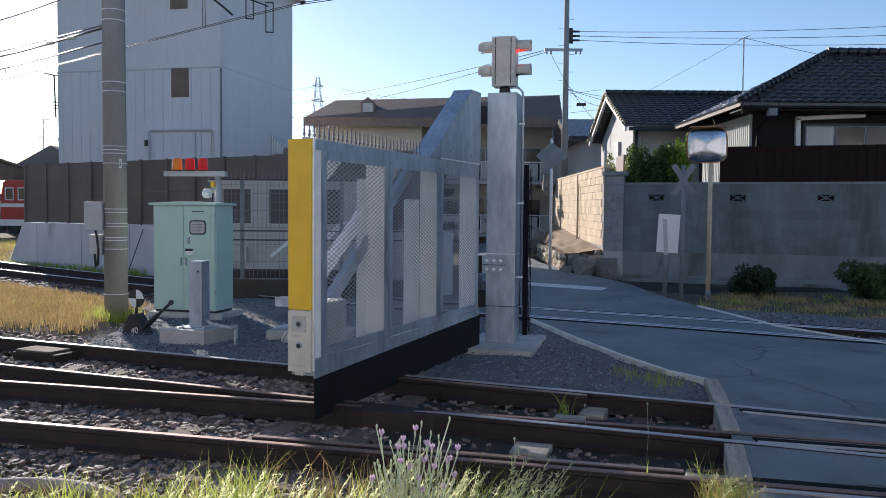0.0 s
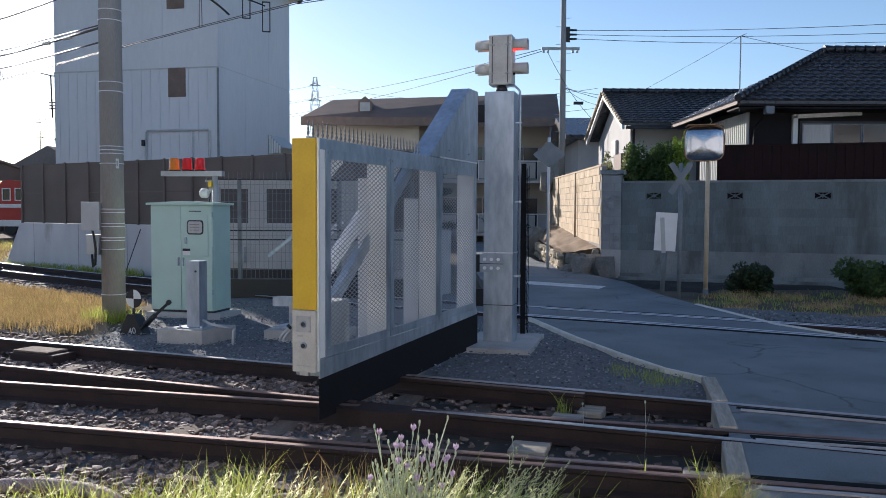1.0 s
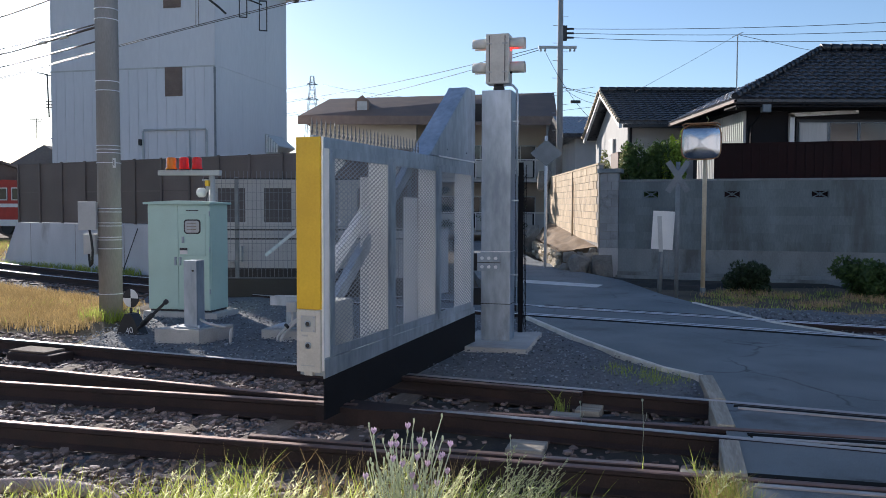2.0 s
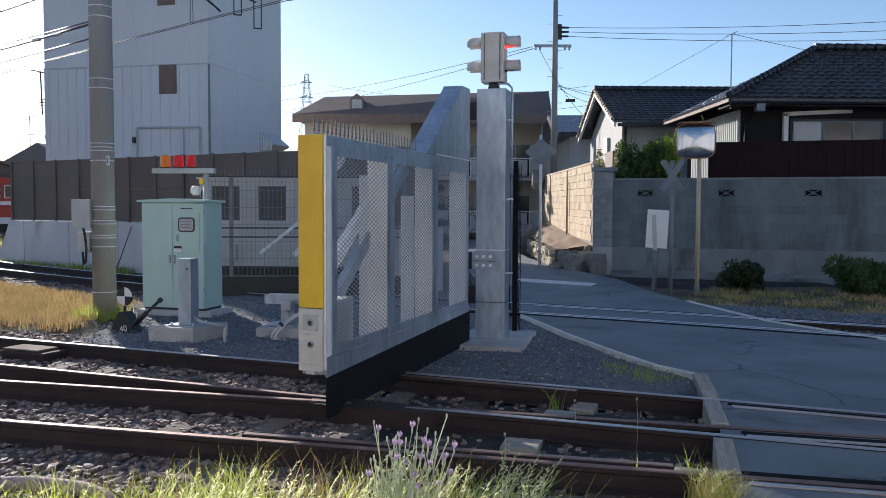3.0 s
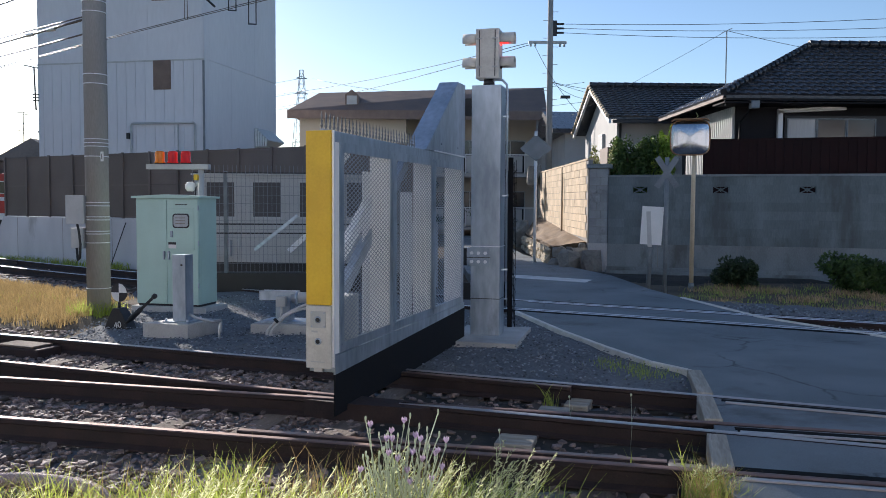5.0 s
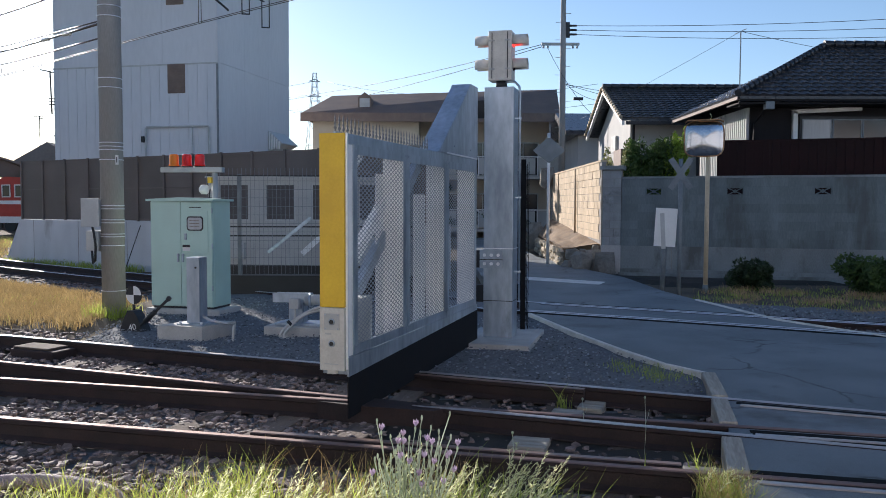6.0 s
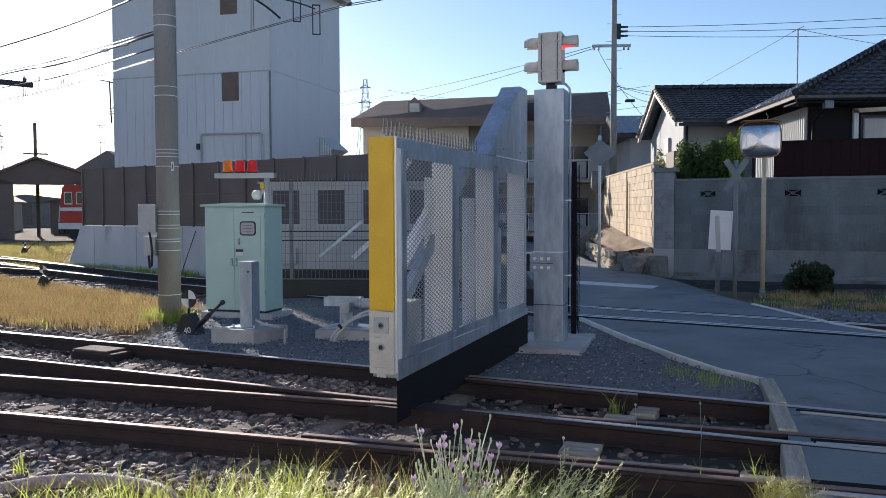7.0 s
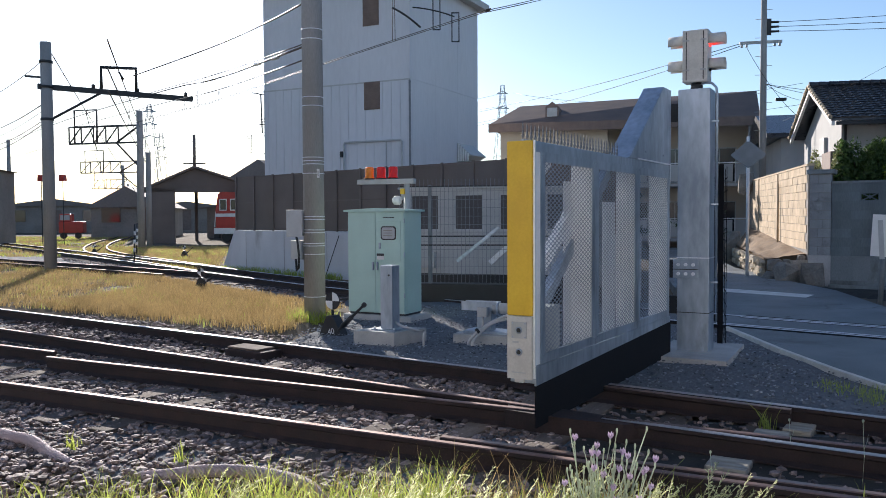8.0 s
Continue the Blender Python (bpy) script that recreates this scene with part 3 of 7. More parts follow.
def angle_frame(u0, u1, z0, z1, wide, y0, y1):
    bm = B()
    box(bm, u0, u1, y0, y1, z0, z0 + wide)
    box(bm, u0, u1, y0, y1, z1 - wide, z1)
    box(bm, u0, u0 + wide, y0, y1, z0 + wide, z1 - wide)
    box(bm, u1 - wide, u1, y0, y1, z0 + wide, z1 - wide)
    return bm


part("bottom_beam", box(B(), 0.02, GATE_LONG, -GATE_DEEP, -0.004, 0.27, 0.40, bevel=0.006), GALV, gate)
part("top_beam", box(B(), 0.02, GATE_LONG, -GATE_DEEP, -0.004, 1.95, 2.03, bevel=0.006), GALV, gate)
for u in (3.40, 2.245, 1.10, 0.03):
    part("upright", box(B(), u, u + 0.10, -GATE_DEEP, -0.004, 0.40, 1.95, bevel=0.005), INNER_LIT, gate)
for u0, u1 in ((2.31, 3.42), (1.17, 2.30), (0.06, 1.16)):
    fr = part("panel_frame", angle_frame(u0, u1, 0.40, 1.955, 0.072, 0.0, 0.008), GALV, gate)
    bm = B()
    a, b, lo, hi = u0 + 0.072, u1 - 0.072, 0.472, 1.883
    pitch, rise = 0.036, 0.47
    # two families of slanting strands make the lozenges
    for sign in (1, -1):
        c = -(b - a) * rise
        while c < hi - lo + (b - a) * rise:
            pts = []
            for u in (a, b):
                z = lo + c + sign * (u - a) * rise
                pts.append((u, z))
            (ua, za), (ub, zb) = pts
            t0, t1 = 0.0, 1.0
            dz = zb - za
            for bound, less in ((lo, False), (hi, True)):
                t = (bound - za) / dz
                if (dz > 0) == less:
                    t1 = min(t1, t)
                else:
                    t0 = max(t0, t)
            if t1 > t0 + 0.005:
                p = (ua + (ub - ua) * t0, za + dz * t0)
                q = (ua + (ub - ua) * t1, za + dz * t1)
                d = Vector((q[0] - p[0], q[1] - p[1])).normalized() * 0.0031
                nrm = (-d.y, d.x)
                y = 0.001 if sign > 0 else -0.0012
                vs = [bm.verts.new(v) for v in ((p[0] - nrm[0], y, p[1] - nrm[1]), (q[0] - nrm[0], y, q[1] - nrm[1]), (q[0] + nrm[0], y, q[1] + nrm[1]), (p[0] + nrm[0], y, p[1] + nrm[1]))]
                ws = [bm.verts.new((v.co.x, v.co.y - 0.002, v.co.z)) for v in vs]
                bm.faces.new(vs); bm.faces.new(ws[::-1])
                for k in range(4):
                    bm.faces.new((vs[k], ws[k], ws[(k + 1) % 4], vs[(k + 1) % 4]))
            c += pitch
    part("mesh", bm, MESH_BACKLIT, fr, "expanded steel mesh")
    for u in (u0 + 0.036, u1 - 0.036):
        for z in (0.46, 1.0, 1.5, 1.93):
            part("bolt", rod(B(), (u, 0.008, z), (u, 0.016, z), 0.009, seg=6), GALV, fr)
# braces on the back
for (u0, z0), (u1, z1) in (((3.40, 0.78), (1.75, 1.93)), ((3.38, 0.45), (1.45, 1.90)), ((3.40, 1.58), (2.85, 1.93))):
    d = Vector((u1 - u0, 0, z1 - z0))
    bm = box(B(), 0, d.length, -0.012, 0.055, -0.05, 0.05)
    part("brace", bm, GALV if z0 < 0.5 else INNER_LIT, gate, m=Matrix.Translation((u0, -GATE_DEEP + 0.015, z0)) @ d.to_track_quat("X", "Z").to_matrix().to_4x4())
part("rear_flange", box(B(), 2.2, 2.29, -GATE_DEEP - 0.006, -GATE_DEEP, 0.4, 1.95), INNER_LIT, gate)
part("rear_plate", box(B(), 1.22, 1.56, -GATE_DEEP - 0.006, -GATE_DEEP, 0.4, 1.62), INNER_LIT, gate, "rear stiffening plate in light-brightened steel")
part("rear_plate", box(B(), 2.34, 2.50, -GATE_DEEP - 0.006, -GATE_DEEP, 0.4, 1.78), INNER_LIT, gate, "rear stiffening plate in light-brightened steel")
part("rear_flange", box(B(), 1.05, 1.14, -GATE_DEEP - 0.006, -GATE_DEEP, 0.4, 1.95), INNER_LIT, gate)
case = part("lock_box", box(B(), 2.98, 3.36, -GATE_DEEP + 0.02, -0.03, 0.402, 0.80, bevel=0.01), GREYPAINT, gate, "grey steel lock housing")
# end of the gate
part("end_cover", box(B(), GATE_LONG, GATE_LONG + 0.03, -GATE_DEEP - 0.01, -0.012, 0.765, 2.03, bevel=0.006), YELLOW, gate, "yellow painted end plate")
lock = part("end_box", box(B(), GATE_LONG, GATE_LONG + 0.035, -GATE_DEEP - 0.01, -0.012, 0.30, 0.761, bevel=0.006), CREAM, gate, "pale grey end plate with sockets")
part("socket_plate", box(B(), GATE_LONG + 0.035, GATE_LONG + 0.042, -0.17, -0.05, 0.60, 0.72), GREYPAINT, lock)
for z in (0.66, 0.50):
    part("socket", rod(B(), (GATE_LONG + 0.035, -0.11, z), (GATE_LONG + 0.050, -0.11, z), 0.016, seg=14), STEEL_DK, lock)
    part("socket_ring", lathe(B(), [(0.026, 0), (0.026, 0.008), (0.016, 0.010)], m=Matrix.Translation((GATE_LONG + 0.036, -0.11, z)) @ pose(0, 0, 0, 0, 90, 0)), GALV, lock)
for y in (-0.16, -0.06):
    for z in (0.61, 0.71):
        part("screw", rod(B(), (GATE_LONG + 0.04, y, z), (GATE_LONG + 0.046, y, z), 0.006, seg=6), GALV, lock)
part("marking", box(B(), GATE_LONG + 0.035, GATE_LONG + 0.0375, -0.165, -0.115, 0.565, 0.578), GREYPAINT, lock, "small worn grey marking")
part("stain_plate", box(B(), GATE_LONG + 0.035, GATE_LONG + 0.037, -0.17, -0.06, 0.345, 0.353), GREYPAINT, lock)
part("latch_foot", box(B(), GATE_LONG - 0.05, GATE_LONG + 0.03, -0.15, -0.08, 0.275, 0.30), CREAM, lock)
part("edge_strip", box(B(), GATE_LONG - 0.004, GATE_LONG + 0.012, -0.010, 0.006, 0.31, 2.03), GALV_L, gate)
bm = flat(B(), [(0.02, 0.335), (GATE_LONG + 0.004, 0.255), (GATE_LONG + 0.004, 0.395), (0.02, 0.395)], -0.004, 0.010)
part("sill_plate", bm, GALV, gate)
bm = flat(B(), [(0.0, -0.035), (GATE_LONG, -0.055), (GATE_LONG, 0.253), (0.0, 0.333)], -0.004, 0.008)
part("skirt", bm, RUBBER, gate, "black rubber skirt")
# raised shoulder by the hinge
bm = B()
flat(bm, [(0.0, 2.035), (1.40, 2.035), (1.36, 2.06), (0.33, 2.80), (0.29, 2.84), (0.0, 2.84)], -GATE_DEEP - 0.02, 0.0)
bmesh.ops.bevel(bm, geom=bm.edges[:], offset=0.006, segments=2, affect="EDGES")
shoulder = part("shoulder", bm, GALV, gate, "galvanised shoulder plate box")
part("seam", box(B(), 0.03, 1.15, 0.0, 0.006, 2.03, 2.045), GALV_L, shoulder)
for u in (0.9, 0.3):
    part("bolt", rod(B(), (u, 0.0, 2.12), (u, 0.01, 2.12), 0.01, seg=6), GALV, shoulder)
# row of spikes on the top beam
for k in range(30):
    u = 3.46 - k * 0.071
    bm = B()
    lathe(bm, [(0.005, 0), (0.005, 0.03), (0.011, 0.04), (0.011, 0.05), (0.005, 0.06), (0.009, 0.075), (0.004, 0.09), (0.007, 0.105), (0.001, 0.15)], (u, -0.12, 2.03), seg=6)
    part("spike", bm, SPIKE, gate)
part("spike_rail", box(B(), 1.42, 3.47, -0.132, -0.108, 2.03, 2.05), GALV, gate)
for z in (0.55, 2.55):
    part("hinge_lug", box(B(), -0.10, 0.02, -0.14, -0.06, z - 0.09, z + 0.09, bevel=0.005), GALV, gate)
bm = B()
for k in range(2):
    tube(bm, [(0.15, -0.18 - 0.02 * k, 0.25), (0.02, -0.22, 0.05), (-0.1, -0.2, -0.02), (-0.2, -0.15, 0.02)], 0.018)
part("cable", bm, CABLE, gate, "black cable at the hinge")

# ---- gate post with the signal ----
post = thing("gate_post", "tall galvanised steel gate post on a concrete base", "post", pose(0.70, 9.46, 0, 0, 0, 0))
yaw_post = pose(0, 0, 0, 0, 0, -16)
bm = box(B(), -0.17, 0.17, -0.14, 0.16, 0.0, 2.86, yaw_post, bevel=0.008)
shaft = part("shaft", bm, GALV, post)
part("plinth", prism(B(), [(-0.50, -0.52), (0.26, -0.74), (0.58, 0.50), (-0.2, 0.66)], -0.2, 0.0), CONC, post, "pale concrete base")
part("band", box(B(), -0.173, 0.173, -0.143, 0.163, 0.42, 0.428, yaw_post), STEEL_DK, shaft)
part("collar", box(B(), -0.174, 0.174, -0.144, 0.164, 1.02, 1.03, yaw_post), GALV_L, shaft)
plate = part("hinge_plate", box(B(), -0.21, 0.06, -0.165, -0.14, 0.80, 1.01, yaw_post, bevel=0.004), GALV, shaft)
for z in (0.85, 0.95):
    for x in (-0.15, -0.07, 0.01):
        part("bolt", rod(B(), yaw_post @ Vector((x, -0.165, z)), yaw_post @ Vector((x, -0.185, z)), 0.02, seg=6), GALV_L, plate)
part("plate_edge", box(B(), -0.21, 0.06, -0.172, -0.14, 0.895, 0.903, yaw_post), STEEL_DK, plate)
part("hinge_block", box(B(), -0.34, -0.21, -0.12, -0.02, 0.8, 1.0, yaw_post, bevel=0.005), STEEL_DK, shaft, "dark steel hinge block")
for z in (0.50, 2.62):
    part("hinge_arm", box(B(), -0.27, -0.17, -0.09, -0.05, z - 0.10, z + 0.10, yaw_post), STEEL_DK, shaft)
part("conduit", tube(B(), [(0.205, -0.10, 0.62), (0.205, -0.10, 2.72), (0.205, -0.10, 2.80), (0.195, -0.10, 2.87), (0.15, -0.09, 2.92), (0.09, -0.06, 2.93), (0.02, -0.02, 2.92)], 0.014), GALV, post, "steel conduit")
for z in (0.75, 1.6, 2.5):
    part("clip", box(B(), 0.15, 0.225, -0.12, -0.08, z, z + 0.018), GALV, post)
signal = thing("crossing_signal", "pale grey two-way signal head with hooded lamps, red lamp lit", "signal", pose(0.70, 9.46, 2.86, 0, 0, -16))
part("mount", rod(B(), (0, 0, 0), (0, 0, 0.09), 0.07, 0.06, seg=14), STEEL_DK, signal)
body = part("housing", box(B(), -0.135, 0.135, -0.11, 0.11, 0.08, 0.64, bevel=0.012), CREAM, signal)
for x in (-0.09, 0.09):
    part("hinge_strip", box(B(), x - 0.004, x + 0.004, -0.118, -0.11, 0.10, 0.62), STEEL_DK, body)
for z in (0.20, 0.52):
    for x in (-0.09, 0.09):
        part("clasp", box(B(), x - 0.03, x + 0.03, -0.124, -0.11, z, z + 0.015), GREYPAINT, body)


def hood(bm, sign, z):
    """An open-bottomed round visor that points sideways."""
    n, r0, r1, x0, x1 = 16, 0.076, 0.07, 0.135, 0.30
    rings = []
    for rad in (r0, r0 - 0.006):
        for x, cut in ((x0, 0.0), (x1, 0.55)):
            ring = []
            for k in range(n + 1):
                a = math.radians(-35 + 250 * k / n)
                ring.append(bm.verts.new((sign * x, rad * math.cos(a), z + rad * math.sin(a))))
            rings.append(ring)
    for a, b in ((0, 1), (2, 3), (0, 2), (1, 3)):
        for k in range(n):
            f = bm.faces.new((rings[a][k], rings[a][k + 1], rings[b][k + 1], rings[b][k])); f.smooth = True
    for k in (0, n):
        bm.faces.new((rings[0][k], rings[1][k], rings[3][k], rings[2][k]))
    bmesh.ops.recalc_face_normals(bm, faces=bm.faces[:])
    return bm


RED_ON = glow("lit red lens", (1.0, 0.02, 0.012), 3.5)
AMBER_ON = glow("lit orange lens", (1.0, 0.14, 0.04), 0.6)
LENS = mat("unlit dark lens", (0.05, 0.02, 0.02), (0.03, 0.015, 0.015), rough=0.15, bump=0.0)
for sign in (-1, 1):
    for z, lens in ((0.53, RED_ON if sign > 0 else AMBER_ON), (0.26, LENS)):
        lamp = part("lamp", hood(B(), sign, z), CREAM, signal, "rounded grey lamp hood")
        part("lens", lathe(B(), [(0.068, 0), (0.06, 0.012), (0.03, 0.022), (0.005, 0.025)], m=Matrix.Translation((sign * 0.136, 0, z)) @ pose(0, 0, 0, 0, 90 * sign, 0)), lens, lamp)

# slender black mesh fence by the post
def mesh_fence(name, label, p, q, z0, z1, dx, dz, rad, material, posts, spikes=0.0, rails=()):
    p, q = Vector((*p, 0)), Vector((*q, 0))
    d = q - p
    f = thing(name, label, "fence", Matrix.Translation(p) @ pose(0, 0, 0, 0, 0, math.degrees(math.atan2(d.y, d.x))))
    n = int(d.length / dx)
    for k in range(n + 1):
        x = d.length * k / n
        part("upright_wire", box(B(), x - rad, x + rad, -rad, rad, z0, z1 + spikes), material, f)
    for k in range(int((z1 - z0) / dz) + 1):
        part("cross_wire", box(B(), 0, d.length, -2.6 * rad, -1.02 * rad, z0 + k * dz - rad, z0 + k * dz + rad), material, f)
    for z in rails:
        part("rail_bar", box(B(), 0, d.length, rad, rad + 0.03, z - 0.012, z + 0.012), STEEL_DK, f)
    for x in posts:
        part("post", box(B(), x - 0.03, x + 0.03, rad + 0.03, rad + 0.09, -0.2, z1 + 0.03, bevel=0.004), material, f)
    return f


mesh_fence("mesh_fence", "slender black steel mesh fence beside the gate post", (1.08, 9.98), (1.30, 13.2), -0.02, 2.05, 0.42, 0.15, 0.004, BLACKFENCE, (0.0, 3.2))

# ---- the tall clad building ----
TL, TC, TR = Vector((-15.55, 33.61, 0)), Vector((-8.68, 32.01, 0)), Vector((-7.22, 38.65, 0))
TOWER_TOP = 11.6


def plane_m(a, b, z=0.0):
    """A frame with x from a to b along a wall, y into it and z up."""
    d = (b - a).normalized()
    return Matrix.Translation((a.x, a.y, z)) @ pose(0, 0, 0, 0, 0, math.degrees(math.atan2(d.y, d.x)))


tower = thing("clad_tower", "tall tower building in pale bluish metal cladding", "building", plane_m(TL, TC, 0.045) @ Matrix.Scale(0.97, 4))
tw, td = 7.27, 7.01
core = part("wall", box(B(), -0.25, tw, 0.0, td, -0.2, TOWER_TOP), CLAD, tower)
part("panel", box(B(), -0.25, -0.006, -0.03, 0.0, -0.2, 7.2), CLAD, core)
for k in range(17):
    w = tw / 17
    part("panel", box(B(), k * w + 0.006, (k + 1) * w - 0.006, -0.03, 0.0, -0.2, 7.2), CLAD, core)
for k in range(3):
    w = tw / 3
    part("panel", box(B(), k * w + 0.003, (k + 1) * w - 0.003, -0.02, 0.0, 7.27, TOWER_TOP), CLAD, core)
for k in range(3):
    w = td / 3
    for z0, z1 in ((-0.2, 7.2), (7.27, TOWER_TOP)):
        part("panel", box(B(), tw, tw + 0.025, k * w + 0.004, (k + 1) * w - 0.004, z0, z1), CLAD, core)
part("flashing", box(B(), -0.27, tw + 0.035, -0.045, -0.0, 7.2, 7.26), GREYPAINT, core)
part("corner_trim", box(B(), tw - 0.03, tw + 0.035, -0.04, 0.03, -0.2, 7.2), SIGNBACK, core)
part("roof", box(B(), -0.5, tw + 0.45, -0.5, td + 0.5, TOWER_TOP, TOWER_TOP + 0.3), GREYPAINT, tower, "flat overhanging roof edge")
for u, z0, z1 in ((5.08, 6.07, 7.24), (5.05, 9.61, 10.78)):
    w = part("window", box(B(), u, u + 0.78, -0.05, -0.03, z0, z1), SHUTTER, tower, "closed brown shutter window")
    for k in range(10):
        part("slat", box(B(), u + 0.03, u + 0.75, -0.065, -0.05, z0 + 0.04 + k * 0.11, z0 + 0.11 + k * 0.11), SHUTTER, w)
part("pipe_frame", tube(B(), [(4.1, -0.12, -0.1), (4.1, -0.12, 4.68), (4.14, -0.12, 4.72), (6.9, -0.12, 4.72), (6.95, -0.12, 4.66), (6.95, -0.12, -0.1)], 0.045), GREYPAINT, tower, "pipe running over a side door")
part("pipe_branch", tube(B(), [(6.2, -0.12, 4.7), (6.2, -0.12, 0)], 0.03), GREYPAINT, tower)
part("bracket_lamp", box(B(), 3.92, 4.05, -0.2, -0.03, 4.1, 4.35, bevel=0.02), STEEL_DK, tower)
ant = part("aerial_bracket", rod(B(), (-0.37, -0.1, 7.15), (-0.31, -0.1, 5.35), 0.03, seg=8), STEEL_DK, tower, "thin aerial bracket at the wall's edge")
part("aerial_arm", tube(B(), [(-0.85, -0.1, 7.22), (-0.5, -0.1, 7.15), (-0.37, -0.1, 7.1), (-0.24, -0.02, 7.1)], 0.025, seg=6), STEEL_DK, ant)
for z in (5.75, 5.87, 6.0):
    part("aerial_rod", rod(B(), (-0.46, -0.1, z), (-0.22, -0.02, z), 0.022, seg=6), STEEL_DK, ant)
awn = part("awning", prism(B(), [(tw + 0.03, 4.0), (tw + 0.7, 4.35), (tw + 0.7, 4.4), (tw + 0.03, 4.95)], 4.6, 6.4, "y"), GREYPAINT, tower, "slatted awning on the side wall")
for k in range(5):
    part("slat", box(B(), tw + 0.08 + 0.12 * k, tw + 0.14 + 0.12 * k, 4.55, 4.6, 4.1, 4.9 - 0.11 * k), WHITE, awn)

# ---- dark panel fence on a concrete base ----
# right-hand end is lengthened behind the gate, added to block low sun
FA, FB = Vector((-12.87, 24.14, 0)), Vector((0.04, 16.53, 0))
yard_wall = thing("panel_fence", "dark brown sheet-metal panel fence on a sloped concrete base", "fence", plane_m(FA, FB))
fl = (FB - FA).length
base = prism(B(), [(0.0, -0.2), (0.75, 1.10), (fl, 1.10), (fl, -0.2)], 0.0, 0.35, "y")
part("concrete_base", base, BASEWALL, yard_wall, "pale stained concrete base wall")
for k in range(int(fl)):
    x = 0.75 + k * 1.0
    if x + 1.0 < fl + 0.3:
        pn = part("panel", box(B(), x + 0.008, x + 0.992, 0.10, 0.14, 1.12, 2.78), BROWN, yard_wall)
        for z in (1.14, 1.95, 2.74):
            part("rib", box(B(), x + 0.008, x + 0.992, 0.085, 0.10, z, z + 0.03), BROWN, pn)
        part("fence_post", box(B(), x - 0.03, x + 0.03, 0.06, 0.10, 1.1, 2.80), BROWN, yard_wall)
for x in (1.4, 3.4, 5.4):
    part("joint", box(B(), x, x + 0.015, -0.004, 0.0, -0.2, 1.09), MORTAR, yard_wall)
part("stay", rod(B(), (5.75, -0.35, -0.15), (6.0, -0.05, 1.0), 0.012), STEEL_DK, yard_wall)

# pale shed with dark windows behind a mesh fence
SA, SB = Vector((-5.2, 16.9, 0)), Vector((-1.25, 16.54, 0))
shed = thing("pale_shed", "low pale grey shed with large dark windows", "shed", plane_m(SA, SB))
sl = (SB - SA).length
def wall_with_holes(bm, x0, x1, z0, z1, y0, y1, holes):
    """A wall cut into boxes round rectangular openings (x0, x1, z0, z1), side by side."""
    x = x0
    for a, b, c, d in sorted(holes):
        box(bm, x, a, y0, y1, z0, z1)
        box(bm, a, b, y0, y1, z0, c)
        box(bm, a, b, y0, y1, d, z1)
        x = b
    box(bm, x, x1, y0, y1, z0, z1)
    return bm
holes = [(0.63 + 0.97 * k, 1.28 + 0.97 * k, 1.20, 1.97) for k in range(4)]
for a, b, c, d in holes:
    part("lower_panel", box(B(), a, b, 0, 0.1, 0.30, c), WHITEWALL, shed)
    part("lintel", box(B(), a, b, 0, 0.1, d, 2.08), WHITEWALL, shed)
for a, b in zip([0.42] + [h[1] for h in holes], [h[0] for h in holes] + [sl]):
    part("wall_pier", box(B(), a, b, 0, 0.1, 0.30, 2.08), WHITEWALL, shed)
part("dark_base", box(B(), 0.40, sl, -0.03, 0.12, -0.2, 0.30), STEEL_DK, shed)
part("roof", box(B(), 0.36, sl + 0.1, -0.04, 2.5, 2.08, 2.12), GREYPAINT, shed)
part("back_wall", box(B(), 0.42, sl, 2.3, 2.4, -0.2, 2.08), WHITEWALL, shed)
for a, b, c, d in holes:
    w = part("window", box(B(), a, b, 0.04, 0.05, c, d), PANEL_DK, shed, "dark grey boarded window")
    part("frame", angle_frame(a, b, c, d, 0.035, 0.02, 0.04), GREYPAINT, w)
for k in range(7):
    part("batten", box(B(), 0.55 + 1.02 * k * 0.75, 0.60 + 1.02 * k * 0.75, -0.02, 0.0, 0.3, 1.16), GREYPAINT, shed)
part("diagonal_strut", box(B(), 0, 1.1, -0.03, 0.03, -0.05, 0.05, pose(2.45, -0.25, 0.55, 0, -42, 0)), GALV_L, shed)
for x in (0.85, 3.4):
    part("wall_box", box(B(), x, x + 0.35, -0.12, -0.0, 0.42, 0.75, bevel=0.01), GREYPAINT, shed)
yard_fence = mesh_fence("yard_fence", "grey steel wire mesh fence with dark base and spikes", (-4.1, 14.35), (-0.4, 14.6), 0.30, 2.04, 0.075, 0.15, 0.003, SIGNBACK, (0.55, 2.3, 3.6), 0.13, (0.98, 1.14, 2.04))
stay_d = Vector((0.75, 0, 0.61))
part("stay", box(B(), 0, stay_d.length, -0.014, 0.014, -0.03, 0.03, bevel=0.004), GALV, yard_fence, "slanting steel stay", m=Matrix.Translation((1.06, -0.03, 0.69)) @ stay_d.to_track_quat("X", "Z").to_matrix().to_4x4())
bm = box(B(), -4.1, -0.4, 14.38, 14.62, -0.2, 0.28)
tagged(part("fence_base", bm, STEEL_DK), "low black retaining strip under the mesh fence", "kerb", kind="structure")

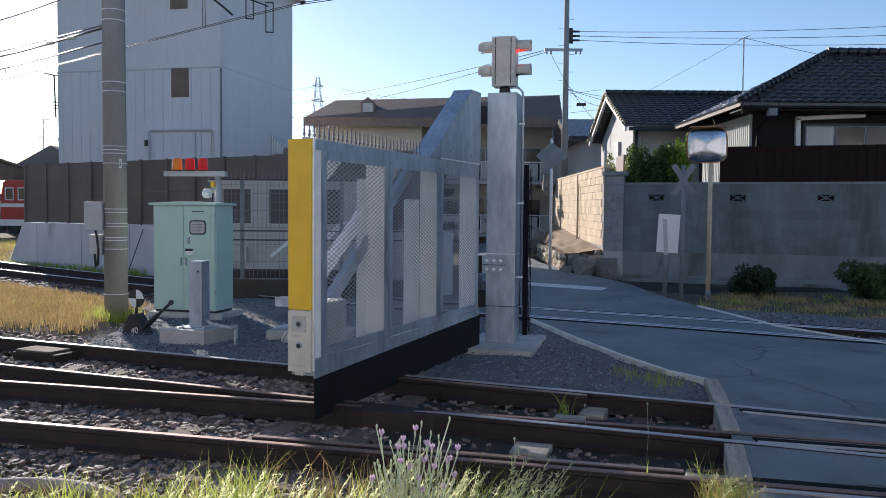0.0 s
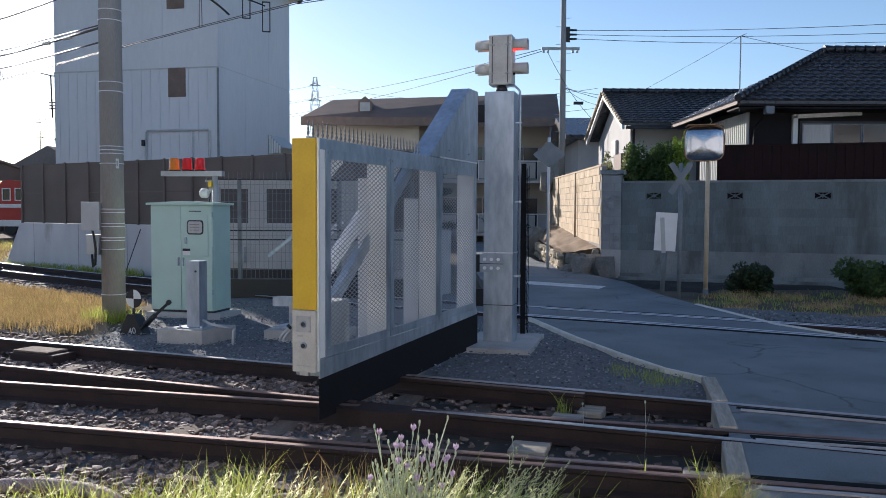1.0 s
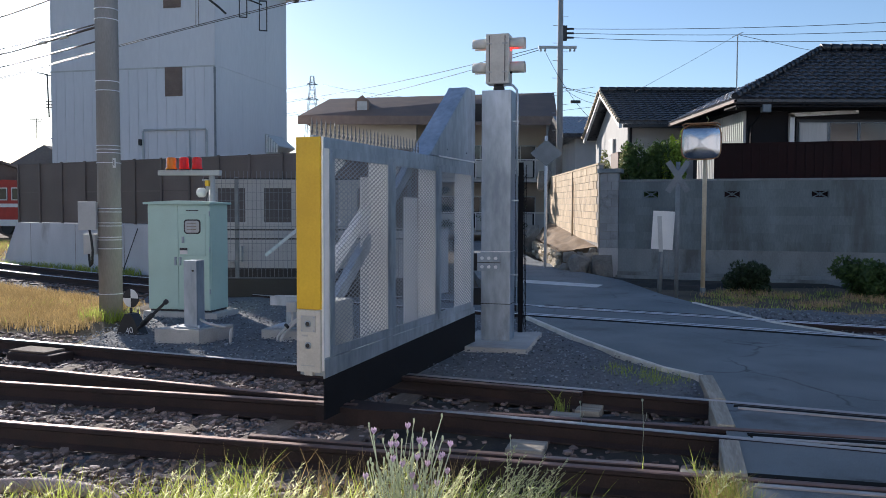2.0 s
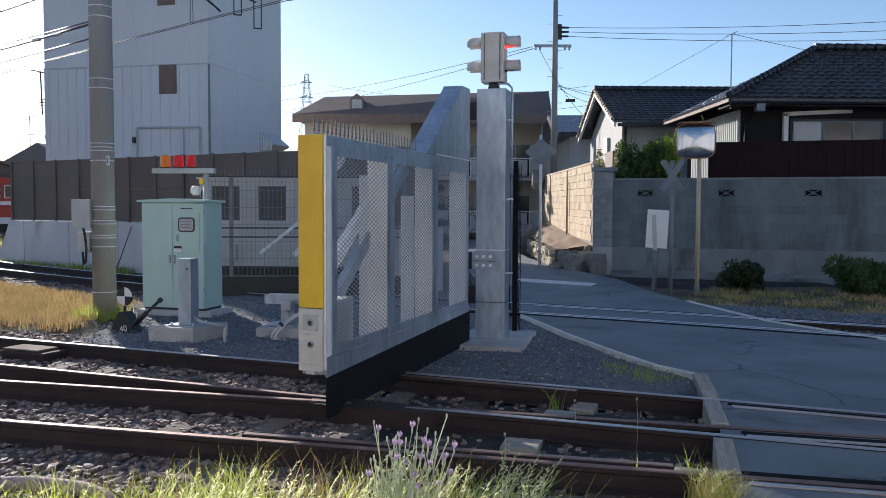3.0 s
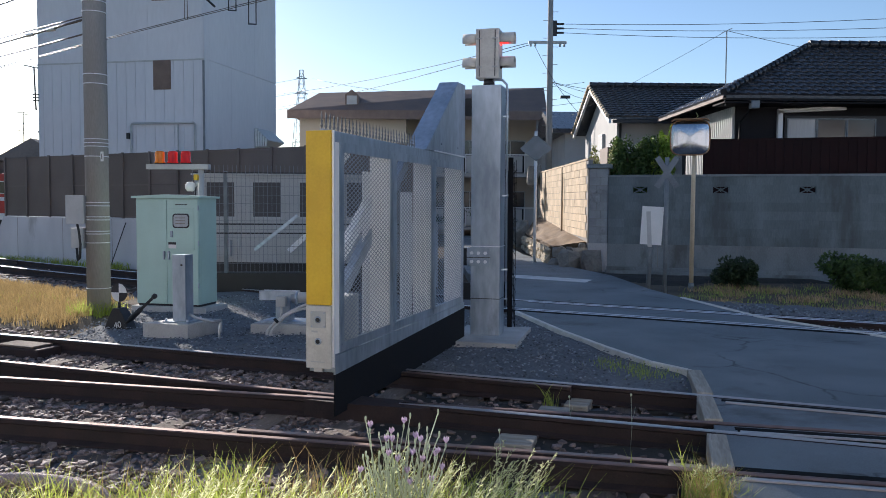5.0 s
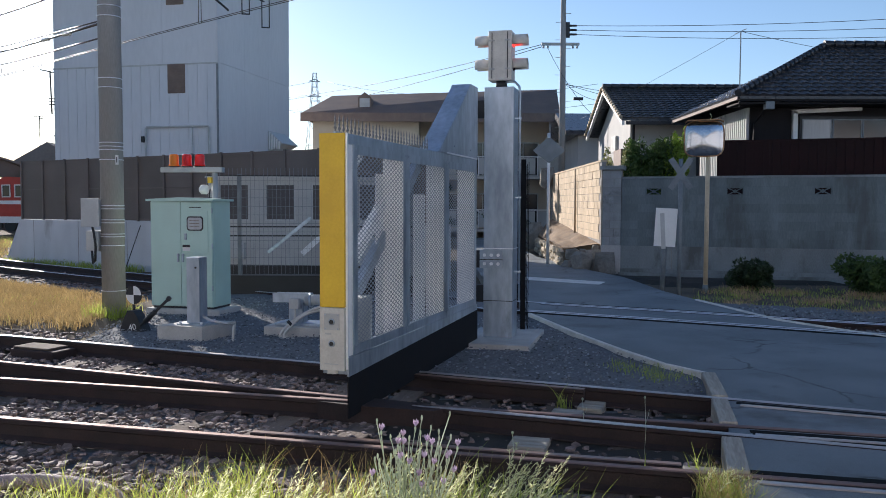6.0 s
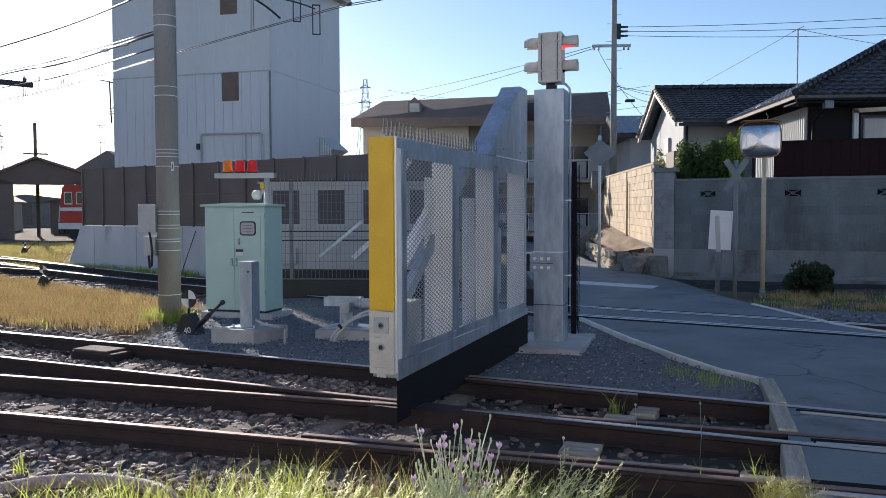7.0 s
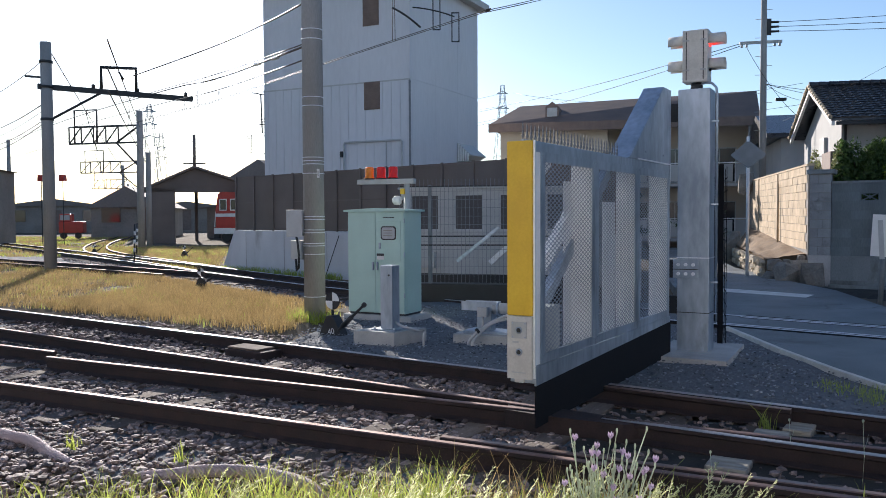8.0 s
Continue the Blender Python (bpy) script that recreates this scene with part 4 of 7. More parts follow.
# ---- signalling things by the cabinet ----
cab_m = plane_m(Vector((-4.18, 11.80, 0)), Vector((-3.22, 11.55, 0)))
cabinet = thing("relay_cabinet", "mint green steel relay cabinet on a concrete plinth", "cabinet", cab_m)
part("plinth", box(B(), -0.06, 1.12, -0.06, 0.56, -0.2, 0.03, bevel=0.01), CONC, cabinet)
cbody = part("body", box(B(), 0, 0.99, 0.0, 0.5, 0.06, 1.57, bevel=0.008), MINT, cabinet)
part("skirting", box(B(), 0.01, 0.98, 0.02, 0.48, 0.03, 0.06), STEEL_DK, cabinet)
part("roof", prism(B(), [(-0.05, 1.57), (1.03, 1.57), (1.03, 1.60), (0.49, 1.625), (-0.05, 1.60)], -0.05, 0.54, "y"), MINT, cabinet)
for a, b in ((0.006, 0.49), (0.496, 0.984)):
    door = part("door", box(B(), a, b, -0.014, 0.0, 0.075, 1.555, bevel=0.003), MINT, cabinet)
    hx = 0.455 if a < 0.1 else 0.53
    hd = part("handle", box(B(), hx - 0.012, hx + 0.012, -0.045, -0.014, 0.70, 0.82, bevel=0.006), GALV, door, "steel lever handle")
    part("escutcheon", rod(B(), (hx, -0.02, 0.80), (hx, -0.03, 0.80), 0.022, seg=12), GALV, hd)
def rounded(x0, x1, z0, z1, r):
    """Outline of a rectangle with round corners."""
    out = []
    for cx, cz, a in ((x1 - r, z0 + r, -90), (x1 - r, z1 - r, 0), (x0 + r, z1 - r, 90), (x0 + r, z0 + r, 180)):
        out += [(cx + r * math.cos(math.radians(a + 22.5 * k)), cz + r * math.sin(math.radians(a + 22.5 * k))) for k in range(5)]
    return out


flap = part("inspection_flap", box(B(), 0.52, 0.93, -0.026, -0.014, 0.84, 1.43, bevel=0.004), MINT, cabinet)
win = part("meter_window", prism(B(), rounded(0.60, 0.86, 1.15, 1.355, 0.045), -0.034, -0.026, "y"), STEEL_DK, flap, "small meter window with dark rim")
part("pane", prism(B(), rounded(0.618, 0.842, 1.168, 1.337, 0.035), -0.038, -0.034, "y"), CURTAIN, win)
for z in (1.21, 1.25, 1.29):
    part("meter_row", box(B(), 0.65, 0.80, -0.041, -0.0385, z, z + 0.008), SHUTTER, win)
part("flap_lock", box(B(), 0.57, 0.60, -0.05, -0.026, 1.02, 1.11, bevel=0.004), GALV, flap)
plate = part("name_plate", box(B(), 0.53, 0.65, -0.031, -0.026, 0.86, 0.95), WHITE, flap, "small white plate with a dark band")
part("dark_band", box(B(), 0.53, 0.65, -0.034, -0.031, 0.915, 0.95), STEEL_DK, plate)
part("label_strip", box(B(), 0.63, 0.82, -0.018, -0.014, 1.475, 1.487), STEEL_DK, cbody)
part("side_panel", box(B(), 0.99, 0.996, 0.03, 0.47, 0.10, 1.53, bevel=0.002), MINT, cabinet)
for z in (0.3, 0.9, 1.4):
    part("hinge", rod(B(), (0.985, -0.006, z), (0.985, -0.006, z + 0.07), 0.009, seg=8), GALV, cbody)

stub_m = plane_m(Vector((-3.25, 9.42, 0)), Vector((-2.62, 9.24, 0)))
stub = thing("gate_stop", "grey steel gate stop column on a concrete block", "post", stub_m)
pl = part("plinth", prism(B(), [(-3.29, 9.45), (-2.74, 9.33), (-2.47, 9.83), (-3.02, 9.95)], -0.2, 0.11), CONC, stub, "pale concrete block", m=stub_m.inverted())
col = part("column", box(B(), 0.215, 0.385, 0.22, 0.39, 0.12, 0.90, bevel=0.006), GALV, stub)
part("base_plate", box(B(), 0.13, 0.47, 0.14, 0.48, 0.11, 0.125), GALV, col)
part("peg", rod(B(), (0.34, 0.21, 0.78), (0.34, 0.225, 0.78), 0.012), STEEL_DK, col)
for x in (0.16, 0.44):
    for y in (0.17, 0.45):
        part("bolt", rod(B(), (x, y, 0.125), (x, y, 0.15), 0.014, seg=6), GALV_L, col)
part("hose", tube(B(), [(0.38, 0.3, 0.2), (0.52, 0.22, 0.17), (0.72, 0.25, 0.13), (0.80, 0.3, 0.12), (0.84, 0.2, 0.10), (0.84, 0.18, -0.1)], 0.017), CONDUIT, stub, "pale flexible conduit")

drive_m = plane_m(Vector((-2.12, 9.76, 0)), Vector((-1.25, 9.60, 0)))
drive = thing("gate_lock", "grey cast gate lock mechanism on a concrete block", "machine", drive_m)
part("plinth", box(B(), 0.0, 1.0, 0.0, 0.55, -0.2, 0.06, bevel=0.012), CONC, drive, "pale concrete block")
part("base_plate", box(B(), 0.10, 0.66, 0.10, 0.46, 0.06, 0.085, bevel=0.004), GALV, drive)
part("stand", box(B(), 0.25, 0.43, 0.18, 0.36, 0.085, 0.33, bevel=0.006), GALV, drive)
guide = part("channel", box(B(), 0.04, 0.50, 0.19, 0.35, 0.33, 0.342), GALV, drive, "open steel guide channel")
for y in (0.19, 0.338):
    part("channel_side", box(B(), 0.04, 0.50, y, y + 0.012, 0.342, 0.44), GALV, guide)
jb = part("junction_box", box(B(), 0.30, 0.42, 0.05, 0.13, 0.27, 0.39, bevel=0.008), GREYPAINT, drive, "small pale junction box")
part("box_pipe", rod(B(), (0.36, 0.09, 0.27), (0.36, 0.09, 0.085), 0.014), CONDUIT, jb)
part("motor", rod(B(), (0.45, 0.24, 0.36), (0.72, 0.24, 0.37), 0.07, 0.06, seg=16), GREYPAINT, drive)
part("motor_flange", rod(B(), (0.50, 0.24, 0.36), (0.53, 0.24, 0.361), 0.085, seg=16), GALV, drive)
part("cap_cover", lathe(B(), [(0.07, 0), (0.075, 0.05), (0.05, 0.16), (0.03, 0.2)], (0.78, 0.26, 0.38), seg=12), WHITE, drive)
part("bearer", box(B(), 0.68, 0.88, 0.2, 0.32, 0.085, 0.39, bevel=0.005), GALV, drive)
for k in range(2):
    part("hose", tube(B(), [interp([(0.95, 0.1, 0.36 - 0.05 * k), (0.70, 0.0, 0.31 - 0.04 * k), (0.48 + 0.03 * k, -0.08, 0.20), (0.31 + 0.05 * k, -0.12, 0.06), (0.26 + 0.05 * k, -0.14, -0.03), (0.31 + 0.05 * k, -0.13, -0.055), (0.40 + 0.04 * k, -0.16, -0.055)], i * 0.25) for i in range(25)], 0.017), CONDUIT, drive, "pale flexible conduit")
part("hose_tie", rod(B(), (0.36, -0.125, 0.115), (0.38, -0.11, 0.135), 0.036, seg=12), STEEL_DK, drive)

# switch lever with its target disc
def switch_stand(m, size=1.0, number=True):
    s = thing("switch_stand", "black switch stand with quartered disc and weight lever", "switch stand", m, group="switch stands")
    frame_part = part("stand", prism(B(), [(-0.24, 0.0), (0.24, 0.0), (0.10, 0.30), (0.04, 0.38), (-0.06, 0.38), (-0.12, 0.28)], -0.09, 0.09, "y"), STEEL_DK, s)
    for sx in (-1, 1):
        part("foot", box(B(), sx * 0.32 - 0.12, sx * 0.32 + 0.12, -0.12, 0.12, -0.06, 0.01, bevel=0.008), STEEL_DK, s)
    part("spindle", rod(B(), (-0.02, 0, 0.36), (-0.02, 0, 0.46), 0.02), STEEL_DK, s)
    disc = part("disc", rod(B(), (-0.02, 0.0, 0.60), (-0.02, 0.012, 0.60), 0.135, seg=28), STEEL_DK, s, "black and white quartered disc")
    for a0 in (0, 180):
        bm = B()
        prism(bm, [(-0.02, 0.60)] + [(-0.02 + 0.131 * math.cos(math.radians(a0 + a)), 0.60 + 0.131 * math.sin(math.radians(a0 + a))) for a in range(0, 91, 10)], -0.005, -0.001, "y")
        part("white_quarter", bm, WHITE, disc)
    lev = part("lever", rod(B(), (0.08, -0.05, 0.12), (0.74, -0.25, 0.58), 0.024, 0.020), STEEL_DK, s)
    part("lever_end", lathe(B(), [(0.02, 0), (0.035, 0.02), (0.035, 0.06), (0.015, 0.08)], m=Matrix.Translation((0.74, -0.25, 0.58)) @ Vector((0.66, -0.2, 0.46)).to_track_quat("Z", "Y").to_matrix().to_4x4()), STEEL_DK, lev)
    part("weight", rod(B(), (0.26, -0.105, 0.245), (0.48, -0.172, 0.40), 0.042, 0.034, seg=12), STEEL_DK, lev, "cast counterweight")
    if number:
        cu = bpy.data.curves.new("number", "FONT")
        cu.body, cu.size, cu.align_x, cu.extrude = "40", 0.13, "CENTER", 0.002
        tmp = new("number", cu)
        dg = bpy.context.evaluated_depsgraph_get()
        me = bpy.data.meshes.new_from_object(tmp.evaluated_get(dg))
        bpy.data.objects.remove(tmp)
        ob = new("number", me)
        me.materials.append(WHITE)
        ob.parent = frame_part
        ob.matrix_basis = pose(0.03, -0.094, 0.10, 90, -12, 0)
    return s


sw = switch_stand(pose(-3.82, 10.18, -0.13, 0, 0, -18) @ Matrix.Scale(0.86, 4))
part("throw_rod", rod(B(), (-0.05, -0.1, -0.03), (-0.75, -0.75, -0.03), 0.02), STEEL_DK, sw)
for x, y, a in ((-9.7, 17.2, 10), (-18.6, 31.6, 0), (-24.0, 33.0, 15)):
    switch_stand(pose(x, y, -0.12, 0, 0, a) @ Matrix.Scale(0.62, 4), number=False)

# beacon lamps on an arm behind the cabinet
beacon = thing("beacon_arm", "grey arm with one orange and two red beacon lamps", "beacon", plane_m(Vector((-4.40, 12.95, 0)), Vector((-3.42, 12.85, 0))))
part("post", rod(B(), (0.86, 0.0, -0.2), (0.86, 0.0, 2.05), 0.045, seg=14), GREYPAINT, beacon)
part("arm", box(B(), 0.0, 1.0, -0.06, 0.06, 2.03, 2.11, bevel=0.006), GREYPAINT, beacon)
ORANGE = clear("orange beacon plastic", (1.0, 0.30, 0.02), 0.15, 0.25)
REDPL = clear("red beacon plastic", (0.95, 0.03, 0.02), 0.15, 0.25)
for x, mm in ((0.20, ORANGE), (0.41, REDPL), (0.62, REDPL)):
    lm = part("beacon_lamp", lathe(B(), [(0.085, 0), (0.085, 0.02), (0.075, 0.03), (0.075, 0.15), (0.07, 0.18), (0.05, 0.19)], (x, 0, 2.125), seg=20), mm, beacon)
    part("beacon_base", rod(B(), (x, 0, 2.11), (x, 0, 2.126), 0.092, seg=20), STEEL_DK, lm)
part("camera_bracket", box(B(), 0.78, 0.84, -0.1, 0.05, 1.86, 1.95, bevel=0.006), YELLOW, beacon)
part("lamp_head", lathe(B(), [(0.05, 0), (0.075, 0.03), (0.075, 0.11), (0.04, 0.14)], m=pose(0.78, -0.06, 1.76, 0, -90, 0), seg=16), WHITE, beacon, "white round lamp head")
part("lamp_arm", rod(B(), (0.8, -0.06, 1.78), (0.86, 0, 1.90), 0.015), GREYPAINT, beacon)
part("cable", tube(B(), [(0.80, -0.05, 1.76), (0.79, -0.06, 1.6), (0.84, -0.04, 1.4)], 0.01), CABLE, beacon)

# ---- concrete pole with boxes ----
def concrete_pole(x, y, high, r0, r1, label, z0=-0.2):
    p = thing("concrete_pole", label, "pole", pose(x, y, 0), group="catenary poles")
    part("shaft", rod(B(), (0, 0, z0), (0, 0, high), r0, r1, seg=24), CONC_P, p)
    return p


pole = concrete_pole(-4.86, 12.12, 8.6, 0.168, 0.155, "grey spun-concrete catenary pole with steel bands and boxes")
for z in (4.40, 4.25, 3.355, 3.22, 2.42, 2.365, 2.315, 2.17, 1.50, 1.45, 1.29, 1.245, 1.08, 1.04, 0.91, 0.24):
    part("band", rod(B(), (0, 0, z), (0, 0, z + 0.012), 0.172, seg=24), GALV_L, pole)
bx = part("switch_box", box(B(), -0.37, -0.11, -0.19, 0.06, 1.20, 1.60, pose(0, 0, 0, 0, 0, -8), bevel=0.01), GREYPAINT, pole, "pale grey wall box")
part("lid", box(B(), -0.38, -0.10, -0.205, -0.19, 1.19, 1.61, pose(0, 0, 0, 0, 0, -8), bevel=0.005), GREYPAINT, bx)
part("small_box", box(B(), -0.34, -0.14, -0.15, 0.04, 0.83, 1.13, pose(0, 0, 0, 0, 0, -8), bevel=0.008), GREYPAINT, pole)
part("cable", tube(B(), [(-0.24, -0.15, 1.2), (-0.20, -0.19, 1.1), (-0.17, -0.21, 0.9), (-0.18, -0.21, 0.70), (-0.22, -0.19, 0.66), (-0.25, -0.15, 0.84)], 0.018), CABLE, pole)
part("tag", box(B(), 0.13, 0.17, -0.185, -0.17, 2.10, 2.24), WHITE, pole, "small white tag with dark marks")
part("tag_mark", box(B(), 0.145, 0.155, -0.19, -0.186, 2.13, 2.21), STEEL_DK, pole)

# ---- street signs ----
mirror = thing("traffic_mirror", "rounded square convex traffic mirror with rusty rim on cream pole", "mirror", pose(5.29, 16.2, 0, 0, 0, -18))
part("pole", rod(B(), (0, 0.06, -0.2), (0, 0.06, 3.2), 0.045, 0.042, seg=16), TAN_POLE, mirror)
part("sleeve", rod(B(), (0, 0.06, -0.2), (0, 0.06, -0.04), 0.055, seg=16), FOOTING, mirror)


def squircle(a, n=40, p=4.5, b=None):
    b = b or a
    out = []
    for k in range(n):
        t = 2 * math.pi * k / n
        c, s = math.cos(t), math.sin(t)
        r = (abs(c) ** p + abs(s) ** p) ** (-1 / p)
        out.append((a * r * c, b * r * s))
    return out


MIRROR = mat("convex mirror face", (0.56, 0.58, 0.61), (0.38, 0.41, 0.45), rough=0.2, metal=1.0, scale=6, fine=30, bump=0.02, stain=(0.35, 0.30, 0.27), stain_at=0.66)
bm = B()
rings = []
for s, y in ((1.0, -0.02), (0.85, -0.045), (0.6, -0.068), (0.3, -0.080), (0.05, -0.084)):
    rings.append([bm.verts.new((s * x - 0.08, y, 2.86 + s * z)) for x, z in squircle(0.36, b=0.33)])
for a, b in zip(rings, rings[1:]):
    for k in range(len(a)):
        f = bm.faces.new((a[k], a[(k + 1) % len(a)], b[(k + 1) % len(a)], b[k])); f.smooth = True
bm.faces.new(rings[-1])
bmesh.ops.recalc_face_normals(bm, faces=bm.faces[:])
part("mirror_face", bm, MIRROR, mirror, "weathered convex mirror face")
RIM = mat("rusty orange rim", (0.42, 0.22, 0.10), (0.20, 0.10, 0.06), rough=0.7, scale=8, fine=50, bump=0.2, stain=(0.55, 0.40, 0.22), stain_at=0.55)
ring_pts = [(x - 0.08, -0.01, 2.86 + z) for x, z in squircle(0.372, b=0.342)]
part("rim", tube(B(), ring_pts + ring_pts[:2], 0.014, seg=8), RIM, mirror, "rusted orange rim")
part("back", prism(B(), [(x - 0.08, 2.86 + z) for x, z in squircle(0.37, b=0.34)], -0.01, 0.02, "y"), RIM, mirror)
part("hood", prism(B(), [(-0.44, 3.17), (-0.38, 3.21), (0.22, 3.21), (0.28, 3.17), (0.28, 3.19), (0.22, 3.23), (-0.38, 3.23), (-0.44, 3.19)], -0.14, 0.02, "y"), RIM, mirror)
part("twig", tube(B(), [(0.02, 0, 3.22), (0.06, 0, 3.29), (0.02, 0, 3.36)], 0.008), SEED, mirror)

cross = thing("crossing_sign", "grey back of an X-shaped crossing sign on a pole", "sign", pose(4.53, 15.42, 0, 0, 0, -16))
part("pole", rod(B(), (0, 0.04, -0.2), (0, 0.04, 2.42), 0.04, seg=14), SIGNBACK, cross)
for a, y in ((57, 0.0), (-57, -0.012)):
    part("blade", box(B(), -0.34, 0.34, y - 0.006, y + 0.004, -0.055, 0.055, pose(0, 0, 2.14, 0, a, 0)), SIGNBACK, cross, "weathered grey sign blade")
board = thing("notice_board", "white sign board seen from behind on leaning post", "sign", pose(4.26, 15.6, 0, 0, 3, -16))
part("post", rod(B(), (0, 0.0, -0.2), (0.0, 0.0, 1.5), 0.045, seg=14), SIGNBACK, board)
part("panel", box(B(), -0.21, 0.19, -0.062, -0.048, 0.76, 1.49, bevel=0.003), WHITE, board, "white sheet panel")
part("post_front", box(B(), -0.035, 0.045, -0.075, -0.062, 0.72, 1.40, pose(0.05, 0, 0, 0, -6, 0)), GREYPAINT, board)
stop = thing("road_sign", "grey back of a triangular road sign on white pole", "sign", pose(2.85, 21.6, 0, 0, 0, 0))
part("pole", rod(B(), (0, 0, -0.2), (0, 0, 3.45), 0.04, seg=14), WHITE, stop)
part("plate", prism(B(), [(-0.42, 3.0), (-0.36, 2.93), (0.0, 2.66), (0.36, 2.93), (0.42, 3.0), (0.05, 3.32), (-0.05, 3.32)], -0.06, -0.05, "y"), SIGNBACK, stop, "grey metal sign back")

# ---- block wall along the lane ----
WA, WB = Vector((4.42, 19.95, 0)), Vector((16.5, 15.84, 0))
front = thing("block_wall", "weathered grey concrete block wall with patterned vent blocks", "wall", plane_m(WA, WB), kind="structure")
wl = (WB - WA).length
vents = [(0.56, 0.96), (2.41, 2.81), (4.29, 4.69), (6.15, 6.55), (8.0, 8.4)]
part("footing", box(B(), 0.0, wl, -0.06, 0.22, -0.2, 0.57), FOOTING, front, "stained concrete footing")
part("footing_edge", box(B(), 0.0, wl, -0.075, -0.06, 0.545, 0.575), FOOTING, front)
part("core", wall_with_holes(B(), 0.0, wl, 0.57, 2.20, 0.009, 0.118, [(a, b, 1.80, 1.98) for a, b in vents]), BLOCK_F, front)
part("coping", box(B(), -0.0, wl, -0.02, 0.15, 2.20, 2.25, bevel=0.006), FOOTING, front)
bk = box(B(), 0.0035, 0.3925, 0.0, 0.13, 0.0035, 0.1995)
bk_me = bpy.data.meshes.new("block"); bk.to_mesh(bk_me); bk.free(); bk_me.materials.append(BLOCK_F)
bt = box(B(), 0.004, 0.390, 0.0, 0.13, 0.004, 0.190)
bt_me = bpy.data.meshes.new("block"); bt.to_mesh(bt_me); bt.free(); bt_me.materials.append(BLOCK_T)
for row in range(8):
    z = 0.575 + row * 0.203
    x = -0.2 if row % 2 else 0.0
    while x < wl - 0.3 and x < 11.6:
        if x > -0.1 and not (row == 6 and any(x < b and x + 0.39 > a for a, b in vents)):
            ob = new("block", bk_me)
            ob.parent = front
            ob.matrix_basis = pose(x, random.uniform(-0.002, 0.002), z)
        elif x > -0.1:
            for a, b in vents:
                for c, d in ((x, min(a, x + 0.394)), (max(b, x), x + 0.394)):
                    if a < x + 0.394 and b > x and d - c > 0.03:
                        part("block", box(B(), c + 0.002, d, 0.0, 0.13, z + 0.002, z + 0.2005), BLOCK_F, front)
        x += 0.396
for k in range(7):
    part("footing_joint", box(B(), 1.2 + 1.8 * k, 1.212 + 1.8 * k, -0.064, -0.06, -0.2, 0.54), MORTAR, front)
for a, b in vents:
    v = part("vent_block", box(B(), a, a + 0.03, 0.0, 0.12, 1.79, 1.985), BLOCK_F, front, "patterned openwork vent block")
    part("side", box(B(), b - 0.03, b, 0.0, 0.12, 1.79, 1.985), BLOCK_F, v)
    part("side", box(B(), a + 0.03, b - 0.03, 0.0, 0.12, 1.79, 1.815), BLOCK_F, v)
    part("side", box(B(), a + 0.03, b - 0.03, 0.0, 0.12, 1.96, 1.985), BLOCK_F, v)
    for s in (-1, 1):
        part("bar", box(B(), -0.165, 0.165, 0.02, 0.1, -0.012, 0.012, pose((a + b) / 2, 0, 1.888, 0, 26 * s, 0)), BLOCK_F, v)
    part("boss", box(B(), -0.035, 0.035, 0.015, 0.1, -0.035, 0.035, pose((a + b) / 2, 0, 1.888, 0, 45, 0)), BLOCK_F, v)
pillar = thing("gate_pillar", "grey block pillar with flat cap at the wall's end", "pillar", plane_m(WA, WB))
part("shaft", box(B(), -0.44, -0.02, 0.005, 0.40, -0.2, 2.42), MORTAR, pillar)
part("cap", box(B(), -0.52, 0.06, -0.07, 0.48, 2.42, 2.52, bevel=0.012), FOOTING, pillar)
for row in range(9):
    z = 0.58 + row * 0.203
    for k, (a, b) in enumerate(((-0.45, -0.18), (-0.175, -0.01)) if row % 2 else ((-0.45, -0.28), (-0.275, -0.01))):
        part("block", box(B(), a, b, -0.012, 0.2, z, z + 0.196, bevel=0.004), BLOCK, pillar)
part("pillar_base", box(B(), -0.47, 0.0, -0.03, 0.42, -0.2, 0.575), CONC_W, pillar)

# sunlit wall that runs back along the lane
LA, LB = Vector((4.27, 31.5, 0)), Vector((4.02, 20.5, 0))
lane = thing("lane_wall", "sunlit tan concrete block wall stepping along the lane", "wall", plane_m(LA, LB), kind="structure")
ll = (LB - LA).length
def lane_top(x):
    return 2.72 - 0.08 * x / ll
part("core", prism(B(), [(0, 0.3), (ll, -0.1), (ll, lane_top(ll)), (0, lane_top(0))], 0.014, 0.13, "y"), MORTAR, lane)
part("coping", prism(B(), [(0, lane_top(0)), (ll, lane_top(ll)), (ll, lane_top(ll) + 0.05), (0, lane_top(0) + 0.05)], -0.01, 0.15, "y"), BLOCK_T, lane)
slope = -0.08 / ll
for row in range(10):
    x = -0.2 if row % 2 else 0.0
    while x < ll - 0.39:
        if x >= 0:
            ob = new("block", bt_me)
            ob.parent = lane
            ob.matrix_basis = Matrix.Translation((x, random.uniform(-0.003, 0.003), lane_top(x) - 0.2 - row * 0.196)) @ pose(0, 0, 0, 0, -math.degrees(math.atan(slope)), 0)
        x += 0.396
for x in (2.2, 6.4):
    part("buttress", box(B(), x, x + 0.12, -0.03, 0.0, 0.5, lane_top(x)), BLOCK_T, lane)
part("downpipe", rod(B(), (6.9, -0.06, 0.6), (6.9, -0.06, lane_top(6.9) - 0.3), 0.03), BLOCK_T, lane)
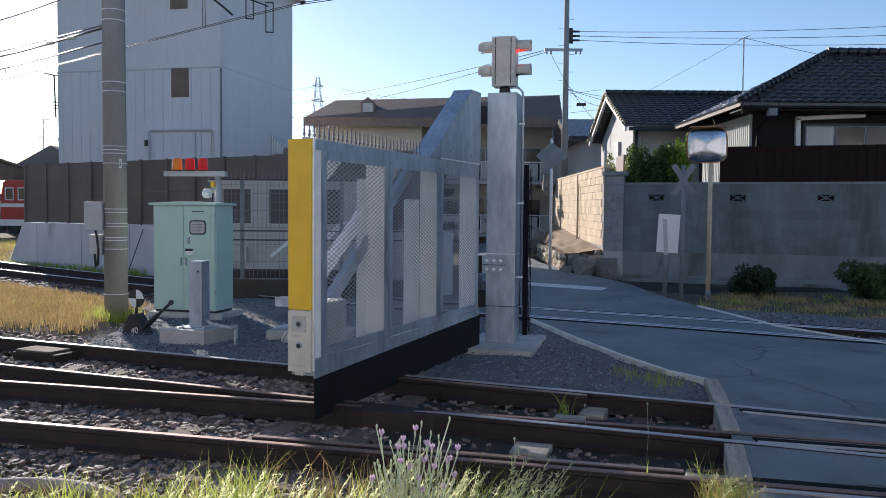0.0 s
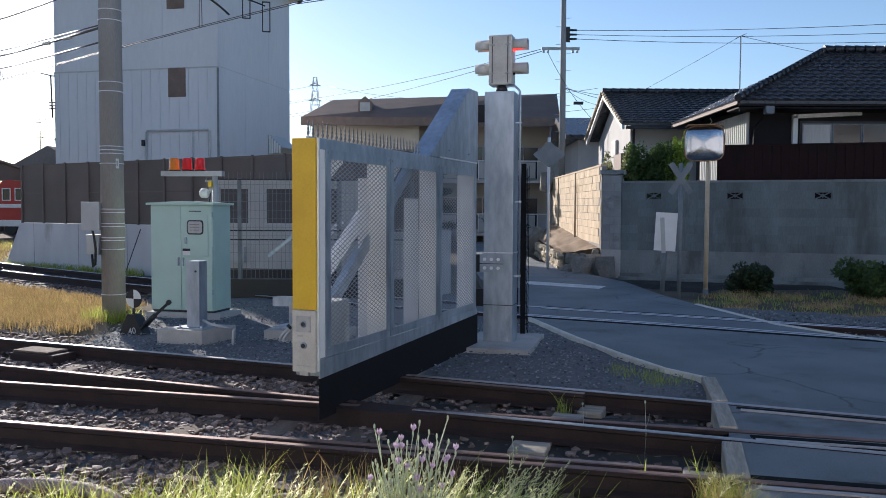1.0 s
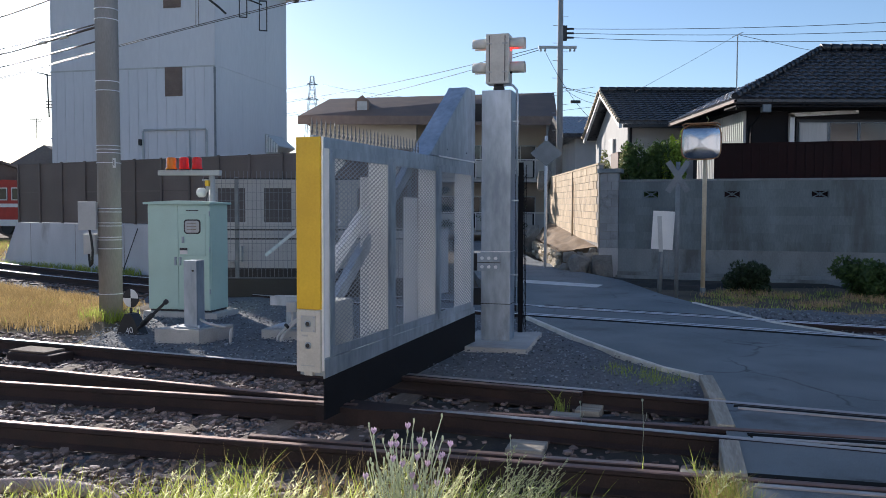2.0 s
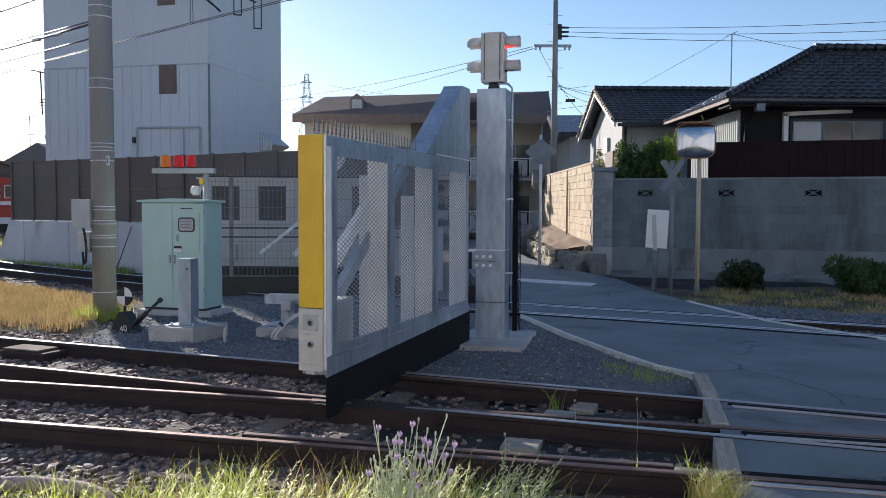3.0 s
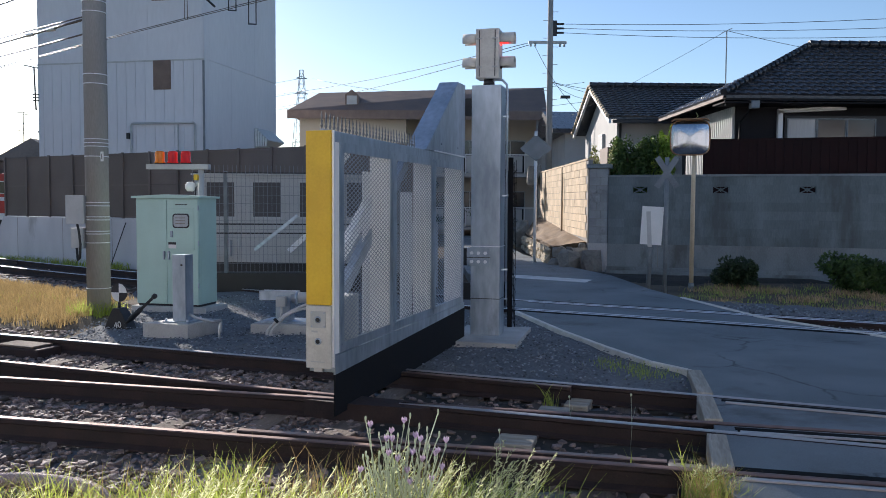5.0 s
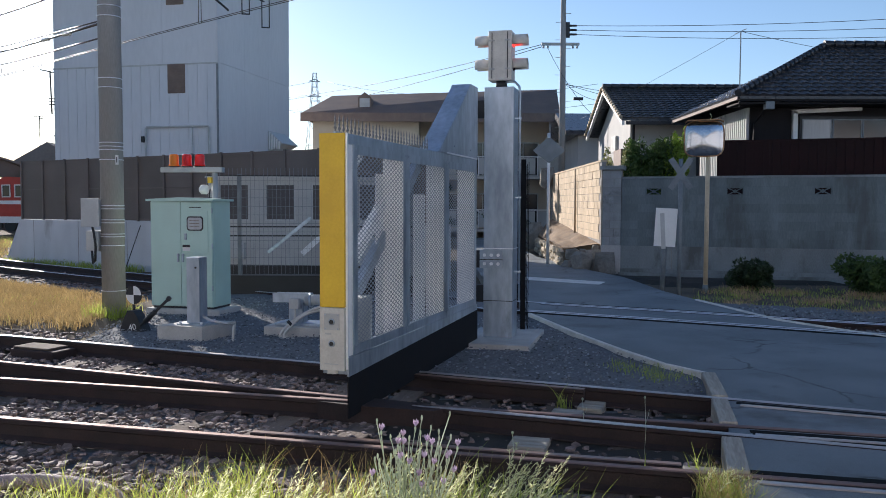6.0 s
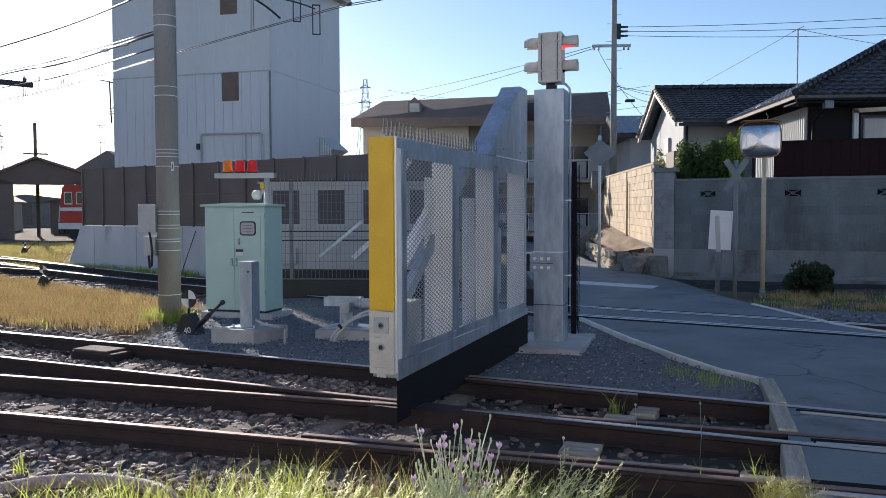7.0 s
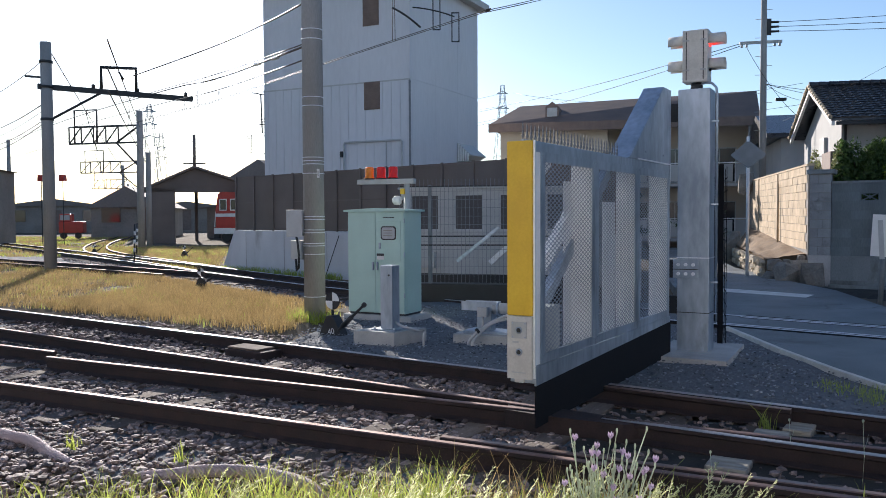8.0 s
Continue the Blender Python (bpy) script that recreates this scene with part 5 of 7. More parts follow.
# raised earth terrace with a rough stone face
FRONT, BACK = Vector((3.2, 21.0, 0.44)), Vector((3.6, 30.0, 0.42))
n_u, n_v = 12, 30
verts, faces = [], []
for j in range(n_v + 1):
    t = j / n_v
    a, b = FRONT.lerp(BACK, t), Vector((4.03, 20.62, 0.58)).lerp(Vector((4.26, 31.0, 1.06)), t)
    for i in range(n_u + 1):
        p = a.lerp(b, i / n_u)
        lump = 0.15 * noise.noise((p.x * 2.2, p.y * 0.9, 4.0)) + 0.05 * noise.noise((p.x * 7, p.y * 4, 2.0))
        verts.append((p.x, p.y, p.z + (lump + 0.22 * max(0.0, t - 0.35)) * math.sin(math.pi * min(1.0, 0.1 + 0.9 * i / n_u))))
m_ = n_u + 1
for j in range(n_v):
    for i in range(n_u):
        k = j * m_ + i
        faces.append((k, k + 1, k + m_ + 1, k + m_))
rim_ids = [j * m_ for j in range(n_v, -1, -1)] + list(range(1, m_))
low = {i: len(verts) + k for k, i in enumerate(rim_ids)}
verts += [(verts[i][0], verts[i][1], -0.2) for i in rim_ids]
faces += [(a, b, low[b], low[a]) for a, b in zip(rim_ids, rim_ids[1:])]
tagged(raw("terrace", verts, faces, EARTH, smooth=True), "dry earth terrace behind low stone retaining wall", "ground", kind="structure")
retain = thing("retaining_wall", "low retaining wall of rough sunlit stones along the lane", "wall", kind="structure")
part("backing", prism(B(), [(3.26, 21.05), (4.0, 20.66), (4.0, 21.2), (3.66, 30.0), (3.64, 30.0)], -0.2, 0.36), EARTH, retain)


def angular(bm, centre, size, rnd, n=16):
    """A crushed block: the hull of points scattered near a box's surface."""
    pts = []
    for _ in range(n):
        v = Vector((rnd.uniform(-1, 1), rnd.uniform(-1, 1), rnd.uniform(-1, 1)))
        v /= max(abs(v.x), abs(v.y), abs(v.z)) ** 0.8
        pts.append(bm.verts.new(Vector(centre) + Vector((v.x * size[0], v.y * size[1], v.z * size[2]))))
    hull = bmesh.ops.convex_hull(bm, input=pts)
    loose = [v for v in pts if v.is_valid and not v.link_faces]
    bmesh.ops.delete(bm, geom=loose, context="VERTS")
    return bm


rnd = random.Random(17)
for row in range(3):
    y = 21.1 + 0.12 * (row % 2)
    while y < 29.9:
        w = rnd.uniform(0.18, 0.34)
        t = (y - 21.0) / 9.0
        part("stone", angular(B(), (3.2 + 0.4 * t + rnd.uniform(-0.03, 0.03), y + w / 2, -0.03 + 0.17 * row), (0.13, w * 0.52, 0.095), rnd), ROCK_SUNLIT, retain)
        y += w
# front stones take the darker rock colour for their shaded side
for k, (x, w) in enumerate(((3.22, 0.34), (3.56, 0.28), (3.82, 0.22))):
    part("stone", angular(B(), (x + w / 2, 20.98 - 0.36 * (x - 3.2) - 0.05, 0.30 + 0.05 * k), (w * 0.54, 0.12, 0.16), rnd, 22), ROCK, retain, "shaded front stone")
part("stone", angular(B(), (3.24, 20.72, 0.0), (0.16, 0.22, 0.17), rnd, 22), ROCK, retain, "shaded front stone")


def rock(x, y, z, sx, sy, sz, seed, label, turn=0):
    bm = angular(B(), (0, 0, 0), (sx, sy, sz), random.Random(seed), 20)
    tagged(part("boulder", bm, ROCK, m=pose(x, y, z, 0, 0, turn)), label, "boulder", group="stones by the retaining wall")


rock(3.52, 20.15, 0.08, 0.27, 0.22, 0.34, 2, "angular grey boulder by the wall's foot", 20)
rock(4.02, 19.86, 0.10, 0.25, 0.2, 0.33, 5, "dark upright boulder against the wall")
rock(3.80, 20.4, 0.16, 0.25, 0.16, 0.30, 9, "dark boulder wedged behind two others", 40)
rock(3.50, 30.6, 0.42, 0.30, 0.35, 0.52, 51, "pale block of stone at the lane's edge")
rock(4.05, 31.2, 2.6, 0.28, 0.28, 0.42, 52, "pale rounded stone on the end of the lane wall")
# gutter in front of the wall
bm = B()
for a, b in ((0.0, 6.0), (6.0, wl)):
    box(bm, a, b - 0.02, -0.50, -0.34, -0.2, -0.05, plane_m(WA, WB))
    box(bm, a, b - 0.02, -0.16, -0.062, -0.2, 0.02, plane_m(WA, WB))
# flat dark strip: the shade of the gutter's recess is put into its colour
tagged(part("ditch_bed", box(B(), -0.6, wl, -0.34, -0.16, -0.2, -0.185, plane_m(WA, WB)), DARK_GROUND), "dark strip painted for the shaded gutter bed", "gutter", kind="structure")
tagged(part("gutter", bm, FOOTING), "shallow concrete gutter along the block wall", "gutter", kind="structure")

# dark soil strip whose colour also carries the shadow along the wall
sheet("dark_verge", [(3.2, 20.6), (4.36, 20.3), (7.1, 19.3), (12.0, 17.6), (12.0, 16.4), (8.3, 17.9), (6.4, 17.9), (5.6, 16.95), (5.0, 17.3), (4.3, 18.4)], -0.12, DARK_GROUND, "strip of dark soil and painted shade before the block wall", "ground", step=0.2, seed=14)

# ---- houses ----
def tile_strip(name, origin, along, up, cols, rows, w, h, parent, mesh):
    """Roof tiles in courses: origin at the eave, along and up are unit vectors in the roof plane; cols(row) gives first and last metre."""
    nrm = along.cross(up).normalized()
    made = 0
    for r in range(rows):
        a, b = cols(r)
        x = a
        while x + w <= b + 0.01:
            p = origin + along * x + up * (r * h) + nrm * 0.02
            rot = Matrix((along, up, nrm)).transposed().to_4x4() @ pose(0, 0, 0, -8, 0, 0)
            yield p, rot
            x += w


def tile_mesh(w, h):
    bm = B()
    n = 6
    top, bot = [], []
    for j, y in enumerate((0.0, h * 1.12)):
        for i in range(n + 1):
            x = w * i / n
            z = 0.035 * math.sin(math.pi * 2 * i / n) * 0.32 + (0.02 if i in (0, n) else 0) + 0.012
            top.append(bm.verts.new((x, y, z)))
    for i in range(n + 1):
        x = w * i / n
        bot.append(bm.verts.new((x, 0.0, top[i].co.z - 0.075)))
    for i in range(n):
        bm.faces.new((top[i], top[i + 1], top[n + 2 + i], top[n + 1 + i]))
        bm.faces.new((bot[i], bot[i + 1], top[i + 1], top[i]))
    return bm


def add_tiles(house, places, w, h, limit=300, slabs=None):
    me = bpy.data.meshes.new("roof_tile")
    bm = tile_mesh(w, h); bm.to_mesh(me); bm.free()
    me.materials.append(TILE)
    places = list(places)
    inv = house.matrix_basis.inverted()
    for p, rot in places[:limit]:
        ob = new("roof_tile", me)
        ob.parent = house
        ob.matrix_basis = inv @ Matrix.Translation(p) @ rot
    verts, faces = [], []
    base = [v.co.copy() for v in me.vertices]
    polys = [tuple(q.vertices) for q in me.polygons]
    for p, rot in places[limit:]:
        m = inv @ Matrix.Translation(p) @ rot
        k = len(verts)
        verts += [tuple(m @ v) for v in base]
        faces += [tuple(i + k for i in q) for q in polys]
    if verts:
        tagged(raw("roof_tiles", verts, faces, TILE, house), kind="stuff")


def slab(bm, pts, thick=0.08):
    """A flat roof slab under a polygon."""
    top = [bm.verts.new(p) for p in pts]
    low = [bm.verts.new((p[0], p[1], p[2] - thick)) for p in pts]
    bm.faces.new(top); bm.faces.new(low[::-1])
    for i in range(len(pts)):
        bm.faces.new((top[i], low[i], low[(i + 1) % len(pts)], top[(i + 1) % len(pts)]))
    bmesh.ops.recalc_face_normals(bm, faces=bm.faces[:])
    return bm


# dark house with a hipped roof
EX, EY, EZ = 8.1, 22.4, 4.55
RX0, RX1, RY, RZ = 11.9, 16.6, 25.6, 6.48
EX1, EY1 = 20.6, 28.8
dark = thing("dark_house", "charcoal single-storey house with dark tiled hipped roof", "house", pose(10, 23, 0))
I = dark.matrix_basis.inverted()
L = lambda p: I @ Vector(p)
bm = B()
slab(bm, [L(p) for p in ((EX, EY, EZ), (EX1, EY, EZ), (RX1, RY, RZ), (RX0, RY, RZ))])
slab(bm, [L(p) for p in ((EX, EY1, EZ), (EX, EY, EZ), (RX0, RY, RZ))])
slab(bm, [L(p) for p in ((EX1, EY1, EZ), (EX, EY1, EZ), (RX0, RY, RZ), (RX1, RY, RZ))])
slab(bm, [L(p) for p in ((EX1, EY, EZ), (EX1, EY1, EZ), (RX1, RY, RZ))])
droof = part("roof", bm, TILE, dark)
up = Vector((0, RY - EY, RZ - EZ)); ul = up.length; up = up / ul
rows_n = int(ul / 0.26)
add_tiles(dark, tile_strip("t", Vector((EX, EY, EZ + 0.03)), Vector((1, 0, 0)), up, lambda r: (0.06 + (RX0 - EX) * r / rows_n, EX1 - EX - 4.0 * r / rows_n), rows_n, 0.30, ul / rows_n, dark, None), 0.30, ul / rows_n)
lup = Vector((RX0 - EX, 0, RZ - EZ)); lll = lup.length; lup /= lll
lrows = int(lll / 0.28)
add_tiles(dark, tile_strip("t", Vector((EX, EY1, EZ + 0.03)), Vector((0, -1, 0)), lup, lambda r: (3.2 * r / lrows, (EY1 - EY) - 3.2 * r / lrows), lrows, 0.30, lll / lrows, dark, None), 0.30, lll / lrows, limit=120)
# ridge and hip tiles
def ridge(parent, p, q, r, n, inv):
    p, q = Vector(p), Vector(q)
    for k in range(n):
        a, b = p.lerp(q, k / n), p.lerp(q, (k + 1.08) / n)
        part("ridge_tile", rod(B(), inv @ a, inv @ b, r * 1.08, r * 0.92, seg=8), TILE, parent)
ridge(dark, (EX, EY, EZ + 0.07), (RX0, RY, RZ + 0.07), 0.10, 20, I)
ridge(dark, (RX0, RY, RZ + 0.10), (RX1, RY, RZ + 0.10), 0.12, 15, I)
part("wall", box(B(), -1.2, 10.2, 0.35, 5.2, -0.2, 4.5), DARKWALL, dark)
part("fascia", box(B(), EX - 10 + 0.02, EX1 - 10, EY - 23 + 0.02, EY - 23 + 0.06, EZ - 0.14, EZ - 0.05), DARKWALL, dark)
part("eave_soffit", box(B(), EX - 10 + 0.05, EX1 - 10, EY - 23 + 0.07, 0.4, EZ - 0.20, EZ - 0.16), DARKWALL, dark)
part("side_fascia", box(B(), EX - 10 - 0.02, EX - 10 + 0.06, EY - 23, EY1 - 23, EZ - 0.10, EZ - 0.02), SHUTTER, dark)
part("gutter_pipe", tube(B(), [(-1.0, -0.45, 4.35), (-1.05, -0.1, 4.1), (-1.1, 0.3, 3.9), (-1.1, 0.3, 0.0)], 0.035), DARKWALL, dark)
part("gutter_box", box(B(), -1.12, -0.88, -0.58, -0.38, 4.2, 4.42, bevel=0.02), SIGNBACK, dark)
corr = part("lattice_wall", box(B(), -1.26, -1.2, 0.40, 4.6, 2.2, 4.35), WHITEWALL, dark, "pale ribbed side wall")
for k in range(26):
    part("rib", box(B(), -1.28, -1.26, 0.42 + k * 0.16, 0.50 + k * 0.16, 2.2, 4.35), WHITEWALL, corr)
w = part("window", box(B(), 0.2, 4.6, 0.30, 0.34, 2.95, 4.1), STEEL_DK, dark, "wide sliding window with pale frames")
for k, mm in enumerate((CURTAIN, GLASS_DK, GLASS_DK)):
    part("pane", box(B(), 0.29 + k * 0.86, 1.08 + k * 0.86, 0.285, 0.30, 3.0, 4.0), mm, w)
    part("frame", angle_frame(0.26 + k * 0.86, 1.11 + k * 0.86, 2.98, 4.03, 0.035, 0.27, 0.285), SIGNBACK, w)
pipe = part("pipe", box(B(), -0.02, 0.11, 0.22, 0.34, 2.4, 4.24), WHITE, dark, "white duct bent along the wall")
part("pipe_run", box(B(), 0, 1.95, 0.22, 0.34, -0.055, 0.055, pose(-0.02, 0, 4.22, 0, -3, 0)), WHITE, pipe)
part("aerial", rod(B(), (-1.75, -0.3, 4.3), (-1.75, -0.3, 6.35), 0.018, seg=6), GREYPAINT, dark, "thin aerial mast")
part("aerial_bar", rod(B(), (-1.9, -0.3, 6.28), (-1.6, -0.3, 6.42), 0.012, seg=6), GREYPAINT, dark)

# red-brown sheet fence above the wall
RA, RB = Vector((6.75, 20.0, 0)), Vector((18, 16.6, 0))
redf = thing("sheet_fence", "dark red-brown corrugated sheet fence behind block wall", "fence", plane_m(RA, RB))
rl = (RB - RA).length
for k in range(int(rl / 0.6)):
    pn = part("sheet", box(B(), k * 0.6, k * 0.6 + 0.5995, 0, 0.02, 0.3, 3.10), REDBROWN, redf)
    for j in range(3):
        part("corrugation", box(B(), k * 0.6 + 0.06 + 0.2 * j, k * 0.6 + 0.13 + 0.2 * j, -0.018, 0.0, 0.3, 3.10), REDBROWN, pn)
part("cap_rail", box(B(), 0, rl, -0.03, 0.05, 3.10, 3.14), REDBROWN, redf)
cloth = thing("blue_cloth", "small blue cloth hung on the sheet fence", "cloth", plane_m(RA, RB))
BLUE = mat("blue cloth", (0.05, 0.16, 0.45), (0.03, 0.1, 0.3), rough=0.9, bump=0.1)
bm = B()
box(bm, 5.05, 5.25, -0.05, -0.02, 2.2, 2.55, bevel=0.01)
part("cloth_fold", bm, BLUE, cloth)

# pale house with a gable
pale = thing("pale_house", "off-white gabled house with dark tiled roof", "house", pose(6.7, 30, 0))
GX, GY0, GY1, GE, GR = 6.55, 29.7, 37.0, 4.72, 6.32
RYM = (GY0 + GY1) / 2
I2 = pale.matrix_basis.inverted()
bm = B()
slab(bm, [I2 @ Vector(p) for p in ((GX, GY0, GE), (17, GY0, GE), (17, RYM, GR), (GX, RYM, GR))])
slab(bm, [I2 @ Vector(p) for p in ((17, GY1, GE), (GX, GY1, GE), (GX, RYM, GR), (17, RYM, GR))])
part("roof", bm, TILE, pale)
up = Vector((0, RYM - GY0, GR - GE)); ul = up.length; up /= ul
rn = int(ul / 0.28)
add_tiles(pale, tile_strip("t", Vector((GX, GY0, GE + 0.03)), Vector((1, 0, 0)), up, lambda r: (0.02, 7.0), rn, 0.30, ul / rn, pale, None), 0.30, ul / rn)
ridge(pale, (GX, RYM, GR + 0.08), (15, RYM, GR + 0.08), 0.11, 24, I2)
for side, ya in ((0, GY0), (1, GY1)):
    p0, p1 = Vector((GX - 0.02, ya, GE)), Vector((GX - 0.02, RYM, GR))
    for k in range(14):
        a, b = p0.lerp(p1, k / 14), p0.lerp(p1, (k + 1) / 14)
        part("verge_tile", rod(B(), I2 @ a + Vector((0, 0, 0.04)), I2 @ b + Vector((0, 0, 0.02)), 0.075, 0.06, seg=7), BLOCK_T, pale)
    bm = B()
    slab(bm, [I2 @ Vector(p) for p in ((GX, ya, GE - 0.06), (GX + 0.1, ya, GE - 0.06), (GX + 0.1, RYM, GR - 0.06), (GX, RYM, GR - 0.06))], 0.17)
    part("bargeboard", bm, WHITE, pale)
part("wall", prism(B(), [(0.5, -0.2), (6.6, -0.2), (6.6, 4.55), (3.35, 6.12), (0.5, 4.7)], 0.35, 9.0, "x"), WHITEWALL, pale)
for k in range(12):
    part("board", box(B(), 0.34, 9.0, 0.47, 0.5, 0.5 + k * 0.34, 0.82 + k * 0.34), WHITEWALL, pale)
part("downpipe", rod(B(), (0.45, 0.42, 0), (0.45, 0.42, 4.6), 0.05), STEEL_DK, pale)
part("eave_gutter", box(B(), 0.0, 9.0, -0.38, -0.28, 4.5, 4.62), STEEL_DK, pale)
part("gable_vent", box(B(), 0.24, 0.36, 2.6, 3.4, 3.7, 4.35, bevel=0.02), GREYPAINT, pale)
part("awning", box(B(), 0.05, 0.36, 0.7, 2.0, 3.1, 3.7), SHUTTER, pale, "brown shutter box")
grey = thing("grey_house", "plain grey house with dark eaves farther up the lane", "house", pose(6.8, 40, 0))
part("wall", box(B(), -0.1, 5, 0, 6, -0.2, 5.0), WHITEWALL, grey)
part("roof", prism(B(), [(-0.6, 5.0), (6.4, 5.0), (6.4, 5.2), (2.9, 6.4), (-0.6, 5.2)], -0.8, 6, "x"), TILE, grey)

# brown-roofed apartment house
apt = thing("apartment_house", "beige two-storey apartment house with brown roof and balconies", "apartment house", pose(0, 45, 0))
bm = B()
e0, e1, ez, rz = -7.55, 6.45, 6.55, 8.15
slab(bm, [(e0, -0.6, ez), (e1, -0.6, ez), (e1 + 0.5, 4.4, rz + 0.42), (e0 + 1.05, 4.4, rz)], 0.16)
slab(bm, [(e1 + 0.5, 9.4, ez), (e0, 9.4, ez), (e0 + 1.05, 4.4, rz), (e1 + 0.5, 4.4, rz + 0.42)], 0.16)
slab(bm, [(e0, 9.4, ez), (e0, -0.6, ez), (e0 + 1.05, 4.4, rz)], 0.16)
rf = part("roof", bm, BROWNROOF, apt)
part("fascia", box(B(), e0 - 0.03, e1 + 0.03, -0.66, -0.6, ez - 0.45, ez + 0.02), SHUTTER, rf)
dm = part("dormer", prism(B(), [(-4.6, 6.9), (-3.85, 6.9), (-3.85, 7.55), (-4.22, 7.85), (-4.6, 7.55)], 0.6, 3.0, "y"), SHUTTER, rf, "small louvred roof dormer")
part("dormer_louvre", box(B(), -4.5, -3.95, 0.56, 0.6, 7.0, 7.5), GREYPAINT, dm)
part("wall", box(B(), e0 + 0.5, -1.2, 0.2, 8.8, -0.2, ez - 0.1), BEIGE, apt)
part("wall", box(B(), -1.2, e1 - 0.25, 1.9, 8.8, -0.2, ez - 0.1), BEIGE, apt)
part("end_wall", box(B(), e1 - 0.25, e1, -0.3, 8.8, -0.2, ez - 0.1), WHITEWALL, apt)
for z in (0.3, 3.2):
    part("balcony_floor", box(B(), -1.2, e1 - 0.25, -0.2, 1.9, z - 0.15, z), CONC_W, apt)
for z in (0.3, 3.2):
    bal = part("balcony", box(B(), -1.2, e1 - 0.25, -0.25, -0.18, z + 1.02, z + 1.08), WHITE, apt, "white balcony railing with panels")
    for k in range(7):
        x = -1.2 + k * 1.08
        if x + 0.9 < e1 - 0.2:
            part("panel", box(B(), x + 0.05, x + 0.98, -0.22, -0.19, z + 0.1, z + 0.98), WHITEWALL, bal)
            part("post", box(B(), x, x + 0.045, -0.25, -0.18, z, z + 1.02), WHITE, bal)
    for k in range(3):
        x = -0.8 + k * 2.3
        wn_ = part("window", box(B(), x, x + 1.8, 1.86, 1.9, z + 0.1, z + 2.0), GLASS_DK, apt)
        part("frame", angle_frame(x, x + 1.8, z + 0.1, z + 2.0, 0.06, 1.82, 1.86), GREYPAINT, wn_)
        part("mullion", box(B(), x + 0.88, x + 0.93, 1.83, 1.86, z + 0.16, z + 1.94), GREYPAINT, wn_)
part("downpipe", rod(B(), (e1 - 0.5, -0.3, 0), (e1 - 0.5, -0.3, ez - 0.3), 0.06), GREYPAINT, apt)

# utility pole and its wires
upole = thing("utility_pole", "slim grey concrete utility pole with crossarm and insulators", "pole", pose(5.62, 38, 0))
part("shaft", rod(B(), (0, 0, -0.2), (0, 0, 13.5), 0.17, 0.11, seg=14), CONC_P, upole)
arm = part("crossarm", box(B(), -1.0, 0.75, -0.05, 0.05, 8.95, 9.07), GREYPAINT, upole)
for x in (-0.9, -0.7, 0.45, 0.65):
    part("insulator", rod(B(), (x, 0, 8.82), (x, 0, 8.95), 0.05, seg=8), GREYPAINT, arm)
for z in (9.45, 9.65, 9.85):
    part("insulator", rod(B(), (0.25, 0, z), (0.62, 0, z), 0.055, 0.045, seg=8), STEEL_DK, upole)
part("bracket", box(B(), 0.1, 0.3, -0.04, 0.04, 9.3, 10.0), STEEL_DK, upole)
part("can", box(B(), 0.5, 0.95, -0.08, 0.08, 6.45, 6.58, bevel=0.02), STEEL_DK, upole, "black cable joint case")
for k in range(14):
    part("step", rod(B(), (0.1, 0, 5.2 + k * 0.4), ((0.35 if k % 2 else -0.35), 0, 5.2 + k * 0.4), 0.012, seg=5), GREYPAINT, upole)


def wire(name, label, a, b, sag, r, material=CABLE, n=14):
    a, b = Vector(a), Vector(b)
    pts = [a.lerp(b, i / n) - Vector((0, 0, sag * 4 * (i / n) * (1 - i / n))) for i in range(n + 1)]
    return tagged(part(name, tube(B(), pts, r, seg=5), material), label, "wire", group="overhead wires")


for k, z in enumerate((9.45, 9.65, 9.85)):
    wire("power_line", "thin black power line across the sky", (6.2, 38, z), (34, 38 - 1.5 * k, z + 0.75 + 0.1 * k), 0.45, 0.013)
for z, zb in ((8.9, 9.7), (9.0, 10.9)):
    wire("power_line", "thin black power line across the sky", (4.7, 38, z), (-14.5, 72, zb), 0.35, 0.016)
for b in ((9, 44, 7.2), (12, 36, 6.4), (14, 38, 5.6)):
    wire("service_cable", "thin black service cable from the pole", (5.7, 38, 7.2), b, 0.25, 0.011)
wire("service_cable", "thin black service cable from the pole", (4.9, 38, 8.85), (7.0, 37.0, 5.5), 0.3, 0.011)
wire("aerial_wire", "thin stay wire of the aerial mast", (8.25, 22.7, 6.35), (12.5, 24, 5.9), 0.03, 0.007)
wire("aerial_wire", "thin stay wire of the aerial mast", (8.25, 22.7, 6.35), (4.6, 27, 4.4), 0.03, 0.005)

# ---- overhead line of the yard track ----
def along(x):
    """A point of the yard track's centre at x."""
    for a, b in zip(far_mid, far_mid[1:]):
        if b.x <= x <= a.x:
            return a.lerp(b, (x - a.x) / (b.x - a.x))
    return far_mid[-1]


def strung(name, label, pts, r, material=WIRE):
    """A wire through points, slack between them."""
    fine = [interp(pts, i * 0.25) for i in range(4 * (len(pts) - 1) + 1)]
    return tagged(part(name, tube(B(), fine, r, seg=5), material), label, "wire", group="overhead wires")


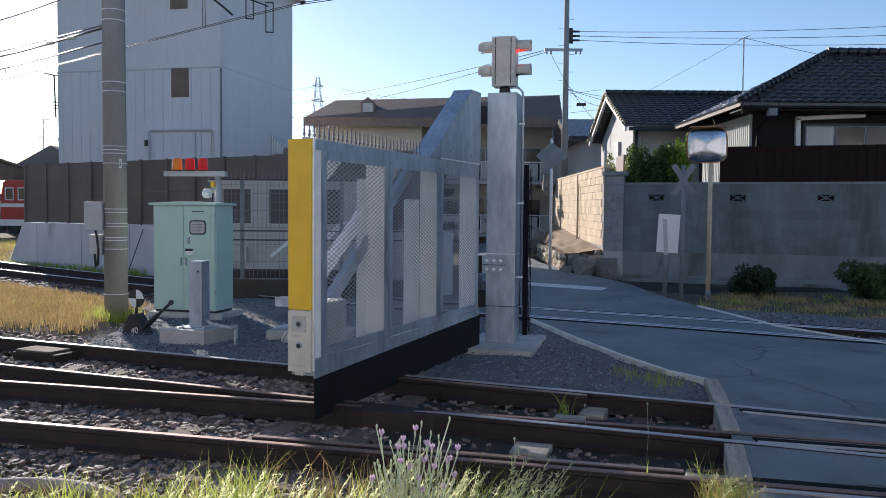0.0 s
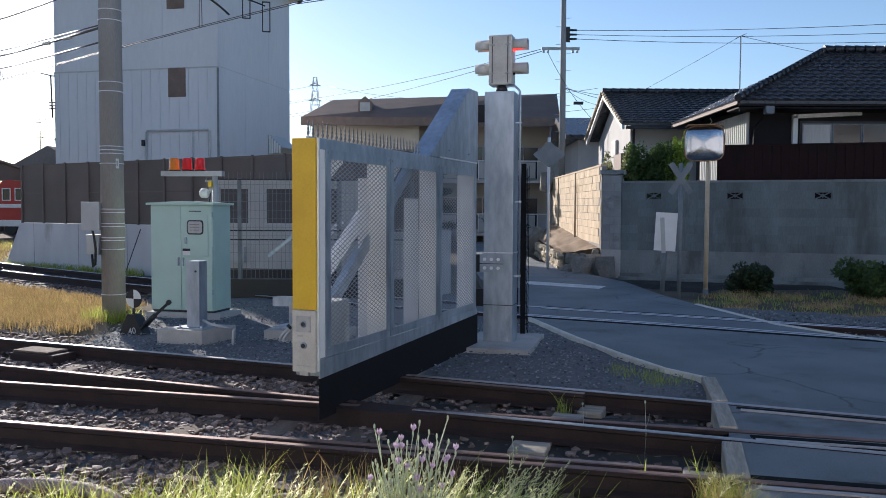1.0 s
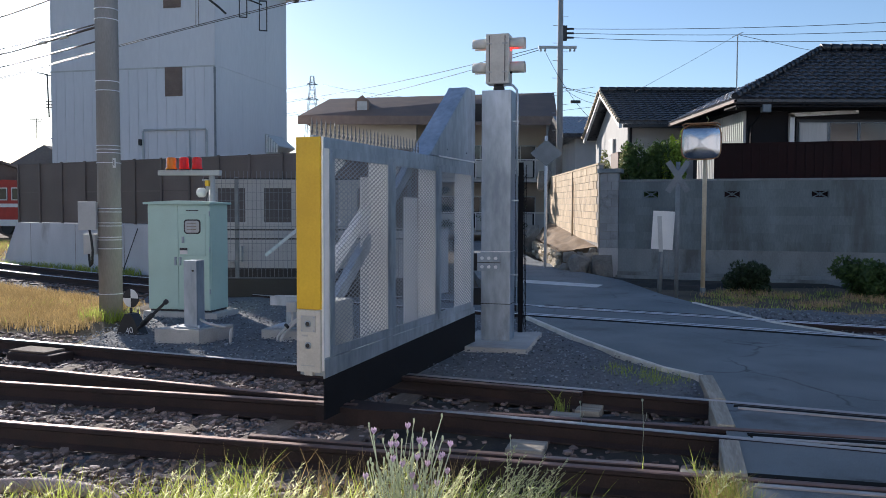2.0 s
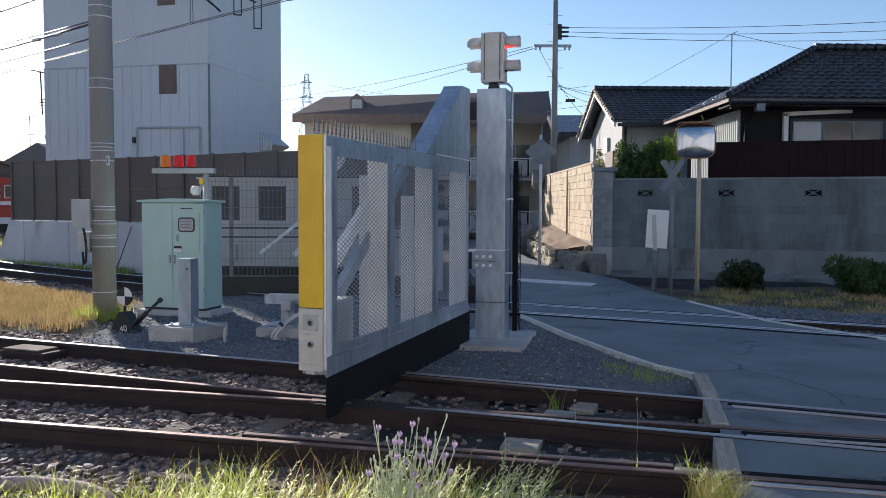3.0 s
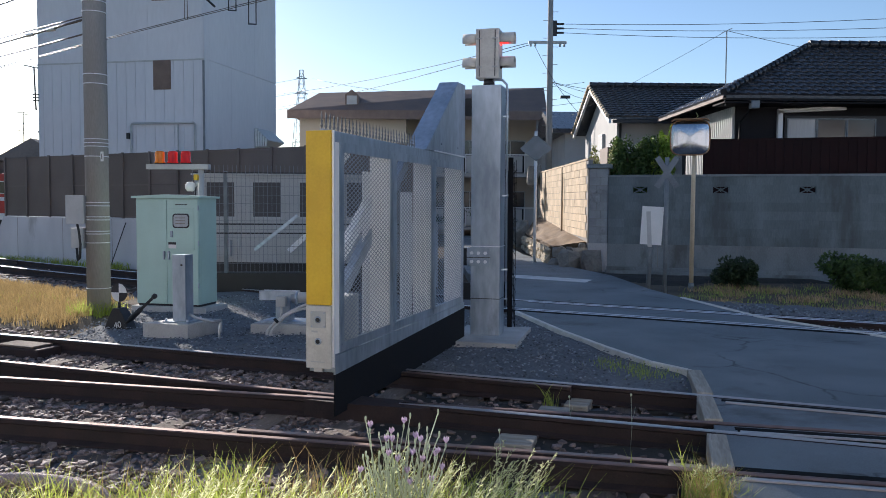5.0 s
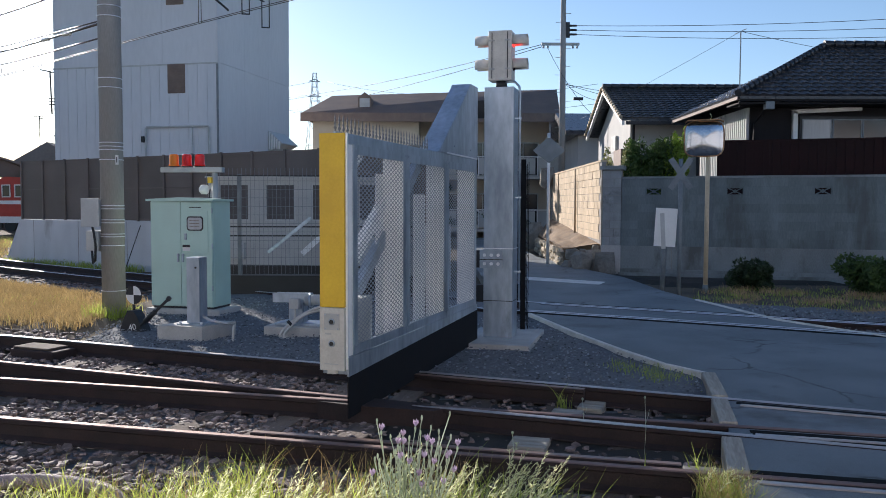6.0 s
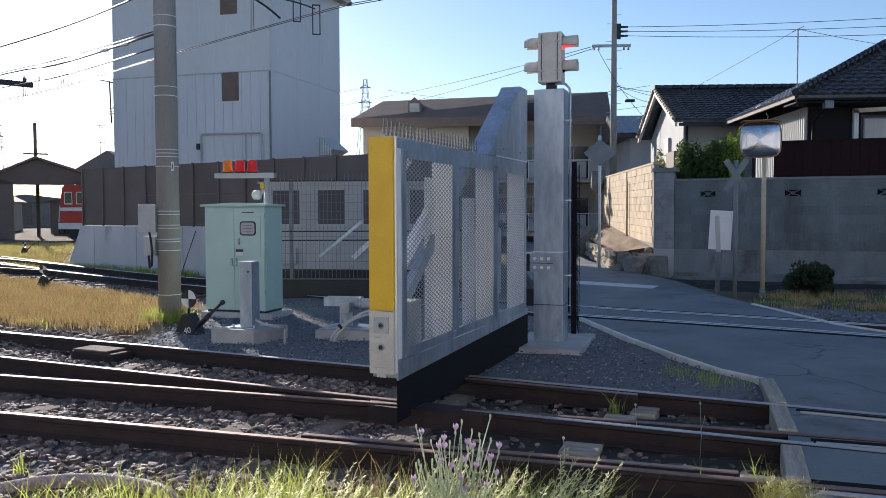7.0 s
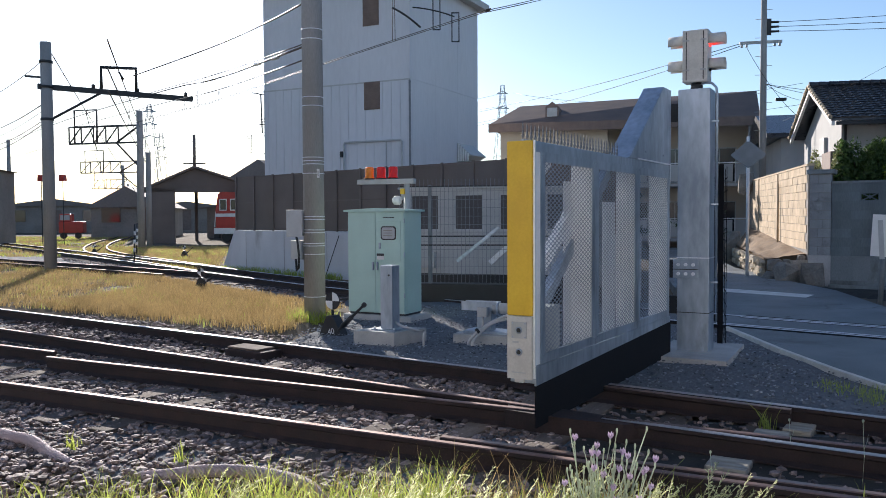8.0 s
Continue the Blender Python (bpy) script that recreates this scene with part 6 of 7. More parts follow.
for dz, dy in ((0.0, 0.0), (0.05, 0.07)):
    strung("contact_wire", "thin copper contact wire over the yard track", [(12, 6.2 + dy, 5.15 + dz), (6, 9.5 + dy, 5.12 + dz), (-1.9, 14.1 + dy, 5.1 + dz), (-2.74, 14.6 + dy, 5.1 + dz), (-7.6, 18.8 + dy, 5.1 + dz), (-12.4, 23.0 + dy, 5.06 + dz), (-14.9, 24.6 + dy, 4.97 + dz), (-25, 32.6 + dy, 5.0 + dz), (-38, 43 + dy, 5.0 + dz)], 0.008)
strung("messenger_wire", "thick messenger wire anchored at the concrete pole", [(-5.0, 12.2, 4.19), (-9.9, 18.3, 4.86), (-14.8, 24.4, 5.74), (-25.0, 32.6, 6.0), (-36, 41.5, 6.0)], 0.019)
strung("messenger_wire", "thin messenger wire anchored at the concrete pole", [(-5.0, 12.2, 4.23), (-9.9, 18.3, 4.97), (-14.8, 24.4, 5.80), (-25.0, 32.6, 6.1), (-36, 41.5, 6.1)], 0.011)
strung("messenger_wire", "thin twisted wire anchored at the concrete pole", [(-5.0, 12.2, 3.98), (-9.9, 18.3, 4.58), (-14.8, 24.4, 5.34), (-25.0, 32.6, 5.6)], 0.013)
strung("feeder_wire", "thick dark feeder wire from the pole to the mast", [(-4.98, 12.2, 4.88), (-7.0, 15.0, 5.29), (-10.77, 19.6, 5.9), (-15.5, 23.45, 6.05)], 0.017)
for x, y, z in ((-7.05, 14.75, 4.46), (-6.2, 13.7, 4.34)):
    ins = thing("strain_insulator", "pale strain insulator on the anchored wire", "insulator", pose(x, y, z, 0, 0, 128.8))
    part("insulator_body", lathe(B(), [(0.012, -0.22), (0.035, -0.19), (0.02, -0.08), (0.035, 0.0), (0.02, 0.08), (0.035, 0.19), (0.012, 0.22)], m=pose(0, 0, 0, 0, 83.5, 0), seg=10), CREAM, ins)
for k, (px, py, z0, z1) in enumerate(((-4.75, 16.3, 5.11, 6.0), (-9.0, 19.9, 5.11, 5.0), (-11.9, 22.3, 5.07, 5.25), (-13.2, 23.4, 5.04, 5.5), (-14.0, 24.0, 5.0, 5.62), (-16.5, 25.9, 4.97, 5.8), (-18.2, 27.2, 4.98, 5.85))):
    bm = B()
    for dx in (-0.03, 0.03):
        rod(bm, (px + dx, py, min(z0, z1)), (px + dx * 0.6, py, max(z0, z1)), 0.008, seg=5)
    if z1 > z0 + 0.1:
        tagged(part("dropper", bm, WIRE), "thin wire dropper under the messenger wire", "wire", group="overhead wires")
    else:
        bm.free()
for x, z0, z1 in ((-3.54, 4.97, 5.62), (-3.18, 4.73, 5.28)):
    bm = angle_frame(-0.075, 0.075, 0, z1 - z0, 0.02, -0.012, 0.012)
    tagged(part("wire_spreader", bm, STEEL_DK, m=pose(x, 15.0, z0, 0, 0, 12)), "thin rectangular steel spreader on the overhead wire", "fitting", group="overhead wires")
wire("pull_off", "bent steel pull-off arm of the overhead line", (-3.85, 15.0, 5.04), (-4.4, 15.0, 5.44), -0.03, 0.02)
wire("pull_off", "bent steel pull-off arm of the overhead line", (-3.2, 15.0, 5.2), (-4.0, 15.0, 5.42), -0.03, 0.014)


def catenary_mast(x, y, high, arm, label, yaw, loop_at, z_arm, loop=True):
    p = concrete_pole(x, y, high, 0.19, 0.165, label)
    m = pose(0, 0, 0, 0, 0, yaw)
    a = part("arm", box(B(), -0.25, arm, -0.07, 0.07, z_arm - 0.08, z_arm + 0.08, m), STEEL_DK, p, "dark steel cantilever arm")
    part("strut", rod(B(), m @ Vector((0.1, 0, z_arm - 1.0)), m @ Vector((1.6, 0, z_arm - 0.05)), 0.04, seg=8), STEEL_DK, p)
    if loop:
        q = part("loop_frame", tube(B(), [m @ Vector(v) for v in ((loop_at, 0, z_arm + 0.08), (loop_at, 0, z_arm + 0.78), (loop_at + 1.1, 0, z_arm + 0.85), (loop_at + 1.1, 0, z_arm + 0.08))], 0.06, seg=6), STEEL_DK, p)
        part("insulator", rod(B(), m @ Vector((loop_at + 0.55, 0, z_arm + 0.7)), m @ Vector((loop_at + 0.7, 0, z_arm + 0.45)), 0.03, seg=8), STEEL_DK, q)
    for k in (0.3, 0.6, 0.95):
        part("insulator", lathe(B(), [(0.02, 0), (0.06, 0.02), (0.06, 0.1), (0.02, 0.14)], tuple(m @ Vector((arm * k, 0, z_arm + 0.08))), seg=8), STEEL_DK, p)
    for z in (z_arm, z_arm - 1.0, high - 0.6):
        part("band", rod(B(), (0, 0, z - 0.04), (0, 0, z + 0.04), 0.2, seg=16), STEEL_DK, p)
    part("outrigger", box(B(), -0.6, -0.1, -0.03, 0.03, z_arm + 0.25, z_arm + 0.31, m), STEEL_DK, p)
    return p


catenary_mast(-17.65, 22.12, 6.95, 4.6, "grey concrete catenary pole with long steel arm", 50, 1.62, 5.58)


def truss_mast(x, y, high, reach, z0, deep, label):
    """A pole with a light lattice arm that reaches to the left."""
    p = concrete_pole(x, y, high, 0.19, 0.165, label)
    for z in (z0, z0 + deep):
        part("chord", rod(B(), (0.0, 0, z), (-reach, 0, z), 0.06, seg=6), STEEL_DK, p)
    n = 4
    for k in range(n + 1):
        u = -reach * (0.3 + 0.7 * k / n)
        part("upright", rod(B(), (u, 0, z0), (u, 0, z0 + deep), 0.045, seg=6), STEEL_DK, p)
        if k < n:
            part("diagonal", rod(B(), (u, 0, z0 + deep), (-reach * (0.3 + 0.7 * (k + 1) / n), 0, z0), 0.04, seg=6), STEEL_DK, p)
    part("stay", rod(B(), (0, 0, z0 - 1.4), (-reach * 0.33, 0, z0), 0.05, seg=6), STEEL_DK, p)
    part("stay", rod(B(), (0, 0, z0 + deep), (-reach * 0.33, 0, z0), 0.06, seg=6), STEEL_DK, p)
    part("loop_frame", tube(B(), [(-reach * 0.92, 0, z0), (-reach * 0.92, 0, z0 + 2.0 * deep), (-reach * 0.60, 0, z0 + 2.0 * deep), (-reach * 0.60, 0, z0)], 0.06, seg=6), STEEL_DK, p)
    part("hanger", tube(B(), [(-reach * 0.75, 0, z0 + 1.9 * deep), (-reach * 0.7, 0, z0 + 0.9 * deep), (-reach * 0.6, 0, z0 - 0.4)], 0.03, seg=5), STEEL_DK, p)
    return p


truss_mast(-26.0, 39.8, 7.35, 4.4, 5.65, 0.92, "grey concrete catenary pole with lattice arm")
truss_mast(-40.7, 62.0, 5.9, 5.6, 5.45, 0.95, "grey concrete catenary pole with lattice arm, farther off")
truss_mast(-66.0, 98.0, 6.2, 5.5, 5.6, 1.2, "distant catenary pole with lattice arm")
concrete_pole(-27.96, 43.6, 5.43, 0.17, 0.15, "grey concrete pole beside the engine shed")
concrete_pole(-49.0, 72.0, 6.8, 0.17, 0.14, "thin distant pole of the yard")
concrete_pole(-57.0, 66.0, 9.0, 0.2, 0.16, "thin distant utility pole")
for k, z in enumerate((5.0, 5.6, 6.4)):
    wire("contact_wire", "thin overhead wire across the yard", (-14.0, 20.0, z), (-60, 96, z + 1.5), 0.4, 0.02, WIRE)
for z, q, r in ((6.43, (-33.5, 36, 7.4), 0.013), (5.1, (-33.3, 36, 5.9), 0.02), (4.9, (-33.2, 36, 5.5), 0.012), (4.6, (-33.2, 36, 5.1), 0.016), (4.5, (-33.1, 36, 4.8), 0.016)):
    wire("stay_wire", "thin wire from the catenary pole", (-17.7, 22.1, z), q, 0.25, r, WIRE)
wire("stay_wire", "thin slanting wire from the catenary pole", (-17.5, 22.2, 6.6), (-33, 52, 1.4), 0.1, 0.016, WIRE)

# switch marker posts with striped sleeves
for x, y in ((-17.3, 26.0), (-21.5, 32.5)):
    mk = thing("marker_post", "thin post with red and white bands by the switch", "post", pose(x, y, 0), group="marker posts")
    part("rod", rod(B(), (0, 0, -0.2), (0.05, 0, 1.3), 0.03, seg=8), STEEL_DK, mk)
    for z in (0.3, 0.6, 0.9):
        part("band", rod(B(), (0.015 + 0.038 * z, 0, z), (0.02 + 0.038 * z, 0, z + 0.14), 0.045, seg=8), WHITE, mk)
for x in (-38.1, -36.46):
    rl_ = thing("red_lamp", "red hooded signal lamp on a slim bracket", "lamp", pose(x, 47.0, 0), group="red lamps")
    part("housing", prism(B(), [(-0.2, 4.0), (0.2, 4.0), (0.16, 4.42), (-0.16, 4.42)], -0.15, 0.15, "y"), RED, rl_)
    part("bracket", rod(B(), (0.0, 0, -0.2), (0.0, 0, 4.0), 0.03, seg=6), STEEL_DK, rl_)

# ---- engine, shed and far buildings ----
loco = thing("diesel_engine", "red shunting engine with white band beyond the panel fence", "locomotive", pose(-25.8, 47.4, 0, 0, 0, -14) @ Matrix.Scale(0.92, 4))
part("underframe", box(B(), 0.0, 7.5, 0, 2.4, 0.55, 0.95), WHITE, loco, "white underframe")
cab = part("cab", prism(B(), [(0.15, 0.95), (2.8, 0.95), (2.8, 3.35), (0.75, 3.45), (0.35, 3.3), (0.1, 2.2)], 0.05, 2.35, "y"), RED, loco, "red cab with rounded roof")
part("white_band", box(B(), 0.10, 2.81, 0.03, 0.05, 1.72, 1.95), WHITE, cab)
for x0, x1 in ((0.5, 1.15), (1.45, 2.1)):
    w = part("window", box(B(), x0, x1, 0.02, 0.05, 2.15, 2.95), GLASS_DK, cab)
    part("frame", angle_frame(x0, x1, 2.15, 2.95, 0.06, 0.0, 0.02), WHITE, w)
part("front_window", box(B(), 0.18, 0.22, 0.3, 2.1, 2.25, 2.95), CURTAIN, cab)
part("hood", box(B(), 2.8, 7.2, 0.25, 2.15, 0.95, 2.5, bevel=0.06), RED, loco)
part("buffer_beam", box(B(), -0.12, 0.0, 0.1, 2.3, 0.5, 1.0), RED, loco)
part("hand_rail", rod(B(), (-0.1, 0.15, 0.9), (0.12, 0.05, 2.1), 0.03, seg=6), WHITE, loco)
for x in (1.0, 2.9, 4.8, 6.5):
    part("wheel", rod(B(), (x, 0.1, 0.43), (x, 0.35, 0.43), 0.43, seg=20), STEEL_DK, loco)
part("step", box(B(), 0.05, 0.5, -0.05, 0.1, 0.25, 0.55), STEEL_DK, loco)

hall = thing("engine_shed", "dark open timber engine shed with gabled roof", "shed", pose(-32.3, 50.2, 0, 0, 0, 25) @ Matrix.Scale(1.14, 4))
part("pier", box(B(), 0.0, 1.55, 0, 0.4, -0.2, 3.15), BROWN, hall)
part("pier", box(B(), 4.6, 5.3, 0, 0.4, -0.2, 3.15), BROWN, hall)
part("gable", prism(B(), [(-0.1, 2.9), (5.4, 2.9), (5.4, 3.45), (2.75, 4.35), (-0.1, 3.1)], 0.0, 0.3, "y"), BROWN, hall)
bm = B()
slab(bm, [(-0.4, -0.4, 3.05), (2.75, -0.4, 4.5), (2.75, 9, 4.5), (-0.4, 9, 3.05)], 0.12)
slab(bm, [(2.75, -0.4, 4.5), (5.8, -0.4, 3.5), (5.8, 9, 3.5), (2.75, 9, 4.5)], 0.12)
part("roof", bm, BROWN, hall)
part("side_wall", box(B(), -0.05, 0.1, 0.4, 9, -0.2, 3.0), WHITEWALL, hall)
for x in (2.3, 3.9):
    part("post", box(B(), x, x + 0.2, 5, 5.2, -0.2, 3.1), BROWN, hall)
fin = part("roof_post", rod(B(), (2.75, 0, 4.4), (2.75, 0, 6.4), 0.09, seg=8), BROWN, hall)
part("roof_bar", rod(B(), (2.1, 0, 4.65), (3.4, 0, 4.65), 0.05, seg=6), BROWN, fin)

FARWALL = mat("far grey shed wall", (0.30, 0.265, 0.235), (0.19, 0.165, 0.145), rough=0.85, scale=0.5, fine=6, bump=0.05)
FARROOF = mat("far brown-grey roof", (0.24, 0.205, 0.185), (0.17, 0.145, 0.13), rough=0.8, scale=0.3, fine=5, bump=0.05)


def far_shed(x, y, w, d, h, r, turn, label, wall=FARWALL):
    s = thing("far_shed", label, "shed", pose(x, y, 0, 0, 0, turn), group="far sheds")
    part("wall", box(B(), 0, w, 0, d, -0.2, h), wall, s)
    part("roof", prism(B(), [(-0.4, h), (w + 0.4, h), (w / 2, h + r)], -0.4, d + 0.4, "y"), FARROOF, s)
    n = max(2, int(w / 4))
    for k in range(n):
        u = w * (k + 0.3) / n
        part("door" if k % 2 else "window", box(B(), u, u + 1.6, -0.06, 0, 0.0 if k % 2 else 1.2, 2.6), GLASS_DK if k % 2 == 0 else SHUTTER, s)
    return s


far_shed(-46.5, 63.5, 6.0, 12, 2.5, 1.9, 22, "low grey workshop at the yard's end")
far_shed(-74, 84, 12, 12, 3.1, 0.9, 30, "long grey workshop beyond the sidings")
far_shed(-84, 74, 12, 12, 3.0, 0.9, 34, "long dark workshop at the far side of the yard")
far_shed(-62, 92, 14, 10, 2.8, 0.9, 26, "low brown shed beyond the sidings")
far_shed(-92, 60, 24, 10, 3.4, 1.2, 40, "long dark shed by the yard's edge")
far_shed(-20, 62, 9, 8, 4.4, 1.8, 12, "grey house roof behind the dark fence", WHITEWALL)
far_shed(-36.6, 70, 6.4, 8, 4.9, 2.0, 0, "low house roof behind the engine shed", WHITEWALL)
far_shed(-2, 66, 16, 8, 4.5, 1.8, 0, "low house row behind the apartment house", WHITEWALL)
far_shed(8, 60, 16, 8, 3.4, 0.9, 0, "house row farther up the lane", WHITEWALL)
far_shed(24, 30, 14, 10, 5.0, 2.0, -15, "house beyond the charcoal house", WHITEWALL)
far_shed(-42.3, 41.9, 4.0, 4.0, 4.6, 0.3, 25, "small blue-grey hut beside the tracks")
far_shed(-35.5, 64, 9, 5, 2.4, 0.6, 0, "low grey shed beyond the engine shed")
red2 = thing("red_trolley", "small red rail trolley parked on a siding", "rail vehicle", pose(-43.3, 55.2, 0.0, 0, 0, 25))
part("body", box(B(), 0, 1.8, 0, 1.2, 0.4, 1.3, bevel=0.08), RED, red2)
part("cab", box(B(), 0.05, 0.9, 0.1, 1.1, 1.3, 1.9, bevel=0.06), RED, red2)
part("window", box(B(), 0.12, 0.8, 0.07, 0.1, 1.4, 1.8), CURTAIN, red2)
for x in (0.35, 1.4):
    part("wheel", rod(B(), (x, 0.0, 0.2), (x, 0.15, 0.2), 0.25, seg=14), STEEL_DK, red2)

roof_aerial = thing("roof_aerial", "thin branched television aerial on a house roof", "aerial", pose(-34.3, 70.3, 6.0))
part("mast", rod(B(), (0, 0, 0), (0, 0, 3.2), 0.035, seg=6), STEEL_DK, roof_aerial)
for z, w in ((3.1, 0.55), (2.9, 0.4), (1.6, 0.5)):
    part("aerial_bar", rod(B(), (-w, 0, z), (w, 0, z + 0.05), 0.025, seg=6), STEEL_DK, roof_aerial)

# unseen plain houses added behind the onlooker to bounce sunlight into the shade
PLASTER = mat("pale grey plaster", (0.66, 0.67, 0.70), (0.58, 0.59, 0.62), rough=0.9, scale=0.5, fine=20, bump=0.05)
for k, (x, w, h) in enumerate(((-34, 15, 6.0), (-17, 13, 6.8), (-2, 14, 6.2), (14, 15, 6.6), (31, 14, 6.0))):
    far_shed(x, -13.0 - (k % 2), w, 8, h, 2.0, 0, "plain unseen house added to bounce sunlight", PLASTER)

# low wooded rise on the skyline
random.seed(12)
verts, faces = [], []
HAZE = mat("hazy far woods", (0.36, 0.39, 0.43), (0.30, 0.33, 0.37), rough=0.95, scale=0.02, fine=0.3, bump=0.0)
n = 150
for k in range(n + 1):
    a = math.radians(75 - 150 * k / n)
    h = 9 + 6 * noise.noise((a * 5, 0, 0)) + 3 * noise.noise((a * 23, 1, 0))
    for z, d in ((-3, 600), (max(2.0, h), 612)):
        verts.append((-math.sin(a) * d, math.cos(a) * d, z))
for k in range(n):
    faces.append((2 * k, 2 * k + 2, 2 * k + 3, 2 * k + 1))
tagged(raw("backdrop", verts, faces, HAZE), "hazy low wooded rise on the skyline", "backdrop", kind="structure")


def pylon(x, y, high, base):
    p = thing("pylon", "thin hazy steel lattice power pylon on the skyline", "pylon", pose(x, y, 0, 0, 0, 20), group="pylons")
    bm = B()
    lv = [0, 0.25, 0.48, 0.66, 0.8, 0.9, 1.0]
    wd = lambda t: base * (1 - t) ** 1.1 + 0.6
    for sx, sy in ((-1, -1), (1, -1), (1, 1), (-1, 1)):
        for a, b in zip(lv, lv[1:]):
            rod(bm, (sx * wd(a), sy * wd(a), high * a), (sx * wd(b), sy * wd(b), high * b), 0.11, seg=4)
            rod(bm, (sx * wd(a), sy * wd(a), high * a), (-sy * wd(b), sx * wd(b), high * b), 0.06, seg=4)
            rod(bm, (sx * wd(b), sy * wd(b), high * b), (-sy * wd(b), sx * wd(b), high * b), 0.06, seg=4)
    part("lattice", bm, HAZE, p)
    for t, w in ((0.72, 2.6), (0.83, 2.4), (0.94, 2.0)):
        bm = B()
        for s in (-1, 1):
            rod(bm, (0, 0, high * t + 0.8), (s * w, 0, high * t), 0.14, seg=4)
            rod(bm, (0, 0, high * t), (s * w, 0, high * t), 0.14, seg=4)
        part("crossarm", bm, HAZE, p)
    return p


pylon(-46, 300, 50, 4.5)
pylon(-150, 235, 38, 4.0)
pylon(-205, 330, 40, 4.0)
for z in (47, 42, 37):
    wire("pylon_line", "thin power line between pylons", (-46, 300, z), (-260, 420, z - 2), 4, 0.06)
    wire("pylon_line", "thin power line between pylons", (-42, 300, z), (40, 210, z - 14), 4, 0.05)
for k, (x, y) in enumerate(((34.5, 190), (-150, 330), (-70, 260))):
    cr = thing("dock_crane", "distant slim lattice crane jib on the skyline", "crane", pose(x, y, 0), group="cranes")
    bm = B()
    hgt = (20, 30, 20)[k]
    for s in (-0.6, 0.6):
        rod(bm, (s, 0, hgt * 0.45), (-5 + s * 0.3, 0, hgt), 0.18, seg=4)
    for j in range(9):
        t = j / 9
        rod(bm, (0.6 - 5 * t, 0, hgt * (0.45 + 0.55 * t)), (-0.6 - 5 * (t + 0.1), 0, hgt * (0.45 + 0.55 * (t + 0.1))), 0.1, seg=4)
    part("jib", bm, HAZE, cr)
    part("mast", rod(B(), (0, 0, 0), (0, 0, hgt * 0.5), 0.8, 0.6, seg=6), HAZE, cr)

# ---- plants and stones ----
def scatter(outline, n, seed):
    rnd = random.Random(seed)
    xs, ys = [p[0] for p in outline], [p[1] for p in outline]
    out = []
    while len(out) < n:
        x, y = rnd.uniform(min(xs), max(xs)), rnd.uniform(min(ys), max(ys))
        odd = False
        for (ax, ay), (bx, by) in zip(outline, outline[1:] + outline[:1]):
            if (ay > y) != (by > y) and x < (bx - ax) * (y - ay) / (by - ay) + ax:
                odd = not odd
        if odd:
            out.append((x, y))
    return out


def stones(name, spots, z, lo, hi, material, label, seed, keep=lambda x, y: True):
    """Loose stones, each a small crushed polyhedron."""
    rs = np.random.RandomState(seed)
    bm = B()
    bmesh.ops.create_icosphere(bm, subdivisions=1, radius=1.0)
    kinds = []
    base = np.array([v.co[:] for v in bm.verts])
    polys = [[v.index for v in f.verts] for f in bm.faces]
    bm.free()
    cut = np.array([[0, 0, 1]])
    for k in range(8):
        s = base * (1 + rs.uniform(-0.28, 0.22, (len(base), 1)))
        s = np.clip(s + rs.uniform(-0.12, 0.12, s.shape), -0.66, 0.66)
        kinds.append(s)
    verts, faces = [], []
    for x, y in spots:
        if not keep(x, y):
            continue
        s = kinds[rs.randint(8)] * rs.uniform(lo, hi) * rs.uniform(0.7, 1.3, 3) * (1, 1, 0.62)
        a, t = rs.uniform(0, 6.28), rs.uniform(-0.5, 0.5)
        c, d = math.cos(a), math.sin(a)
        rot = np.array([[c, -d, 0], [d, c, 0], [0, 0, 1]]) @ np.array([[1, 0, 0], [0, math.cos(t), -math.sin(t)], [0, math.sin(t), math.cos(t)]])
        s = s @ rot.T + (x, y, z + rs.uniform(-0.012, 0.02))
        k = len(verts)
        verts += [tuple(v) for v in s]
        faces += [[i + k for i in q] for q in polys]
    return tagged(raw(name, verts, faces, material), label, "gravel", kind="stuff")


def off_rails(x, y):
    if x > -0.45 and (x * 7.31 + y * 3.77) % 1.0 > 0.28:
        return False
    return all(abs(y - f(x)) > 0.06 for f in (NEAR_A, NEAR_B, NEAR_C, NEAR_D))


stones("ballast", scatter([(-7.5, 5.4), (-7.5, 10.6), (-4.4, 9.35), (2.2, 6.6), (1.7, 4.6), (1.5, 3.6), (-3.0, 3.9)], 20000, 1), -0.165, 0.015, 0.044, STONE, "loose brown-grey ballast stones between the rails", 1, off_rails)
stones("ballast", scatter([(-20, 9), (-20, 15.8), (-7.5, 10.7), (-7.5, 5.2)], 9000, 2), -0.165, 0.022, 0.05, STONE, "loose brown-grey ballast stones along the track", 2, off_rails)
stones("ballast", scatter([(-9, 9.8), (-9, 12.0), (-4.4, 10.2), (-4.4, 9.4)], 1500, 12), -0.13, 0.016, 0.045, STONE, "loose ballast stones at the grass edge", 12)
stones("ballast", [(p.x + random.uniform(-1.0, 1.0), p.y + random.uniform(-1.3, 1.3)) for p in (along(random.uniform(-22, 0.6)) for _ in range(7000))], -0.17, 0.02, 0.055, STONE, "loose ballast stones along the yard track", 13, lambda x, y: x < 0.9)
stones("gravel", scatter([(-4.3, 9.3), (2.2, 6.75), (2.36, 7.35), (1.86, 8.6), (1.58, 9.7), (1.22, 11.4), (-2.5, 13.9), (-4.3, 13.5)], 9000, 3), -0.045, 0.008, 0.019, STONE_G, "fine dark grey gravel round the gate post", 3)
